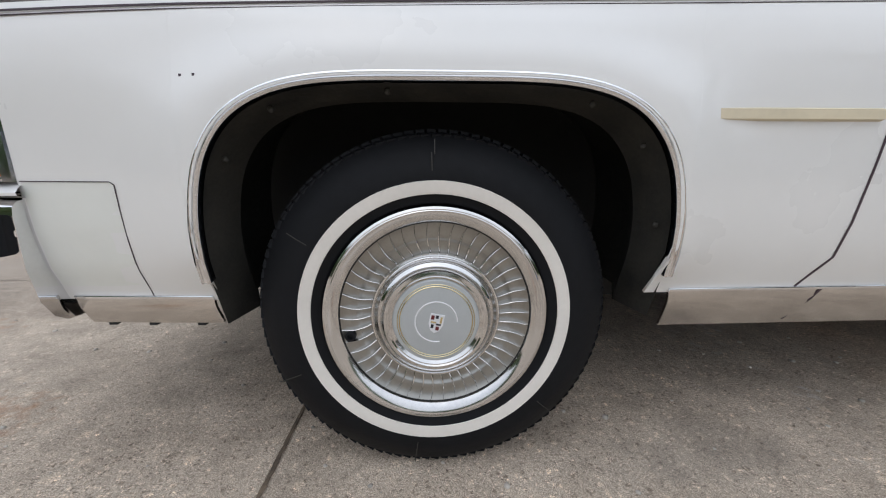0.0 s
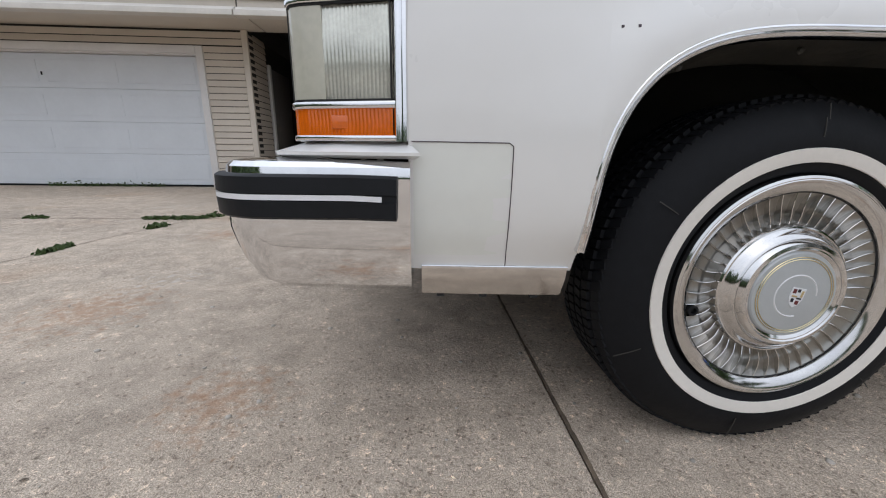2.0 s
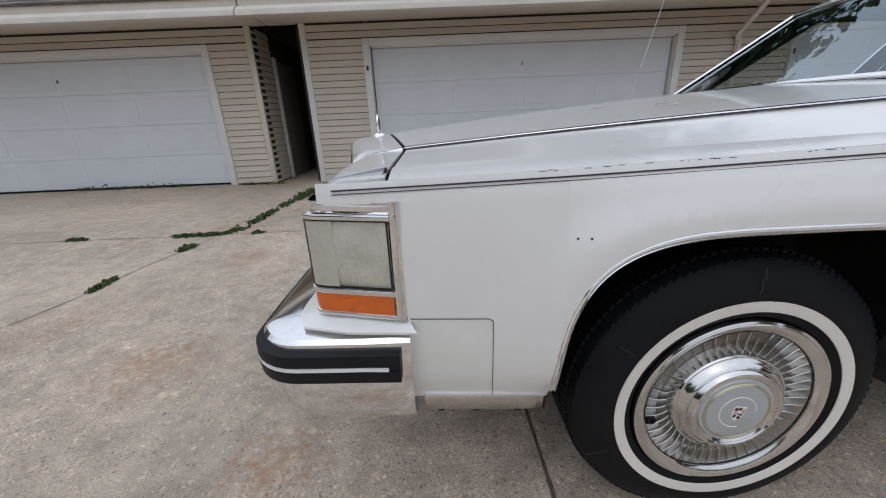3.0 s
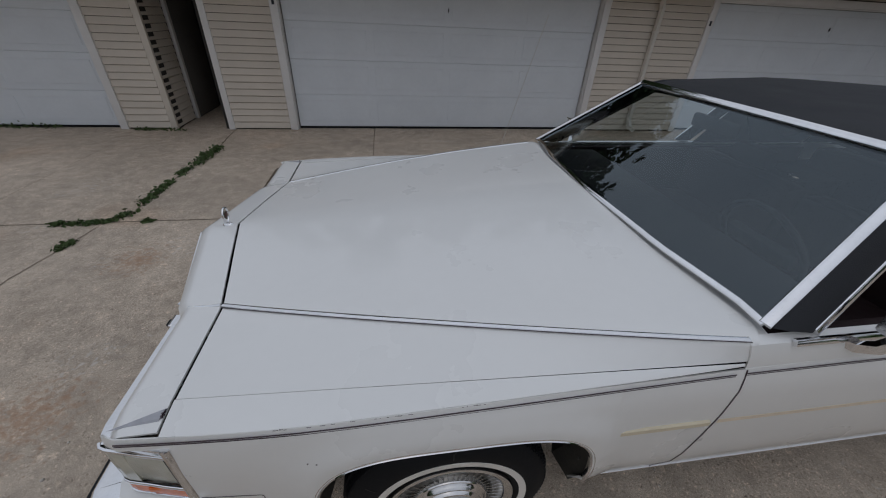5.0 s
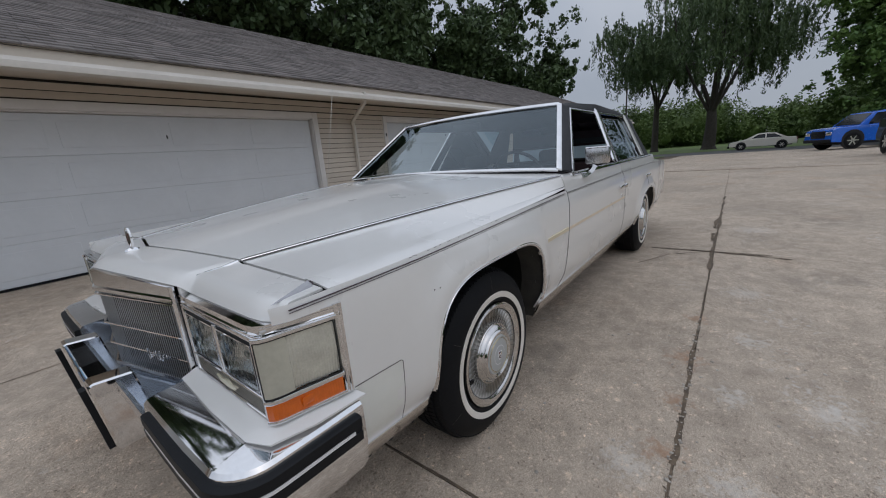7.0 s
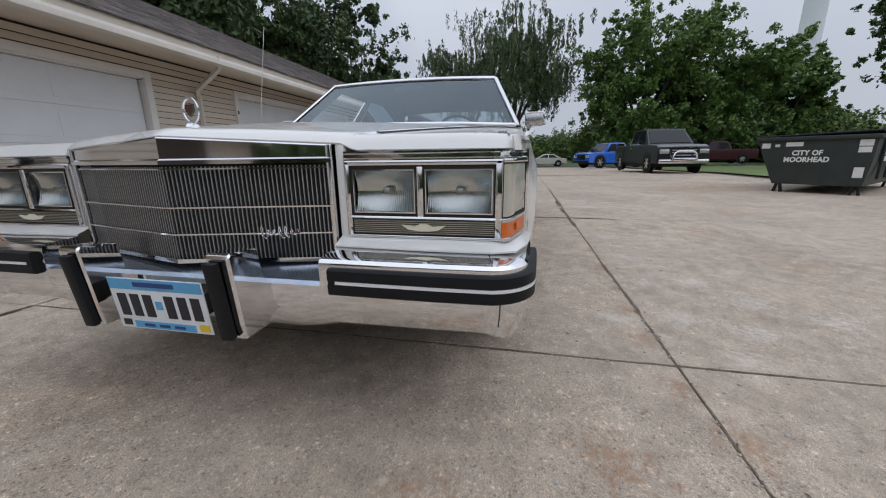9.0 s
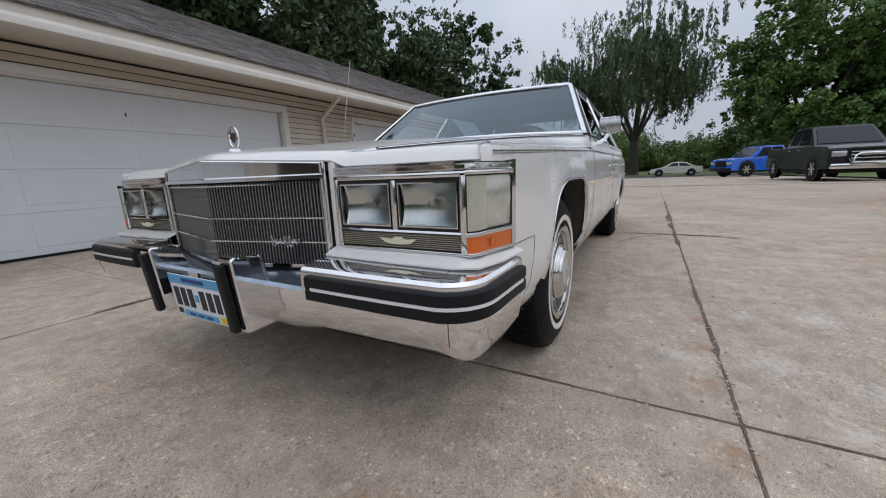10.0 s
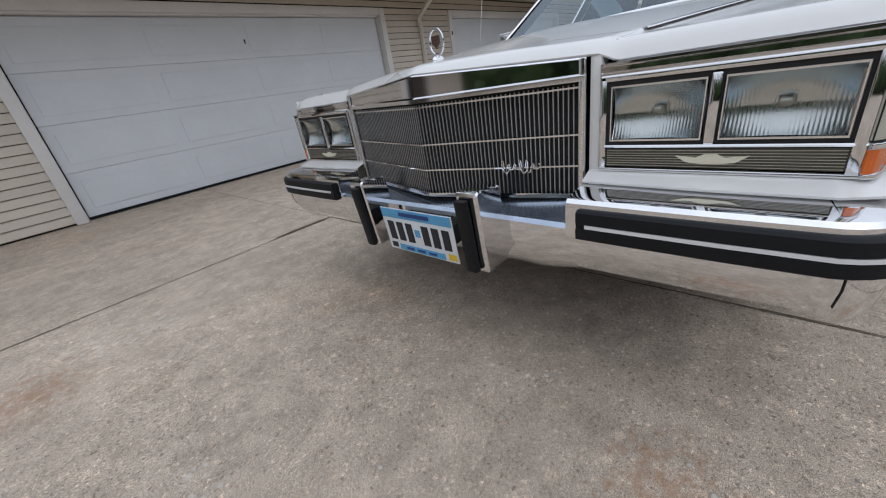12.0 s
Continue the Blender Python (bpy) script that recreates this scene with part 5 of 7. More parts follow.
    part("top_edge", mesh_of("top_edge", v, f, M["chrome"]), mir)
    v, f = sweep([(1.12, s * 0.915, 0.955), (1.125, s * 0.945, 0.958), (1.145, s * 0.972, 0.98), (1.16, s * 0.985, 1.012)], [(-0.018, -0.012), (0.018, -0.012), (0.014, 0.012), (-0.014, 0.012)], (0, 0, 1))
    part("stalk", mesh_of("stalk", v, f, M["chrome"], 60), mir)
# windscreen and its bright frame
YB, YT = 0.885, 0.695
ws_rows = []
for q in np.linspace(-1, 1, 21):
    b = (rear_x(q * YB) + 0.025, q * YB, 1.008 + 0.022 * (1 - q * q))
    t = (1.375 - 0.05 * (1 - q * q), q * YT, 1.403 + 0.01 * (1 - q * q))
    ws_rows.append([tuple(Vector(b).lerp(Vector(t), k / 6)) for k in range(7)])
v, f = grid(ws_rows)
screen = part("windscreen", mesh_of("windscreen", v, f, M["glass"], 80), car, "tinted raked windscreen")
screen.visible_shadow = False
edge = [r[0] for r in ws_rows]
v, f = sweep(edge, rect(0.02, 0.012, 0.004), (-0.6, 0, 0.8))
part("lower_frame", mesh_of("lower_frame", v, f, M["chrome"]), screen)
v, f = sweep([r[-1] for r in ws_rows], rect(0.03, 0.014, 0.005), (-0.6, 0, 0.8))
part("upper_frame", mesh_of("upper_frame", v, f, M["chrome"]), screen)
for s, row in ((-1, ws_rows[0]), (1, ws_rows[-1])):
    v, f = sweep([row[0], row[-1]], rect(0.032, 0.012, 0.005), (-0.6, s * 0.5, 0.8))
    part("side_frame", mesh_of("side_frame", v, f, M["chrome"]), screen, "wide chrome windscreen frame")
# back window, boot and tail
v, f = grid([[(lerp(3.60, 3.29, q), y, lerp(0.955, 1.40, q)) for y in np.linspace(-lerp(0.80, 0.62, q), lerp(0.80, 0.62, q), 7)] for q in np.linspace(0, 1, 5)])
bw = part("back_window", mesh_of("back_window", v, f, M["glass"]), car)
bw.visible_shadow = False
v, f = grid([[(x, y, lerp(0.965, 0.93, (x - 3.5) / 1.0) - (lerp(0.965, 0.93, (x - 3.5) / 1.0) - peak_z(x)) * (abs(y) / side_y(x, 0.88)) ** 4) for y in [side_y(x, 0.88) * k / 12 for k in range(-12, 13)]] for x in np.linspace(3.42, 4.5, 16)])
thick(part("boot_lid", mesh_of("boot_lid", v, f, M["paint"], 50), car), 0.006, -1)
boxp("tail_panel", (4.49, 0, 0.66), (0.04, 1.72, 0.42), M["paint"], car, 0.01)
boxp("rear_bumper", (4.57, 0, 0.50), (0.14, 1.84, 0.17), M["chrome"], car, 0.03, "chrome rear bumper")
for s in (-1, 1):
    boxp("tail_lamp", (4.50, s * 0.88, 0.72), (0.06, 0.05, 0.26), M["red"], car, 0.008)
# radio aerial on the far fender
v, f = sweep([(0.60, 0.905, 0.90), (0.605, 0.905, 0.935)], [(0.012 * math.cos(a), 0.012 * math.sin(a)) for a in np.linspace(0, 5.2, 6)], (0, 1, 0))
aer = part("aerial_base", mesh_of("aerial_base", v, f, M["black"]), car)
v, f = sweep([(0.604, 0.905, 0.93), (0.80, 0.905, 1.72)], [(0.0016 * math.cos(a), 0.0016 * math.sin(a)) for a in np.linspace(0, 5.2, 6)], (0, 1, 0))
part("aerial", mesh_of("aerial", v, f, M["satin"]), car, "slim metal radio aerial")

# interior
boxp("cabin_floor", (2.1, 0, 0.42), (2.6, 1.7, 0.04), M["maroon"], car)
boxp("firewall", (0.85, 0, 0.68), (0.06, 1.7, 0.55), M["black"], car)
boxp("rear_bulkhead", (3.35, 0, 0.68), (0.06, 1.7, 0.55), M["black"], car)
boxp("dashboard", (1.08, 0, 0.90), (0.36, 1.66, 0.14), M["dash"], car, 0.04, "dark vinyl dashboard")
boxp("parcel_shelf", (3.40, 0, 0.93), (0.36, 1.6, 0.03), M["maroon"], car)
for s in (-1, 1):
    boxp("door_card", (1.95, s * 0.87, 0.70), (2.1, 0.04, 0.54), M["maroon"], car, 0.015, "maroon door trim")
    for bx, lab in ((1.72, "front"), (2.75, "back")):
        seat = new("seat")
        seat.parent = car
        tagged(seat, "maroon cloth bench seat half")
        boxp("cushion", (bx, s * 0.40, 0.60), (0.55, 0.76, 0.2), M["maroon"], seat, 0.05)
        boxp("backrest", (bx + 0.30, s * 0.40, 0.75), (0.16, 0.76, 0.50), M["maroon"], seat, 0.05, at=None)
        if bx < 2:
            boxp("headrest", (bx + 0.33, s * 0.40, 1.06), (0.10, 0.28, 0.12), M["maroon"], seat, 0.04)
st = [(0.0, 0.19 * math.cos(a), 0.19 * math.sin(a)) for a in np.linspace(0, 2 * math.pi, 41)[:-1]]
v, f = sweep(st, [(0.012 * math.cos(a), 0.012 * math.sin(a)) for a in np.linspace(0, 2 * math.pi, 9)[:-1]], (1, 0, 0), True)
steer = part("steering_wheel", mesh_of("steering_wheel", v, f, M["dash"], 80), car, at=pose(1.36, -0.40, 0.95) @ Matrix.Rotation(radians(-25), 4, "Y"))
boxp("steering_hub", (0, 0, 0), (0.04, 0.30, 0.07), M["dash"], steer, 0.01)
boxp("rear_view_mirror", (1.30, 0, 1.33), (0.03, 0.25, 0.06), M["dash"], car, 0.01)


# ---- garages ----
WALL_Y, EAVE_Y, SOFFIT = 4.95, 4.10, 2.42
TRIM = 0.11


def garage_door(x0, x1, ztop, label, enamel="gdoor"):
    """A sectional door with its white surround, outer edges x0 to x1."""
    d = empty("garage_door", label, "garage door", (x0 + x1) / 2, WALL_Y, 0, group="garage doors")
    w = x1 - x0 - 2 * TRIM
    hz = ztop - TRIM - 0.02
    for sx in (-1, 1):
        boxp("jamb", (sx * (w / 2 + TRIM / 2), -0.02, ztop / 2), (TRIM, 0.05, ztop), M["trim"], d, 0.006)
        boxp("reveal", (sx * (w / 2 + 0.004), 0.06, hz / 2), (0.02, 0.12, hz), M["trim"], d)
    boxp("lintel", (0, -0.02, ztop - TRIM / 2), (w - 0.004, 0.05, TRIM), M["trim"], d, 0.006)
    boxp("head_reveal", (0, 0.06, hz + 0.012), (w - 0.03, 0.12, 0.02), M["trim"], d)
    boxp("weather_strip", (0, 0.085, 0.02), (w - 0.03, 0.03, 0.03), M["rubber"], d)
    n = 4
    sh = (hz - 0.035) / n
    bms = [box((0, 0.10, sh / 2), (w - 0.04, 0.04, sh - 0.0015), 0.005, 1)]
    cols = 4
    cw = (w - 0.10) / cols
    for k in range(cols):
        for zc in (0.5,):
            bms.append(box((-w / 2 + 0.05 + cw * (k + 0.5), 0.0785, sh * zc), (cw - 0.12, 0.006, sh * 0.64), 0.0028, 1))
    me = finish("section", joined(bms), M[enamel], 30)
    for k in range(n):
        part("section", me, d, at=pose(0, 0, 0.032 + k * sh))
    boxp("handle", (0.0, 0.072, 0.033 + sh * 3.42), (0.012, 0.02, 0.05), M["rubber"], d, 0.003)
    # unit number as a plain bar
    boxp("number_bar", (-(w / 2 + TRIM / 2), -0.047, ztop - 0.42), (0.035, 0.003, 0.07), M["ink"], d)
    return d


def lap_me(length):
    prof = [(0.0, 0.009), (-0.024, 0.003), (-0.027, 0.011), (-0.010, 0.094), (0.0, 0.096)]
    v, f = extrude([(y, z) for y, z in prof], 0, 0, length)
    return mesh_of("plank", v, f, M["siding"], 20)


def siding(parent, x0, x1, z0, z1, turn=None):
    me = lap_me(x1 - x0)
    n = int(round((z1 - z0) / 0.1))
    for k in range(n):
        m = pose(x0, WALL_Y, z0 + k * (z1 - z0) / n)
        part("plank", me, parent, at=m if turn is None else turn @ pose(0, 0, z0 + k * 0.1))


DOORS2 = [(-1.69, 3.405), (5.17, 10.25), (12.0, 17.1), (18.85, 23.95)]
X0, X1 = -2.64, 27.0
g2 = empty("wall_garage_row", "beige vinyl-sided garage row with grey shingle roof", "garage", kind="structure")
edges = [X0 + 0.09] + [e for d in DOORS2 for e in d] + [X1]
boxp("core_wall", ((X0 + DOORS2[0][0]) / 2, WALL_Y + 0.10, SOFFIT / 2), (DOORS2[0][0] - X0 + TRIM, 0.16, SOFFIT), M["siding_gap"], g2)
for i in range(len(DOORS2)):
    x0 = DOORS2[i][1] - TRIM
    x1 = DOORS2[i + 1][0] + TRIM if i + 1 < len(DOORS2) else X1
    boxp("core_wall", ((x0 + x1) / 2, WALL_Y + 0.10, SOFFIT / 2), (x1 - x0, 0.16, SOFFIT), M["siding_gap"], g2)
for d0, d1 in DOORS2:
    boxp("core_lintel", ((d0 + d1) / 2, WALL_Y + 0.10, 2.30), (d1 - d0 - 2 * TRIM, 0.16, 0.24), M["siding_gap"], g2)
    garage_door(d0, d1, 2.175, "pale grey sectional garage door in a white surround")
for i in range(0, len(edges), 2):
    siding(g2, edges[i], edges[i + 1], 0.02, 2.18)
siding(g2, X0 + 0.09, X1, 2.19, 2.39)
boxp("corner_board", (X0 + 0.045, WALL_Y - 0.005, SOFFIT / 2), (0.09, 0.05, SOFFIT), M["trim"], g2, 0.004)
boxp("side_wall", (X0 + 0.08, WALL_Y + 4.3, SOFFIT / 2), (0.16, 8.3, SOFFIT), M["siding"], g2)
boxp("end_wall", (X1 - 0.08, WALL_Y + 4.3, SOFFIT / 2), (0.16, 8.3, SOFFIT), M["siding"], g2)
boxp("back_wall", ((X0 + X1) / 2, WALL_Y + 8.5, SOFFIT / 2), (X1 - X0, 0.16, SOFFIT), M["siding"], g2)
# black sheet stands in for the unlit garage interior behind the door gaps
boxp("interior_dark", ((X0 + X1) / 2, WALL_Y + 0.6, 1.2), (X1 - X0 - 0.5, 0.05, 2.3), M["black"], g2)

DOORS1 = [(-9.2, -4.09)]
g1 = empty("wall_garage_neighbour", "beige vinyl-sided neighbouring garage with shingle roof", "garage", kind="structure")
boxp("core_wall", (-3.80, WALL_Y + 0.10, SOFFIT / 2), (0.80, 0.16, SOFFIT), M["siding_gap"], g1)
boxp("core_wall", (-9.75, WALL_Y + 0.10, SOFFIT / 2), (1.3, 0.16, SOFFIT), M["siding_gap"], g1)
boxp("core_wall", (-18.0, WALL_Y + 0.10, SOFFIT / 2), (5.3, 0.16, SOFFIT), M["siding_gap"], g1)
boxp("core_lintel", (-12.9, WALL_Y + 0.10, 2.30), (4.9, 0.16, 0.24), M["siding_gap"], g1)
# unseen bay, added so that the car's front chrome mirrors something dark
garage_door(-15.4, -10.3, 2.175, "unseen dark brown sectional door in a white surround, added for reflections", "brown_door")
boxp("core_lintel", (-6.6, WALL_Y + 0.10, 2.30), (5.0, 0.16, 0.24), M["siding_gap"], g1)
garage_door(-9.2, -4.09, 2.175, "white sectional garage door with weeds at its foot")
siding(g1, -4.09, -3.49, 0.02, 2.18)
siding(g1, -10.3, -9.2, 0.02, 2.18)
siding(g1, -20.6, -15.4, 0.02, 2.18)
siding(g1, -20.6, -3.49, 2.19, 2.39)
boxp("corner_board", (-3.44, WALL_Y - 0.005, SOFFIT / 2), (0.09, 0.05, SOFFIT), M["trim_beige"], g1, 0.004)
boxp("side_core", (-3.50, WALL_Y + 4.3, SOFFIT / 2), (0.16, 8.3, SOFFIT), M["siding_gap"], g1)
lap = lap_me(0.62)
for k in range(24):
    part("plank", lap, g1, at=Matrix.Translation((-3.42, WALL_Y + 0.03, 0.02 + 0.1 * k)) @ Matrix.Rotation(radians(90), 4, "Z"))
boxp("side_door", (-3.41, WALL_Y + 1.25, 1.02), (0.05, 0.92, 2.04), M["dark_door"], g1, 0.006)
boxp("side_door_frame", (-3.40, WALL_Y + 0.74, 1.04), (0.06, 0.08, 2.08), M["trim"], g1, 0.004)
# another black sheet for interior shade, then a dark panel added to close the passage
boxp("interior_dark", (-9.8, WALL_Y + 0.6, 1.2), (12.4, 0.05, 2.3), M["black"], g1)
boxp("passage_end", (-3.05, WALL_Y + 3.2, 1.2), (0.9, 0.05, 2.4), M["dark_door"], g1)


def roof_of(name, xa, xb, label, hip):
    r = empty(name, label, "roof", kind="structure")
    ridge_y, rz0 = EAVE_Y + 4.9, 2.56
    rise = 2.30
    L = xb - xa
    boxp("soffit", ((xa + xb) / 2, (EAVE_Y + WALL_Y) / 2 + 0.03, SOFFIT + 0.012), (L, WALL_Y - EAVE_Y + 0.1, 0.024), M["trim_beige"], r)
    boxp("fascia", ((xa + xb) / 2, EAVE_Y + 0.015, SOFFIT + 0.07), (L, 0.025, 0.15), M["trim_beige"], r)
    v, f = sweep([(xa, EAVE_Y, SOFFIT + 0.02), (xb, EAVE_Y, SOFFIT + 0.02)], [(0.0, 0.0), (0.0, 0.05), (0.04, 0.09), (0.055, 0.125), (0.085, 0.13), (0.12, 0.13), (0.125, 0.12), (0.125, 0.0)], (0, -1, 0))
    part("gutter", mesh_of("gutter", v, f, M["gutter"], 25), r, "painted metal gutter")
    hx = 4.9 if hip else 0.0
    deck = [(xa, EAVE_Y - 0.02, rz0 - 0.02), (xb, EAVE_Y - 0.02, rz0 - 0.02), (xb - hx, ridge_y, rz0 + rise - 0.02), (xa, ridge_y, rz0 + rise - 0.02), (xb, 2 * ridge_y - EAVE_Y, rz0 - 0.02), (xa, 2 * ridge_y - EAVE_Y, rz0 - 0.02)]
    part("deck", mesh_of("deck", deck, [(0, 1, 2, 3), (3, 2, 4, 5), (1, 4, 2), (0, 3, 5)], M["shingle"]), r)
    # shingle tabs, each with its butt edge
    rng = random.Random(5)
    v, f = [], []
    ncourse = 36
    for j in range(ncourse):
        q0, q1 = j / ncourse, (j + 1.15) / ncourse
        y0, y1 = lerp(EAVE_Y - 0.04, ridge_y, q0), lerp(EAVE_Y - 0.04, ridge_y, min(1, q1))
        z0, z1 = lerp(rz0, rz0 + rise, q0), lerp(rz0, rz0 + rise, min(1, q1))
        x = xa - rng.random() * 0.3
        end = xb - hx * q0
        while x < end:
            w = 0.17 + rng.random() * 0.2
            a, b = max(x, xa), min(x + w - 0.006, end)
            if b > a:
                h = 0.010 + rng.random() * 0.008
                o = len(v)
                v += [(a, y0, z0 - 0.004), (b, y0, z0 - 0.004), (b, y0, z0 + h), (a, y0, z0 + h), (b, y1, z1 + 0.002), (a, y1, z1 + 0.002)]
                f += [(o, o + 1, o + 2, o + 3), (o + 3, o + 2, o + 4, o + 5)]
            x += w
    me = bpy.data.meshes.new("shingles")
    me.from_pydata(v, [], f)
    me.materials.append(M["shingle_tabs"])
    tagged(part("shingles", me, r, "weathered grey-brown asphalt shingles"), kind="stuff")
    return r


m = mat("shingle_tabs", (0.145, 0.128, 0.12), 0.9, var=0.3, scale=4, bump=0.5, bscale=60)
t = m.node_tree
geo, hs, mr = t.nodes.new("ShaderNodeNewGeometry"), t.nodes.new("ShaderNodeHueSaturation"), t.nodes.new("ShaderNodeMapRange")
mr.inputs["To Min"].default_value, mr.inputs["To Max"].default_value = 0.7, 1.35
t.links.new(geo.outputs["Random Per Island"], mr.inputs["Value"])
t.links.new(mr.outputs["Result"], hs.inputs["Value"])
bs = t.nodes["Principled BSDF"].inputs["Base Color"]
t.links.new(bs.links[0].from_socket, hs.inputs["Color"])
t.links.new(hs.outputs["Color"], bs)
M["shingle_tabs"] = m
roof_of("roof_garage_row", -3.13, 27.9, "grey-brown shingle roof over the garage row", True)
roof_of("roof_neighbour", -20.8, -3.15, "grey-brown shingle roof over the neighbouring garage", False)


def downspout(x):
    d = empty("downspout", "beige metal downspout with an elbow at the gutter", "downspout", x, 0, 0, group="downspouts")
    pts = [(-0.35, EAVE_Y - 0.05, SOFFIT + 0.04), (-0.34, EAVE_Y - 0.045, SOFFIT - 0.04), (-0.30, EAVE_Y, SOFFIT - 0.12), (-0.06, WALL_Y - 0.10, SOFFIT - 0.40), (0.0, WALL_Y - 0.06, SOFFIT - 0.50), (0, WALL_Y - 0.055, 1.0), (0, WALL_Y - 0.055, 0.22), (0, WALL_Y - 0.14, 0.10), (0, WALL_Y - 0.26, 0.07)]
    v, f = sweep(pts, [(-0.035, -0.028), (0.035, -0.028), (0.035, 0.028), (-0.035, 0.028)], (0.3, -1, 0.2))
    part("pipe", mesh_of("pipe", v, f, M["gutter"], 30), d)
    for z in (0.5, 1.6):
        boxp("strap", (0, WALL_Y - 0.05, z), (0.10, 0.07, 0.025), M["gutter"], d)


for x in (4.27, 11.1, 17.95, 24.6):
    downspout(x)


# ---- parked vehicles ----
def simple_wheel(r, w, rim):
    wv = new("wheel")
    v, f = lathe([(r * 0.62, -w / 2), (r * 0.7, -w / 2 - 0.012), (r * 0.9, -w / 2), (r, -w / 2 + 0.03), (r, w / 2 - 0.03), (r * 0.9, w / 2), (r * 0.6, w / 2)], 32, True)
    part("tyre", mesh_of("tyre", v, f, M["tyre"], 40), wv)
    rimo = part("rim", mesh_of("rim", *lathe([(r * 0.64, -w / 2), (r * 0.6, -w / 2 + 0.01), (r * 0.55, -w / 2 + 0.05), (0.0, -w / 2 + 0.055)], 24), M["black"]), wv)
    sp = finish("spoke", box((r * 0.33, -w / 2 + 0.02, 0), (r * 0.56, 0.03, r * 0.14), 0.008, 1), rim)
    for k in range(6):
        part("spoke", sp, rimo, at=Matrix.Rotation(k * math.pi / 3, 4, "Y"))
    return wv


def vehicle(name, label, category, paint, at, L, W, prof, cabin, glass_rows, wheels, r, truck=True, chrome_front=False):
    """A vehicle facing -x in its own frame: body and cabin profiles in (x, z), lofted over the width with rounded shoulders."""
    ob = new(name)
    ob.matrix_basis = at
    tagged(ob, label, category)

    def loft(poly, wid, top_in, zr):
        n = len(poly)
        rows = []
        for q, k in ((-1.0, 0.94), (-0.97, 0.985), (-0.85, 1.0), (0.0, 1.012), (0.85, 1.0), (0.97, 0.985), (1.0, 0.94)):
            row = []
            for x, z in poly:
                y = q * wid / 2 * (1 - top_in * max(0, min(1, (z - zr[0]) / (zr[1] - zr[0]))))
                zz = zr[0] + (z - zr[0]) * (k if z > zr[0] else 1)
                row.append((x * (0.99 if abs(q) == 1 else 1), y, zz))
            rows.append(row)
        v = [p for rr in rows for p in rr]
        f = [(i * n + j, i * n + (j + 1) % n, (i + 1) * n + (j + 1) % n, (i + 1) * n + j) for i in range(len(rows) - 1) for j in range(n)]
        f += [tuple(range(n)), tuple((len(rows) - 1) * n + j for j in range(n))]
        return v, f

    zs = [z for _, z in prof]
    v, f = loft(prof, W, 0.05, (min(zs) + 0.3, max(zs)))
    part("body", mesh_of("body", v, f, paint, 35), ob)
    zc = [z for _, z in cabin]
    v, f = loft(cabin, W * 0.93, 0.16, (min(zc), max(zc)))
    part("cabin", mesh_of("cabin", v, f, paint, 35), ob)

    def wid(z):
        return W * 0.93 / 2 * (1 - 0.16 * (z - min(zc)) / (max(zc) - min(zc)))

    for poly in glass_rows:
        for s in (-1, 1):
            vv = [(x, s * (wid(z) + 0.006), z) for x, z in poly]
            part("side_window", mesh_of("side_window", vv, [tuple(range(len(vv)))], M["dark_glass2"]), ob)
    (xa, za), (xb, zb) = cabin[0], cabin[1]
    vv = [(lerp(xa, xb, q) - 0.018, s * (wid(lerp(za, zb, q)) - 0.09), lerp(za, zb, q) + 0.012) for q, s in ((0.08, -1), (0.08, 1), (0.92, 1), (0.92, -1))]
    part("windscreen", mesh_of("windscreen", vv, [(0, 1, 2, 3)], M["dark_glass2"]), ob)
    sw = simple_wheel(r, 0.24, M["satin"])
    sw.parent = ob
    first = True
    for x in wheels:
        for s in (-1, 1):
            part("wheel_opening", mesh_of("wheel_opening", *lathe([(0, -0.004), (r * 1.16, -0.004), (r * 1.2, 0.01), (r * 1.16, 0.012)], 32), M["black"]), ob, at=pose(x, s * (W / 2 + 0.001), r + 0.03, 0, 0, 0 if s < 0 else 180))
            mm = pose(x, s * (W / 2 - 0.10), r, 0, 0, 0 if s < 0 else 180)
            if first:
                sw.matrix_basis = mm
                first = False
            else:
                made = {}
                for o in (sw, *sw.children_recursive):
                    made[o] = o.copy()
                    scene.collection.objects.link(made[o])
                    made[o].parent = made.get(o.parent, ob)
                made[sw].matrix_basis = mm
    xf, zt = min(x for x, _ in prof), max(z for x, z in prof if x < 1.0)
    boxp("grille", (xf - 0.006, 0, zt * 0.72), (0.03, W * 0.50, zt * 0.34), M["rubber"], ob, 0.01)
    for k in range(3):
        boxp("grille_bar", (xf - 0.03, 0, zt * (0.63 + 0.085 * k)), (0.02, W * 0.46, 0.026), M["chrome"] if chrome_front else M["rubber"], ob, 0.004)
    if chrome_front:
        ring = [(xf - 0.035, y, zt * z) for y, z in ((-W * 0.23, 0.54), (-W * 0.275, 0.70), (-W * 0.25, 0.90), (W * 0.25, 0.90), (W * 0.275, 0.70), (W * 0.23, 0.54))]
        v, f = sweep(ring, rect(0.045, 0.03), (-1, 0, 0), True)
        part("grille_surround", mesh_of("grille_surround", v, f, M["chrome"]), ob, "chrome grille surround")
    for s in (-1, 1):
        boxp("headlight", (xf + 0.015, s * W * 0.37, zt * 0.76), (0.09, W * 0.18, zt * 0.15), M["bar_grey"] if chrome_front else M["reflector"], ob, 0.02)
        boxp("door_mirror", (cabin[0][0] + 0.38, s * (W / 2 + 0.09), cabin[0][1] + 0.10), (0.10, 0.19, 0.14), paint if not truck else M["rubber"], ob, 0.03)
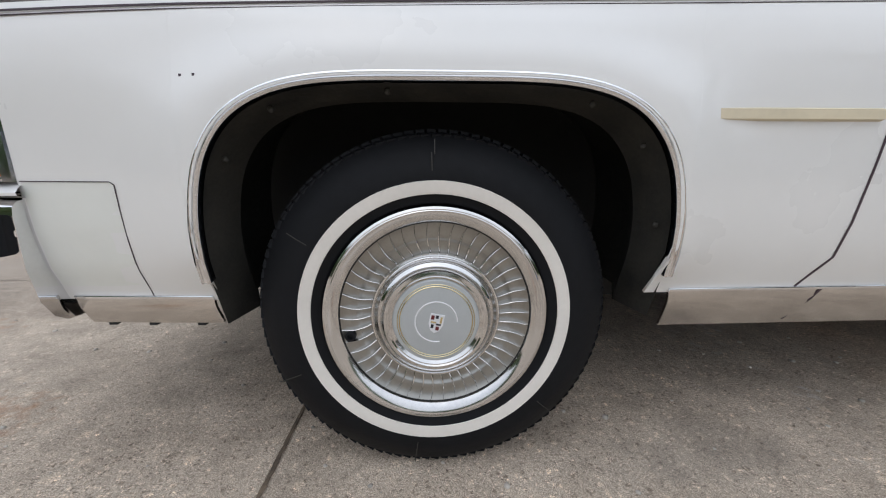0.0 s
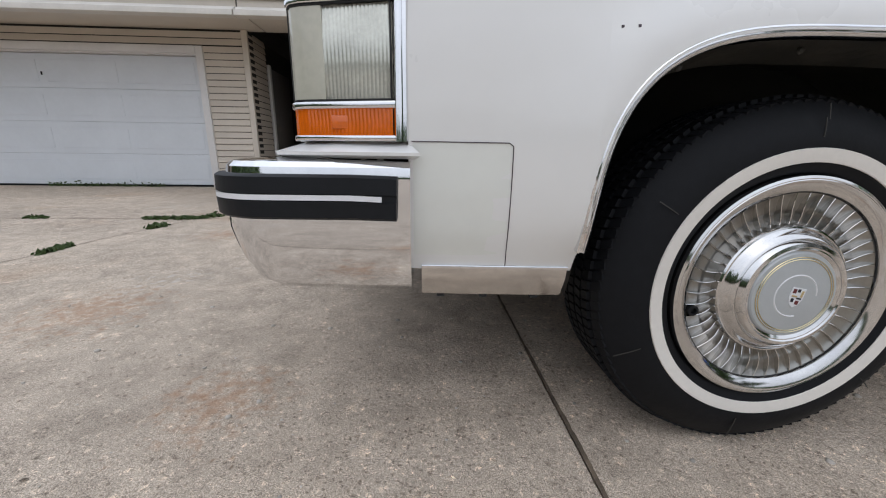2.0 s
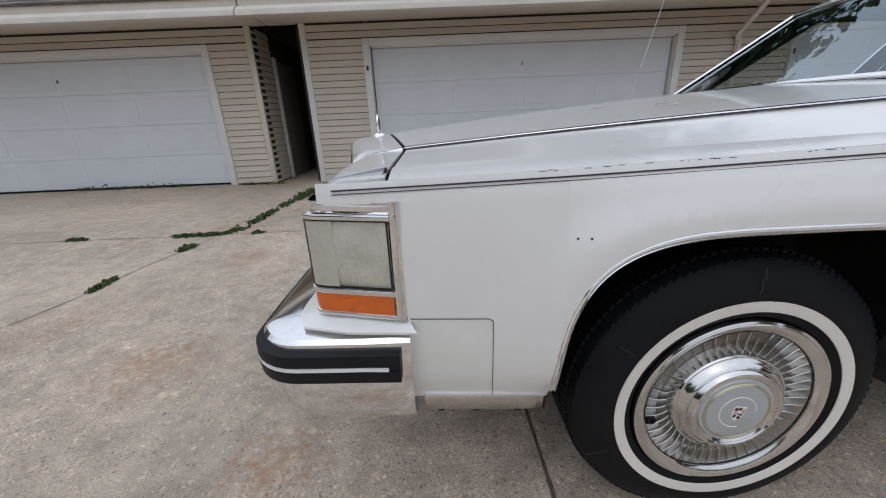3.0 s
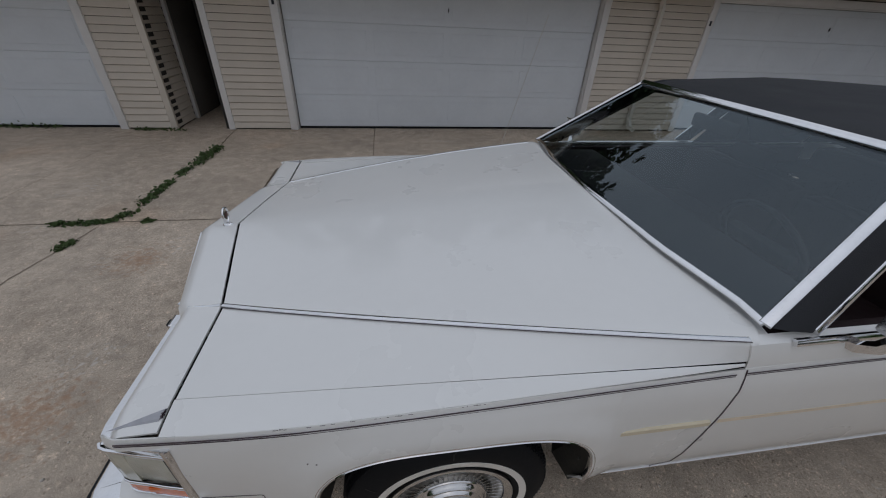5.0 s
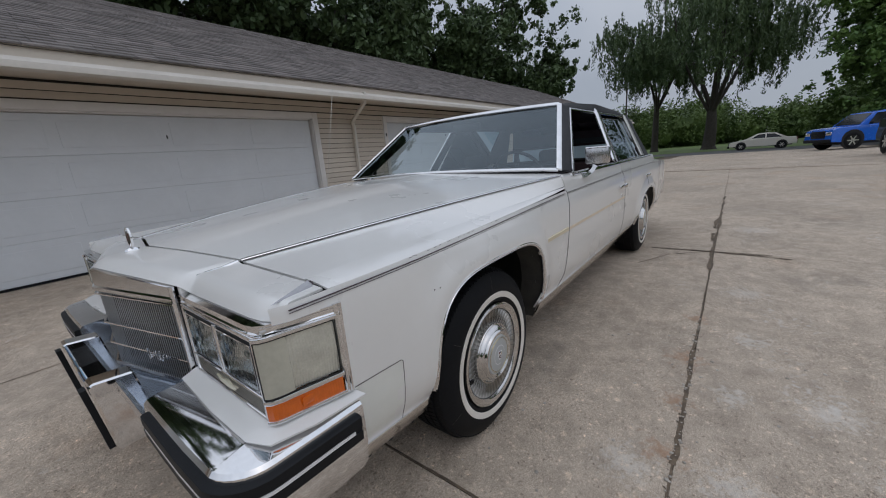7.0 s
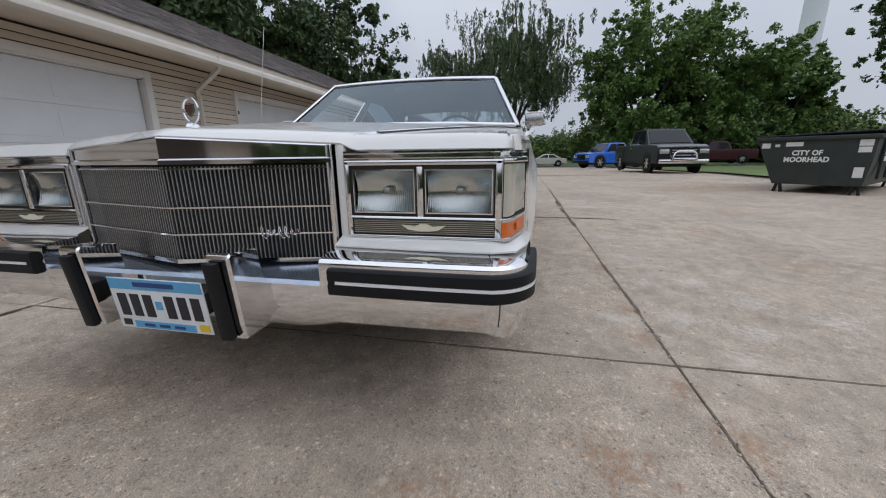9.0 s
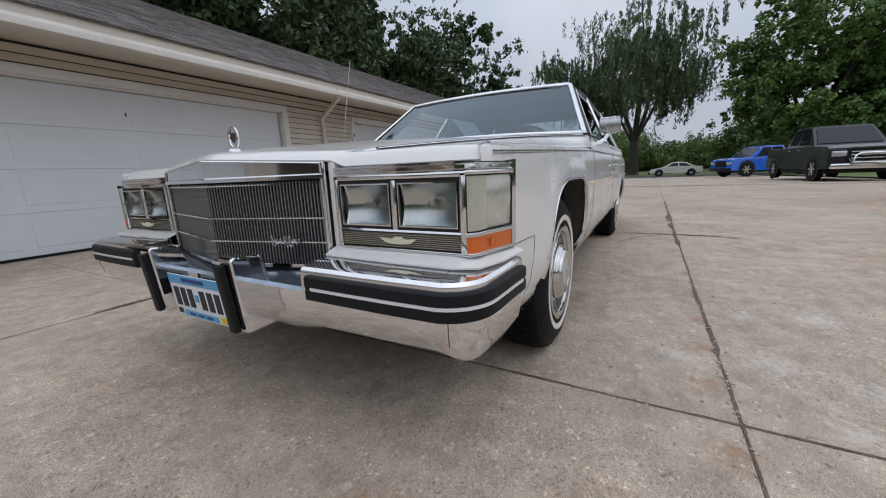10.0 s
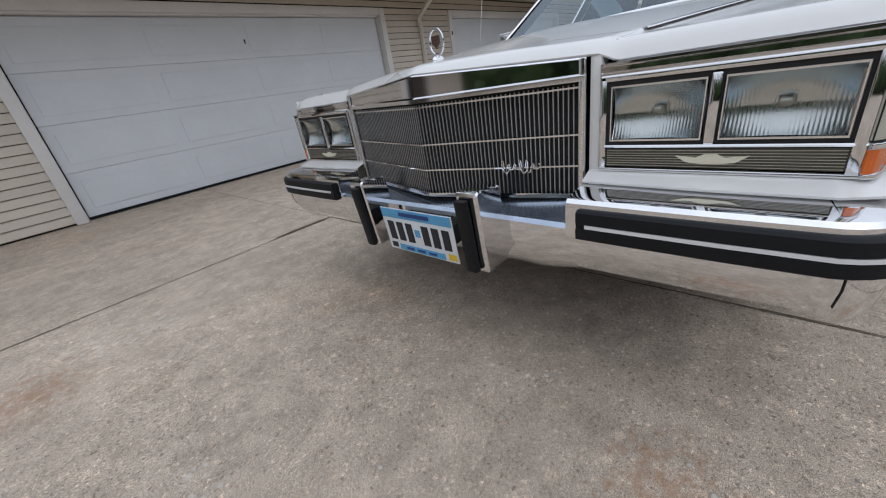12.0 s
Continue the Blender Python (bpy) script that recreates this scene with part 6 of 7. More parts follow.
        boxp("tail_light", (max(x for x, _ in prof) - 0.02, s * W * 0.45, max(z for _, z in prof) * 0.82), (0.06, 0.10, 0.24), M["red"], ob, 0.01)
        for dx in (0.98, 1.85):
            boxp("handle", (cabin[0][0] + dx, s * (W / 2 + 0.006), max(zs) * 0.88), (0.16, 0.02, 0.025), M["chrome"] if chrome_front else paint, ob, 0.005)
    boxp("front_bumper", (xf - 0.03, 0, zt * 0.42), (0.14, W * 0.94, 0.18), M["chrome"] if chrome_front else M["rubber"], ob, 0.04)
    boxp("lower_trim", (L / 2, 0, 0.32), (L * 0.86, W * 0.9, 0.12), M["black"], ob)
    if chrome_front:
        hoop = [(xf - 0.15, y, z) for y, z in ((-0.46, 0.50), (-0.44, 0.66), (-0.38, 0.82), (-0.28, 0.88), (0.28, 0.88), (0.38, 0.82), (0.44, 0.66), (0.46, 0.50))]
        v, f = sweep(hoop, [(0.034 * math.cos(a), 0.034 * math.sin(a)) for a in np.linspace(0, 2 * math.pi, 11)[:-1]], (-1, 0, 0))
        part("push_bar", mesh_of("push_bar", v, f, M["chrome"], 60), ob, "polished tubular push bar")
        boxp("skid_plate", (xf - 0.13, 0, 0.56), (0.04, 0.9, 0.12), M["chrome"], ob, 0.01)
    return ob


M["dark_glass2"] = mat("vehicle_glass", (0.010, 0.012, 0.015), 0.08, spec=0.38)
TRUCK = [(0.0, 0.42), (-0.02, 0.60), (0.03, 1.06), (0.25, 1.16), (1.30, 1.22), (3.55, 1.22), (5.55, 1.22), (5.60, 0.60), (5.50, 0.42), (4.9, 0.40), (0.8, 0.38)]
TCAB = [(1.25, 1.20), (1.95, 1.86), (2.4, 1.92), (3.3, 1.90), (3.62, 1.20)]
TWIN = [[(1.62, 1.26), (2.02, 1.80), (2.50, 1.82), (2.50, 1.26)], [(2.58, 1.26), (2.58, 1.82), (3.22, 1.80), (3.42, 1.26)]]
vehicle("pickup_truck", "black crew-cab pickup truck with a chrome push bar", "truck", M["dark_paint"], pose(15.2, -7.25, 0, 0, 0, 4), 5.6, 2.0, TRUCK, TCAB, TWIN, (0.98, 4.55), 0.40, True, True)
vehicle("pickup_truck", "bright blue crew-cab pickup truck on the concrete lot", "truck", M["blue"], pose(29.4, -5.35, land_z(30) + 0.03, 0, 0, -62), 5.4, 1.95, TRUCK, TCAB, TWIN, (0.98, 4.45), 0.45)
vehicle("pickup_truck", "dark red pickup truck far off on the grass", "truck", M["redpaint"], pose(37.0, -15.2, land_z(37) + 0.25, 0, 0, -92), 5.4, 1.95, TRUCK, TCAB, TWIN, (0.98, 4.45), 0.40)
SEDAN = [(0.0, 0.35), (-0.02, 0.50), (0.08, 0.72), (1.15, 0.90), (2.4, 0.95), (3.9, 0.95), (4.55, 0.92), (4.65, 0.55), (4.6, 0.36), (2.4, 0.28)]
SCAB = [(1.1, 0.90), (1.95, 1.36), (2.5, 1.42), (3.2, 1.36), (4.0, 0.95)]
SWIN = [[(1.55, 0.98), (2.02, 1.30), (2.50, 1.34), (2.50, 0.98)], [(2.57, 0.98), (2.57, 1.34), (3.12, 1.30), (3.60, 0.98)]]
vehicle("sedan", "champagne saloon parked on the street", "car", M["silver"], pose(44.0, -1.15, land_z(44) + 0.01, 0, 0, -88), 4.65, 1.8, SEDAN, SCAB, SWIN, (0.85, 3.65), 0.32, False)
SUV = [(0.0, 0.42), (-0.02, 0.60), (0.05, 1.02), (0.25, 1.10), (1.25, 1.18), (3.5, 1.2), (4.7, 1.2), (4.78, 0.60), (4.7, 0.42), (2.4, 0.36)]
UCAB = [(1.15, 1.16), (1.85, 1.70), (2.4, 1.76), (4.2, 1.74), (4.62, 1.18)]
UWIN = [[(1.6, 1.24), (1.98, 1.64), (2.6, 1.68), (2.6, 1.24)], [(2.68, 1.24), (2.68, 1.68), (3.5, 1.66), (3.5, 1.24)]]
vehicle("suv", "dark grey utility vehicle parked beside the garage row", "car", M["dark_paint"], pose(7.3, 1.62, 0, 0, 0, 0), 4.75, 1.9, SUV, UCAB, UWIN, (0.95, 3.75), 0.37)


# ---- dumpster ----
dump = empty("dumpster", "dark green steel dumpster with white stencilled lettering", "dumpster")
dump.matrix_basis = pose(7.25, -6.12, 0, 0, 0, 225) @ Matrix.Translation((-0.10, 0, 0)) @ Matrix.Diagonal((0.87, 1, 1, 1))
DD = 3.3
poly = [(-0.36, 1.06), (-0.34, 0.92), (0.02, 0.17), (1.50, 0.17), (1.56, 0.60), (1.58, 1.06)]
v, f = extrude(poly, 1, 0.0, DD)
part("hull", mesh_of("hull", v, f, M["dumpster"], 30), dump)
for nm, c, sz in (("rim", (0.61, -0.02, 1.06), (2.02, 0.07, 0.07)), ("rim", (0.61, DD + 0.02, 1.06), (2.02, 0.07, 0.07)), ("rim", (1.59, DD / 2, 1.06), (0.07, DD, 0.07)), ("rim", (-0.37, DD / 2, 1.06), (0.07, DD, 0.07))):
    boxp(nm, c, sz, M["dumpster"], dump, 0.01)
for k in range(2):
    boxp("lid", (0.58, DD * (0.26 + 0.48 * k), 1.115), (2.1, DD * 0.46, 0.04), M["rubber"], dump, 0.015, "black plastic lid", Matrix.Rotation(radians(-1.5 + k), 4, "Y"))
for x in (0.12, 1.40):
    for y in (0.12, DD - 0.2):
        for d in (-0.07, 0.07):
            v, f = sweep([(x + d * 0.4, y, 0.18), (x + d, y, 0.0)], rect(0.05, 0.06), (0, -1, 0))
            part("foot", mesh_of("foot", v, f, M["black"]), dump)
for y in (0.5, 1.2, 1.9, 2.6):
    boxp("side_rib", (1.60, y, 0.70), (0.05, 0.07, 0.82), M["dumpster"], dump, 0.008)
for x, z, w, h in ((-0.21, 0.93, 0.16, 0.10), (0.0, 0.93, 0.09, 0.05), (0.30, 0.95, 0.30, 0.08), (1.42, 0.95, 0.20, 0.11), (1.42, 0.83, 0.19, 0.10), (1.40, 0.42, 0.15, 0.19)):
    boxp("sticker", (x, -0.004, z), (w, 0.004, h), M["paper"], dump)
for z, w in ((0.78, 0.34), (0.66, 0.5)):
    boxp("lettering_bar", (1.588, 0.8, z), (0.004, w, 0.09), M["paper"], dump)


def lettering(text, size, x, z, parent):
    cu = bpy.data.curves.new("lettering", "FONT")
    cu.body, cu.size, cu.align_x, cu.extrude, cu.space_character = text, size, "CENTER", 0.002, 1.06
    cu.offset = 0.006
    cu.materials.append(M["paper"])
    ob = new("lettering", cu)
    ob.parent = parent
    ob.matrix_basis = pose(x, -0.003, z, 90, 0, 0)
    return tagged(ob, "white stencilled " + text.lower())


lettering("CITY OF", 0.13, 0.54, 0.74, dump)
lettering("MOORHEAD", 0.13, 0.54, 0.61, dump)


# ---- trees ----
def limb(v, f, p0, p1, r0, r1, bend, rng, n=6, k=7):
    """A tapered, slightly crooked limb."""
    p0, p1 = Vector(p0), Vector(p1)
    mid = p0.lerp(p1, 0.5) + Vector((rng.uniform(-1, 1), rng.uniform(-1, 1), rng.uniform(-0.3, 0.6))) * bend
    o = len(v)
    for i in range(n + 1):
        q = i / n
        c = p0.lerp(mid, q).lerp(mid.lerp(p1, q), q)
        r = lerp(r0, r1, q)
        for j in range(k):
            a = 2 * math.pi * j / k
            v.append((c.x + r * math.cos(a), c.y + r * math.sin(a), c.z + (r * 0.3 * math.cos(a))))
    for i in range(n):
        for j in range(k):
            f.append((o + i * k + j, o + i * k + (j + 1) % k, o + (i + 1) * k + (j + 1) % k, o + (i + 1) * k + j))


def leaves_mesh(name, centres, size, material, rng, droop=0.0):
    """One small folded blade at each centre."""
    n = len(centres)
    c = np.array(centres)
    a = rng.normal(size=(n, 3))
    a[:, 2] -= droop * 2.5
    a /= np.linalg.norm(a, axis=1)[:, None]
    b = rng.normal(size=(n, 3))
    b -= a * (a * b).sum(1)[:, None]
    b /= np.linalg.norm(b, axis=1)[:, None]
    s = size * rng.uniform(0.6, 1.3, (n, 1))
    wide = 0.28 if droop else 0.55
    q = np.stack([c - a * s, c + b * s * wide, c + a * s, c - b * s * wide], 1).reshape(-1, 3)
    me = bpy.data.meshes.new(name)
    me.from_pydata(q.tolist(), [], np.arange(4 * n).reshape(-1, 4).tolist())
    me.materials.append(material)
    return me


def tree(x, y, h, spread, seed, label, leaf="leaf", count=9000, trunk=0.35, fork=0.22, willow=False, size=0.17, low=0.25, skirt=0):
    rng = random.Random(seed)
    nr = np.random.default_rng(seed)
    ob = empty("tree", label, "tree", x, y, land_z(x))
    v, f = [], []
    zf = h * fork
    limb(v, f, (0, 0, -0.15), (0.02, 0, 0.5), trunk * 1.75, trunk * 1.22, 0.03, rng)
    limb(v, f, (0.02, 0, 0.45), (0.1, 0, zf), trunk * 1.25, trunk * 0.85, 0.15, rng)
    tips = []
    nl = 7
    for i in range(nl):
        a = 2 * math.pi * (i + rng.random() * 0.7) / nl
        rr = spread * rng.uniform(0.35, 0.75)
        top = Vector((rr * math.cos(a), rr * math.sin(a), h * rng.uniform(0.55, 0.9)))
        if i == 0:
            top = Vector((0.2, 0.1, h * 0.93))
        limb(v, f, (0.1, 0, zf * rng.uniform(0.85, 1.0)), top, trunk * rng.uniform(0.38, 0.6), trunk * 0.12, h * 0.07, rng)
        tips.append((top, 1.0))
        for _ in range(5):
            q = rng.uniform(0.4, 0.95)
            p = Vector((0.1, 0, zf)).lerp(top, q)
            a2 = a + rng.uniform(-1.3, 1.3)
            d = Vector((math.cos(a2), math.sin(a2), rng.uniform(-0.15, 0.5))) * spread * rng.uniform(0.25, 0.55)
            e = p + d
            e.z = max(h * low, min(h, e.z))
            limb(v, f, p, e, trunk * 0.16, trunk * 0.04, 0.3, rng, 4, 5)
            tips.append((e, 0.85))
            tips.append((p.lerp(e, 0.6), 0.6))
    for i in range(skirt):
        a = 2 * math.pi * (i + rng.random()) / skirt
        rr = spread * rng.uniform(0.45, 1.0)
        e = Vector((rr * math.cos(a), rr * math.sin(a), h * rng.uniform(low + 0.03, 0.42)))
        p = Vector((0.1, 0, zf * rng.uniform(0.9, 1.3)))
        limb(v, f, p, e, trunk * 0.2, trunk * 0.04, 0.5, rng, 5, 5)
        tips += [(e, 0.85), (p.lerp(e, 0.65), 0.75)]
    part("trunk", mesh_of("trunk", v, f, M["bark"], 60, False), ob)
    pts = []
    per = count // len(tips)
    for p, k in tips:
        rad = spread * 0.24 * k * rng.uniform(0.55, 1.3)
        twigs = nr.normal(size=(14, 3)) * rad * (0.8, 0.8, 0.55)
        for tw in twigs:
            m = max(1, per // 14)
            g = nr.normal(size=(m, 3)) * rad * 0.14
            if willow:
                g[:, 2] = -np.abs(nr.uniform(0, 1, m)) * rad * nr.uniform(0.4, 1.5)
                g[:, :2] *= 0.45
            pts.append(np.array(p) + tw + g)
    pts = np.concatenate(pts)
    pts = pts[pts[:, 2] > h * low * 0.7]
    cr = part("crown", leaves_mesh("crown", pts, size, M[leaf], nr, 0.8 if willow else 0.0), ob)
    return tagged(ob, kind="")


tree(57, 7.0, 22.0, 8.0, 11, "tall dark willow-like tree on the lawn", "leaf_dark", 34000, 0.36, 0.26, True, 0.22, 0.36)
tree(54, 0.9, 22.5, 10.5, 12, "tall forked willow-like tree on the lawn", "leaf_dark", 46000, 0.55, 0.20, True, 0.22, 0.36)
tree(42, -12.5, 16.5, 6.4, 13, "broad green maple behind the parked trucks", "leaf", 62000, 0.5, 0.13, False, 0.18, 0.09, 12)
tree(44, -19.6, 15.5, 5.6, 14, "broad green maple behind the parked trucks", "leaf", 62000, 0.45, 0.13, False, 0.18, 0.08, 12)
tree(50, -30.2, 12.4, 4.3, 15, "smaller green tree near the water tower", "leaf", 24000, 0.3, 0.16, False, 0.24, 0.09, 10)
tree(27, -25.6, 13.5, 4.2, 16, "dark green tree beyond the dumpster", "leaf_dark", 18000, 0.4, 0.12, False, 0.17, 0.10)
for k, (tx, ty, th) in enumerate(((-6, 22, 18), (1.5, 21, 19), (8.5, 21, 18), (16, 20, 17.5), (24.5, 20, 16.5), (32, 20, 16.5), (39, 18, 14))):
    tree(tx, ty, th, 6.2, 30 + k, "dark leafy tree behind the garages", "leaf_dark", 34000, 0.5, 0.2, False, 0.21, 0.2)
# far shrubs and woods, too many to count
nr = np.random.default_rng(77)
bm = bmesh.new()
bmesh.ops.create_icosphere(bm, subdivisions=2, radius=1.0)
ball_v = np.array([tuple(p.co) for p in bm.verts])
ball_f = np.array([[p.index for p in q.verts] for q in bm.faces])
bm.free()


def clump_mesh(name, clumps, leaf, material, rng2, per):
    """Uneven leafy clumps of (x, y, height, width): a lumpy heart with loose leaves all over it."""
    hearts, hf, cl = [], [], []
    for x, y, h, w in clumps:
        lump = ball_v * (1 + 0.22 * np.sin(ball_v @ rng2.normal(size=(3, 1)) * 4 + rng2.uniform(0, 6)))
        hf.append(ball_f + sum(len(q) for q in hearts))
        hearts.append(lump * (w * 0.33, w * 0.33, h * 0.32) + (x, y, h * 0.36 - 0.5))
        d = rng2.normal(size=(per, 3))
        d /= np.linalg.norm(d, axis=1)[:, None]
        d *= (0.78 + 0.22 * np.sin(d @ rng2.normal(size=(3, 1)) * 5)) * rng2.uniform(0.7, 1.12, (per, 1))
        c = d * (w * 0.55, w * 0.55, h * 0.52) + (x, y, h * 0.46 - 0.5)
        cl.append(c[c[:, 2] > -0.5])
    me = leaves_mesh(name, np.concatenate(cl), leaf, material, rng2)
    heart = bpy.data.meshes.new(name + "_heart")
    heart.from_pydata(np.concatenate(hearts).tolist(), [], np.concatenate(hf).tolist())
    bm2 = bmesh.new()
    bm2.from_mesh(me)
    bm2.from_mesh(heart)
    bm2.to_mesh(me)
    bm2.free()
    bpy.data.meshes.remove(heart)
    return me


clumps = []
for k in range(64):
    ang = nr.uniform(-0.62, 0.30)
    d = nr.uniform(78, 95)
    hh = nr.uniform(5.0, 9.5) if ang > 0.0 else nr.uniform(3.0, 8.0) if ang > -0.13 else nr.uniform(2.5, 4.5)
    clumps.append((d * math.cos(ang), d * math.sin(ang), hh, hh * nr.uniform(0.8, 1.5)))
for k in range(34):
    ang = nr.uniform(-0.66, -0.16)
    d = nr.uniform(62, 76)
    hh = nr.uniform(4.0, 7.5)
    clumps.append((d * math.cos(ang), d * math.sin(ang), hh, hh * nr.uniform(1.0, 1.5)))
tagged(new("shrubs", clump_mesh("shrubs", clumps, 0.24, M["leaf_light"], nr, 3000)), "light green shrubs along the far lawn", "shrubs", kind="stuff")
# unseen belt of trees ahead of the car, added to darken its chrome reflections
belt = []
for k in range(46):
    ang = math.pi + nr.uniform(-0.75, 0.75)
    d = nr.uniform(30, 42)
    hh = nr.uniform(7, 12)
    belt.append((d * math.cos(ang), d * math.sin(ang), hh, hh * nr.uniform(0.7, 1.1)))
tagged(new("woods", clump_mesh("woods", belt, 0.4, M["leaf_dark"], nr, 500)), "unseen dark close-set trees, added for the chrome to reflect", "woods", kind="stuff")
cl = []
for k in range(300):
    ang = nr.uniform(0.45, 2 * math.pi - 0.80)
    d = nr.uniform(48, 62)
    if abs(ang - math.pi / 2) < 0.9:
        d += 10
    hh = nr.uniform(7, 13) if abs(ang - math.pi) < 0.8 else nr.uniform(3, 5.5)
    g = nr.normal(size=(260, 3)) * (2.4, 2.4, hh * 0.3) + (d * math.cos(ang), d * math.sin(ang), hh * 0.5)
    cl.append(g[g[:, 2] > 0])
tagged(new("far_woods", leaves_mesh("far_woods", np.concatenate(cl), 0.36, M["leaf_dark"], nr)), "dark belt of far trees around the lot", "woods", kind="stuff")

# ---- water tower, utility pole and wires ----
tower = empty("water_tower", "tall pale water tower behind the trees", "water tower", 109, -65, 0)
prof = [(4.8, 0), (3.9, 6), (3.3, 14), (3.2, 36), (3.6, 38.5), (5.6, 41), (9.0, 45), (10.5, 49), (9.0, 54), (4.0, 57), (0, 58)]
v, f = lathe([(r * 0.68, z) for r, z in prof], 40)
part("shell", mesh_of("shell", [(x, z, y) for x, y, z in v], f, M["tower"], 40), tower)


def pole(x, y, h):
    p = empty("utility_pole", "dark wooden utility pole with a crossarm", "pole", x, y, 0, group="utility poles")
    v, f = sweep([(0, 0, 0), (0, 0, h)], [(0.13 * math.cos(a), 0.13 * math.sin(a)) for a in np.linspace(0, 2 * math.pi, 9)[:-1]], (1, 0, 0))
    part("post", mesh_of("post", v, f, M["bark"]), p)
    boxp("crossarm", (0, 0, h - 0.5), (0.1, 2.2, 0.12), M["bark"], p)


pole(75, 14.5, 13.5)
pole(60, -33.0, 14.5)
for z in (13.0, 11.6):
    cat = [(lerp(75, 60, q), lerp(14.5, -33, q), z + 1.0 * q - 3.2 * q * (1 - q)) for q in np.linspace(0, 1, 24)]
    v, f = sweep(cat, [(-0.02, -0.02), (0.02, -0.02), (0.02, 0.02), (-0.02, 0.02)], (0, 0, 1))
    tagged(new("power_line", mesh_of("power_line", v, f, M["black"])), "thin black overhead power line", "cable", group="power lines")

# ---- cracks, weeds, grit ----
rng = random.Random(4)


levels = iter(range(1, 60))


def crack(pts, w, label, jit=0.012):
    """A dirt-filled line that wanders a little and swells and thins along its way."""
    left, right, run, seed, zc = [], [], 0.0, rng.uniform(0, 90), 0.0012 + 0.0004 * next(levels)
    for (xa, ya), (xb, yb) in zip(pts, pts[1:]):
        d = math.hypot(xb - xa, yb - ya)
        n = max(2, int(d / 0.012))
        nx, ny = -(yb - ya) / d, (xb - xa) / d
        for k in range(n + 1):
            run += d / n
            x, y = lerp(xa, xb, k / n), lerp(ya, yb, k / n)
            off = jit * (noise.noise((run * 2.2, seed, 0)) + 0.45 * noise.noise((run * 11, seed, 5)))
            wide = w * max(0.12, 0.75 + 0.9 * noise.noise((run * 3.1, seed, 9)) + 0.5 * noise.noise((run * 17, seed, 13)) + 0.4 * noise.noise((run * 45, seed, 21)))
            thin = w * max(0.12, 0.75 + 0.9 * noise.noise((run * 3.3, seed, 31)) + 0.5 * noise.noise((run * 19, seed, 37)) + 0.4 * noise.noise((run * 48, seed, 43)))
            left.append((x + nx * (off + wide), y + ny * (off + wide), zc))
            right.append((x + nx * (off - thin), y + ny * (off - thin), zc))
    v, f = grid([list(p) for p in zip(left, right)])
    tagged(new("crack", mesh_of("crack", v, f, M["joint"])), label, "crack", kind="structure")


crack([(-2.55, 4.9), (-2.47, 3.85), (-2.55, 2.87), (-2.56, 1.97), (-2.66, 1.80)], 0.010, "dark crack running from the garage corner")
crack([(-3.6, -1.558), (-0.345, -1.56), (3.0, -1.555)], 0.0062, "dirt-filled joint between slabs", 0.0055)
crack([(0.15, -1.555), (0.7, -1.548), (1.05, -1.552)], 0.0125, "broken joint edge filled with dirt", 0.012)
crack([(-0.345, -2.9), (-0.345, 1.8)], 0.0050, "dirt-filled joint between slabs", 0.0035)
crack([(-7.0, 1.81), (-3.1, 1.795), (-0.345, 1.81), (0.6, 1.81)], 0.006, "dirt-filled joint between slabs", 0.003)
crack([(-2.70, 1.70), (-2.75, 1.40), (-2.83, 1.0), (-2.86, 0.72), (-2.85, 0.55), (-2.95, 0.2)], 0.0045, "thin wandering crack")
crack([(3.24, -1.55), (3.0, -1.2), (2.6, -1.0)], 0.008, "fine dark crack in the concrete")
crack([(3.225, -1.02), (3.235, -1.3), (3.225, -1.56)], 0.013, "rough dark joint between slabs", 0.010)
crack([(3.225, -1.56), (3.20, -1.8), (3.14, -2.12)], 0.020, "rough dark joint between slabs", 0.012)
crack([(2.6, -1.555), (3.4, -1.545)], 0.018, "rough dark joint between slabs", 0.012)
crack([(3.7, -1.54), (4.1, -1.535)], 0.022, "rough dark joint between slabs", 0.016)
crack([(4.4, -1.535), (5.1, -1.53)], 0.024, "rough dark joint between slabs", 0.016)
crack([(-0.8, 1.815), (-0.35, 1.81)], 0.018, "rough dark joint between slabs", 0.01)

def weeds(line, n, h, spread, label):
    nr2 = np.random.default_rng(len(line) * 31 + n)
    c = []
    for _ in range(n):
        k = nr2.integers(0, len(line) - 1)
        q = nr2.uniform()
        a, b = np.array(line[k]), np.array(line[k + 1])
        p = a + (b - a) * q
        c.append((p[0] + nr2.normal() * spread, p[1] + nr2.normal() * spread, abs(nr2.normal()) * h * 0.5 + 0.004))
    tagged(new("weeds", leaves_mesh("weeds", np.array(c), 0.022, M["weed"], nr2)), label, "weeds", kind="stuff")


weeds([(-2.47, 3.95), (-2.50, 3.3)], 420, 0.05, 0.04, "bright green weeds growing in the crack")
weeds([(-2.53, 3.15), (-2.54, 2.92)], 130, 0.025, 0.026, "green weeds growing in the crack")
weeds([(-2.55, 2.75), (-2.56, 2.15)], 330, 0.02, 0.028, "low green weeds and dirt in the crack")
weeds([(-2.57, 1.98), (-2.64, 1.81), (-2.86, 1.785)], 260, 0.02, 0.026, "low green weeds and dirt in the joint")
weeds([(-2.88, 1.78), (-3.10, 1.78)], 130, 0.015, 0.020, "low weeds in the joint")
weeds([(-2.38, 1.80), (-2.30, 1.80)], 70, 0.012, 0.016, "small weeds in the joint")
weeds([(-2.73, 1.46), (-2.77, 1.34)], 120, 0.02, 0.022, "small green weeds in the crack")
weeds([(-2.86, 0.80), (-2.85, 0.58)], 120, 0.012, 0.014, "dark dry weeds in the crack")
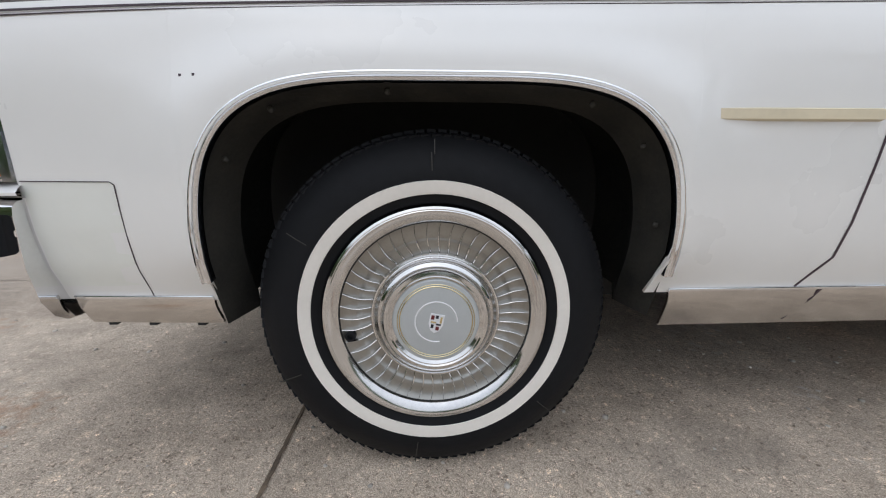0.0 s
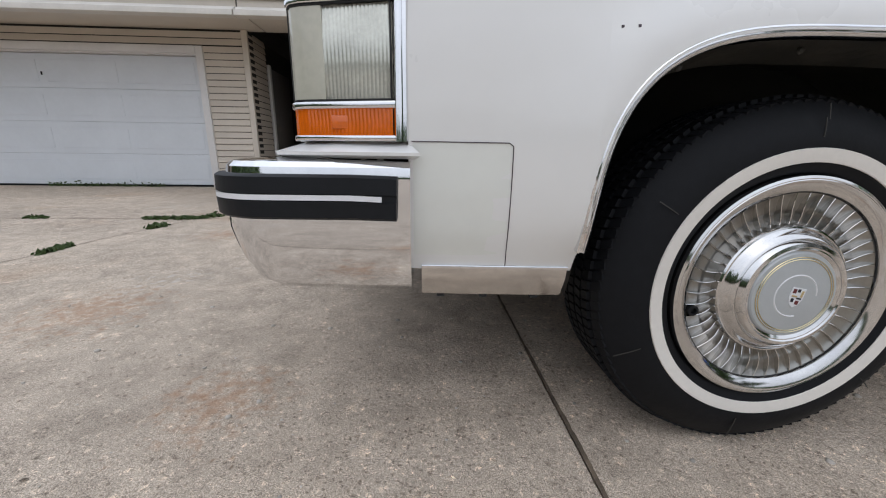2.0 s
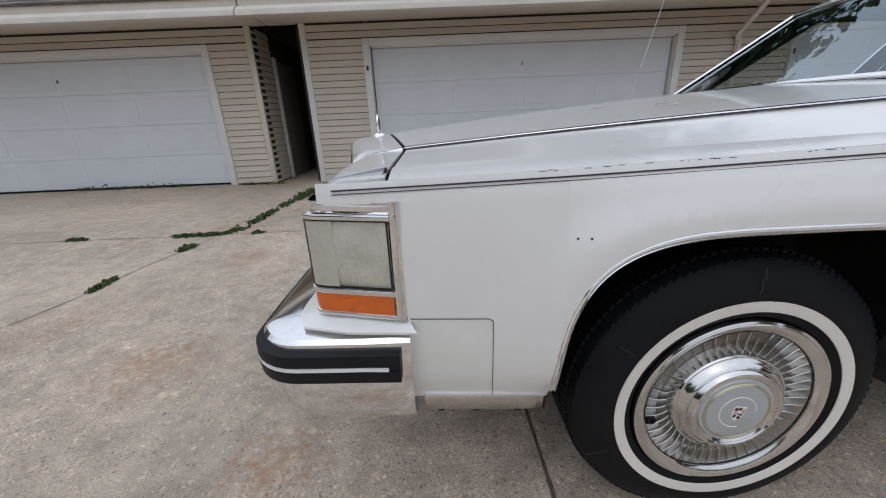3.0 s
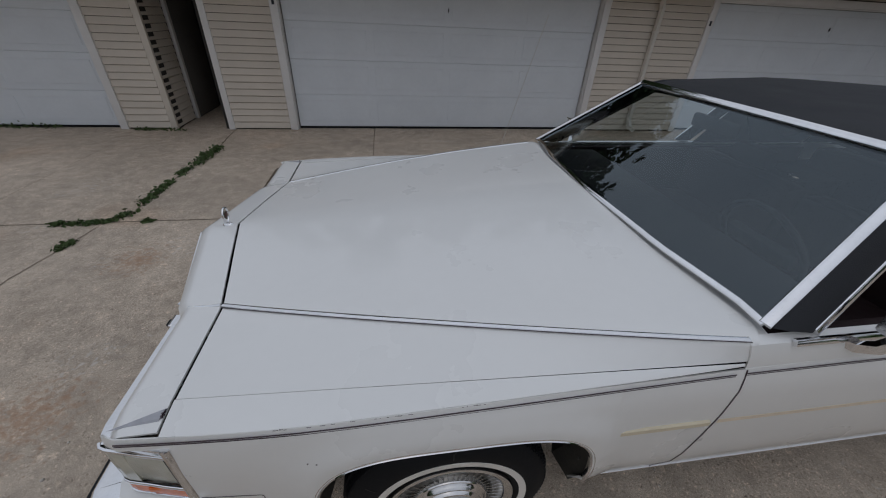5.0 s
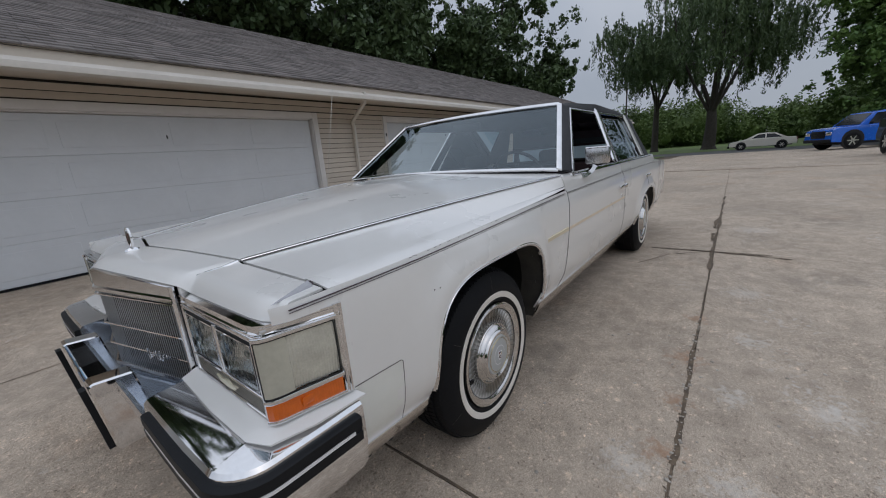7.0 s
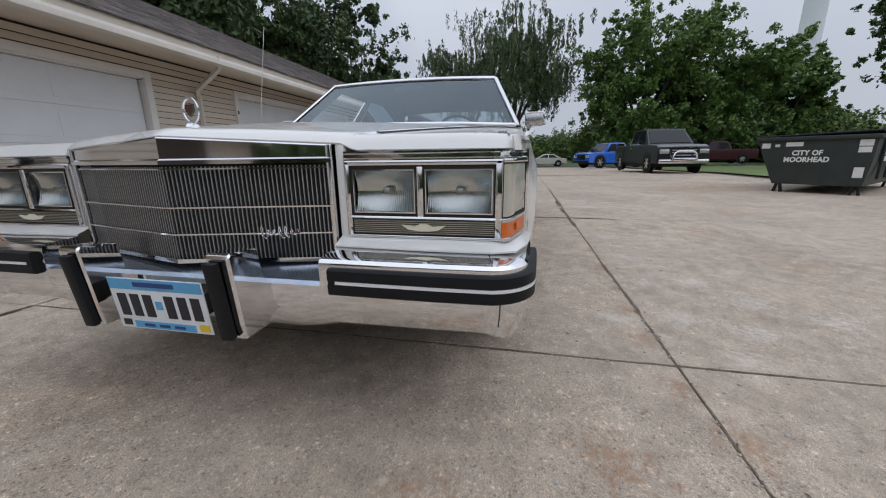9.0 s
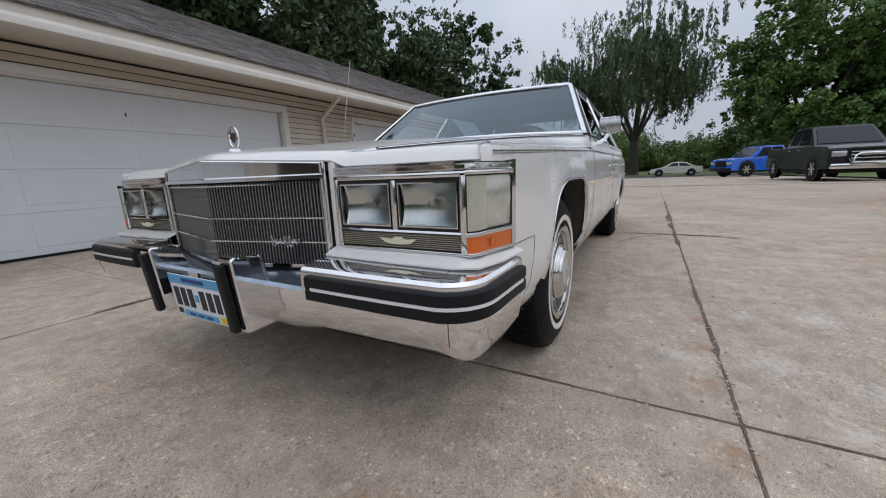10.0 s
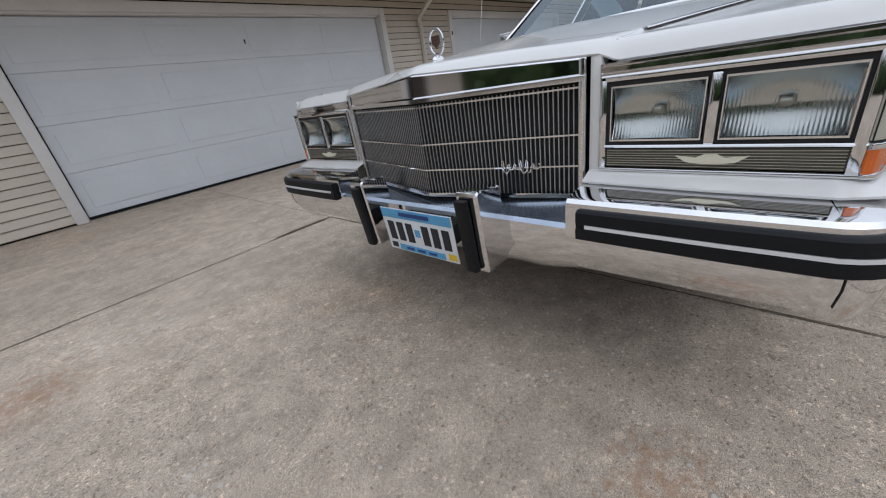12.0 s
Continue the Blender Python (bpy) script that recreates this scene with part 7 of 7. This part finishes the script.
weeds([(-4.15, 1.81), (-3.95, 1.81)], 70, 0.012, 0.016, "small weeds in the joint")
weeds([(-3.25, 4.85), (-4.0, 4.88)], 160, 0.03, 0.03, "dry weeds at the foot of the wall")
weeds([(-6.9, 4.98), (-5.0, 4.98)], 300, 0.06, 0.03, "small weeds along the garage door")
crack([(3.0, -1.555), (4.6, -1.56), (7.4, -1.565)], 0.016, "dirt-filled joint between slabs", 0.003)
crack([(3.225, -1.1), (3.225, -1.56), (3.225, -2.0)], 0.012, "dirt-filled joint between slabs", 0.003)
peb = []
for k in range(3):
    bm = bmesh.new()
    bmesh.ops.create_icosphere(bm, subdivisions=1, radius=0.5)
    for vv in bm.verts:
        vv.co *= rng.uniform(0.7, 1.2)
        vv.co.z *= 0.55
    peb.append(finish("pebble", bm, M["pebble"], 80))
grit = empty("grit", "loose pale grit scattered on the concrete", "gravel", kind="structure")
for k in range(290):
    x, y, d = rng.uniform(-2.2, 1.4), rng.uniform(-2.3, 0.0), 0.004 + 0.016 * rng.random() ** 2
    part("pebble", peb[k % 3], grit, at=pose(x, y, 0.001, 0, 0, rng.uniform(0, 360)) @ Matrix.Diagonal((d, d, d, 1)))
for k in range(150):
    x, d = rng.uniform(-1.0, 1.5), 0.004 + 0.012 * rng.random() ** 2
    part("pebble", peb[k % 3], grit, at=pose(x, -1.556 + rng.gauss(0, 0.011), 0.002, 0, 0, rng.uniform(0, 360)) @ Matrix.Diagonal((d * 1.3, d, d, 1)))
# dark scraps of bark and dry leaf
deb = empty("leaf_litter", "dark scraps of bark and leaf on the concrete", "litter", kind="structure")
scrap = mesh_of("scrap", [(-0.5, 0, 0), (0, 0.22, 0.06), (0.5, 0.02, 0.02), (0.05, -0.2, 0.12)], [(0, 1, 2), (0, 2, 3), (0, 3, 1), (1, 3, 2)], M["joint"], 20)
for k in range(70):
    x, y, d = rng.uniform(-2.6, 3.0), rng.uniform(-2.4, 1.6), rng.uniform(0.006, 0.022)
    part("scrap", scrap, deb, at=pose(x, y, 0.002, 0, 0, rng.uniform(0, 360)) @ Matrix.Diagonal((d, d, d, 1)))

for k in range(90):
    x, d = rng.uniform(-1.2, 5.5), rng.uniform(0.008, 0.022)
    part("scrap", scrap, deb, at=pose(x, -1.56 + rng.gauss(0, 0.008), 0.002, 0, 0, rng.uniform(-50, 50)) @ Matrix.Diagonal((d, d, d * 0.8, 1)))
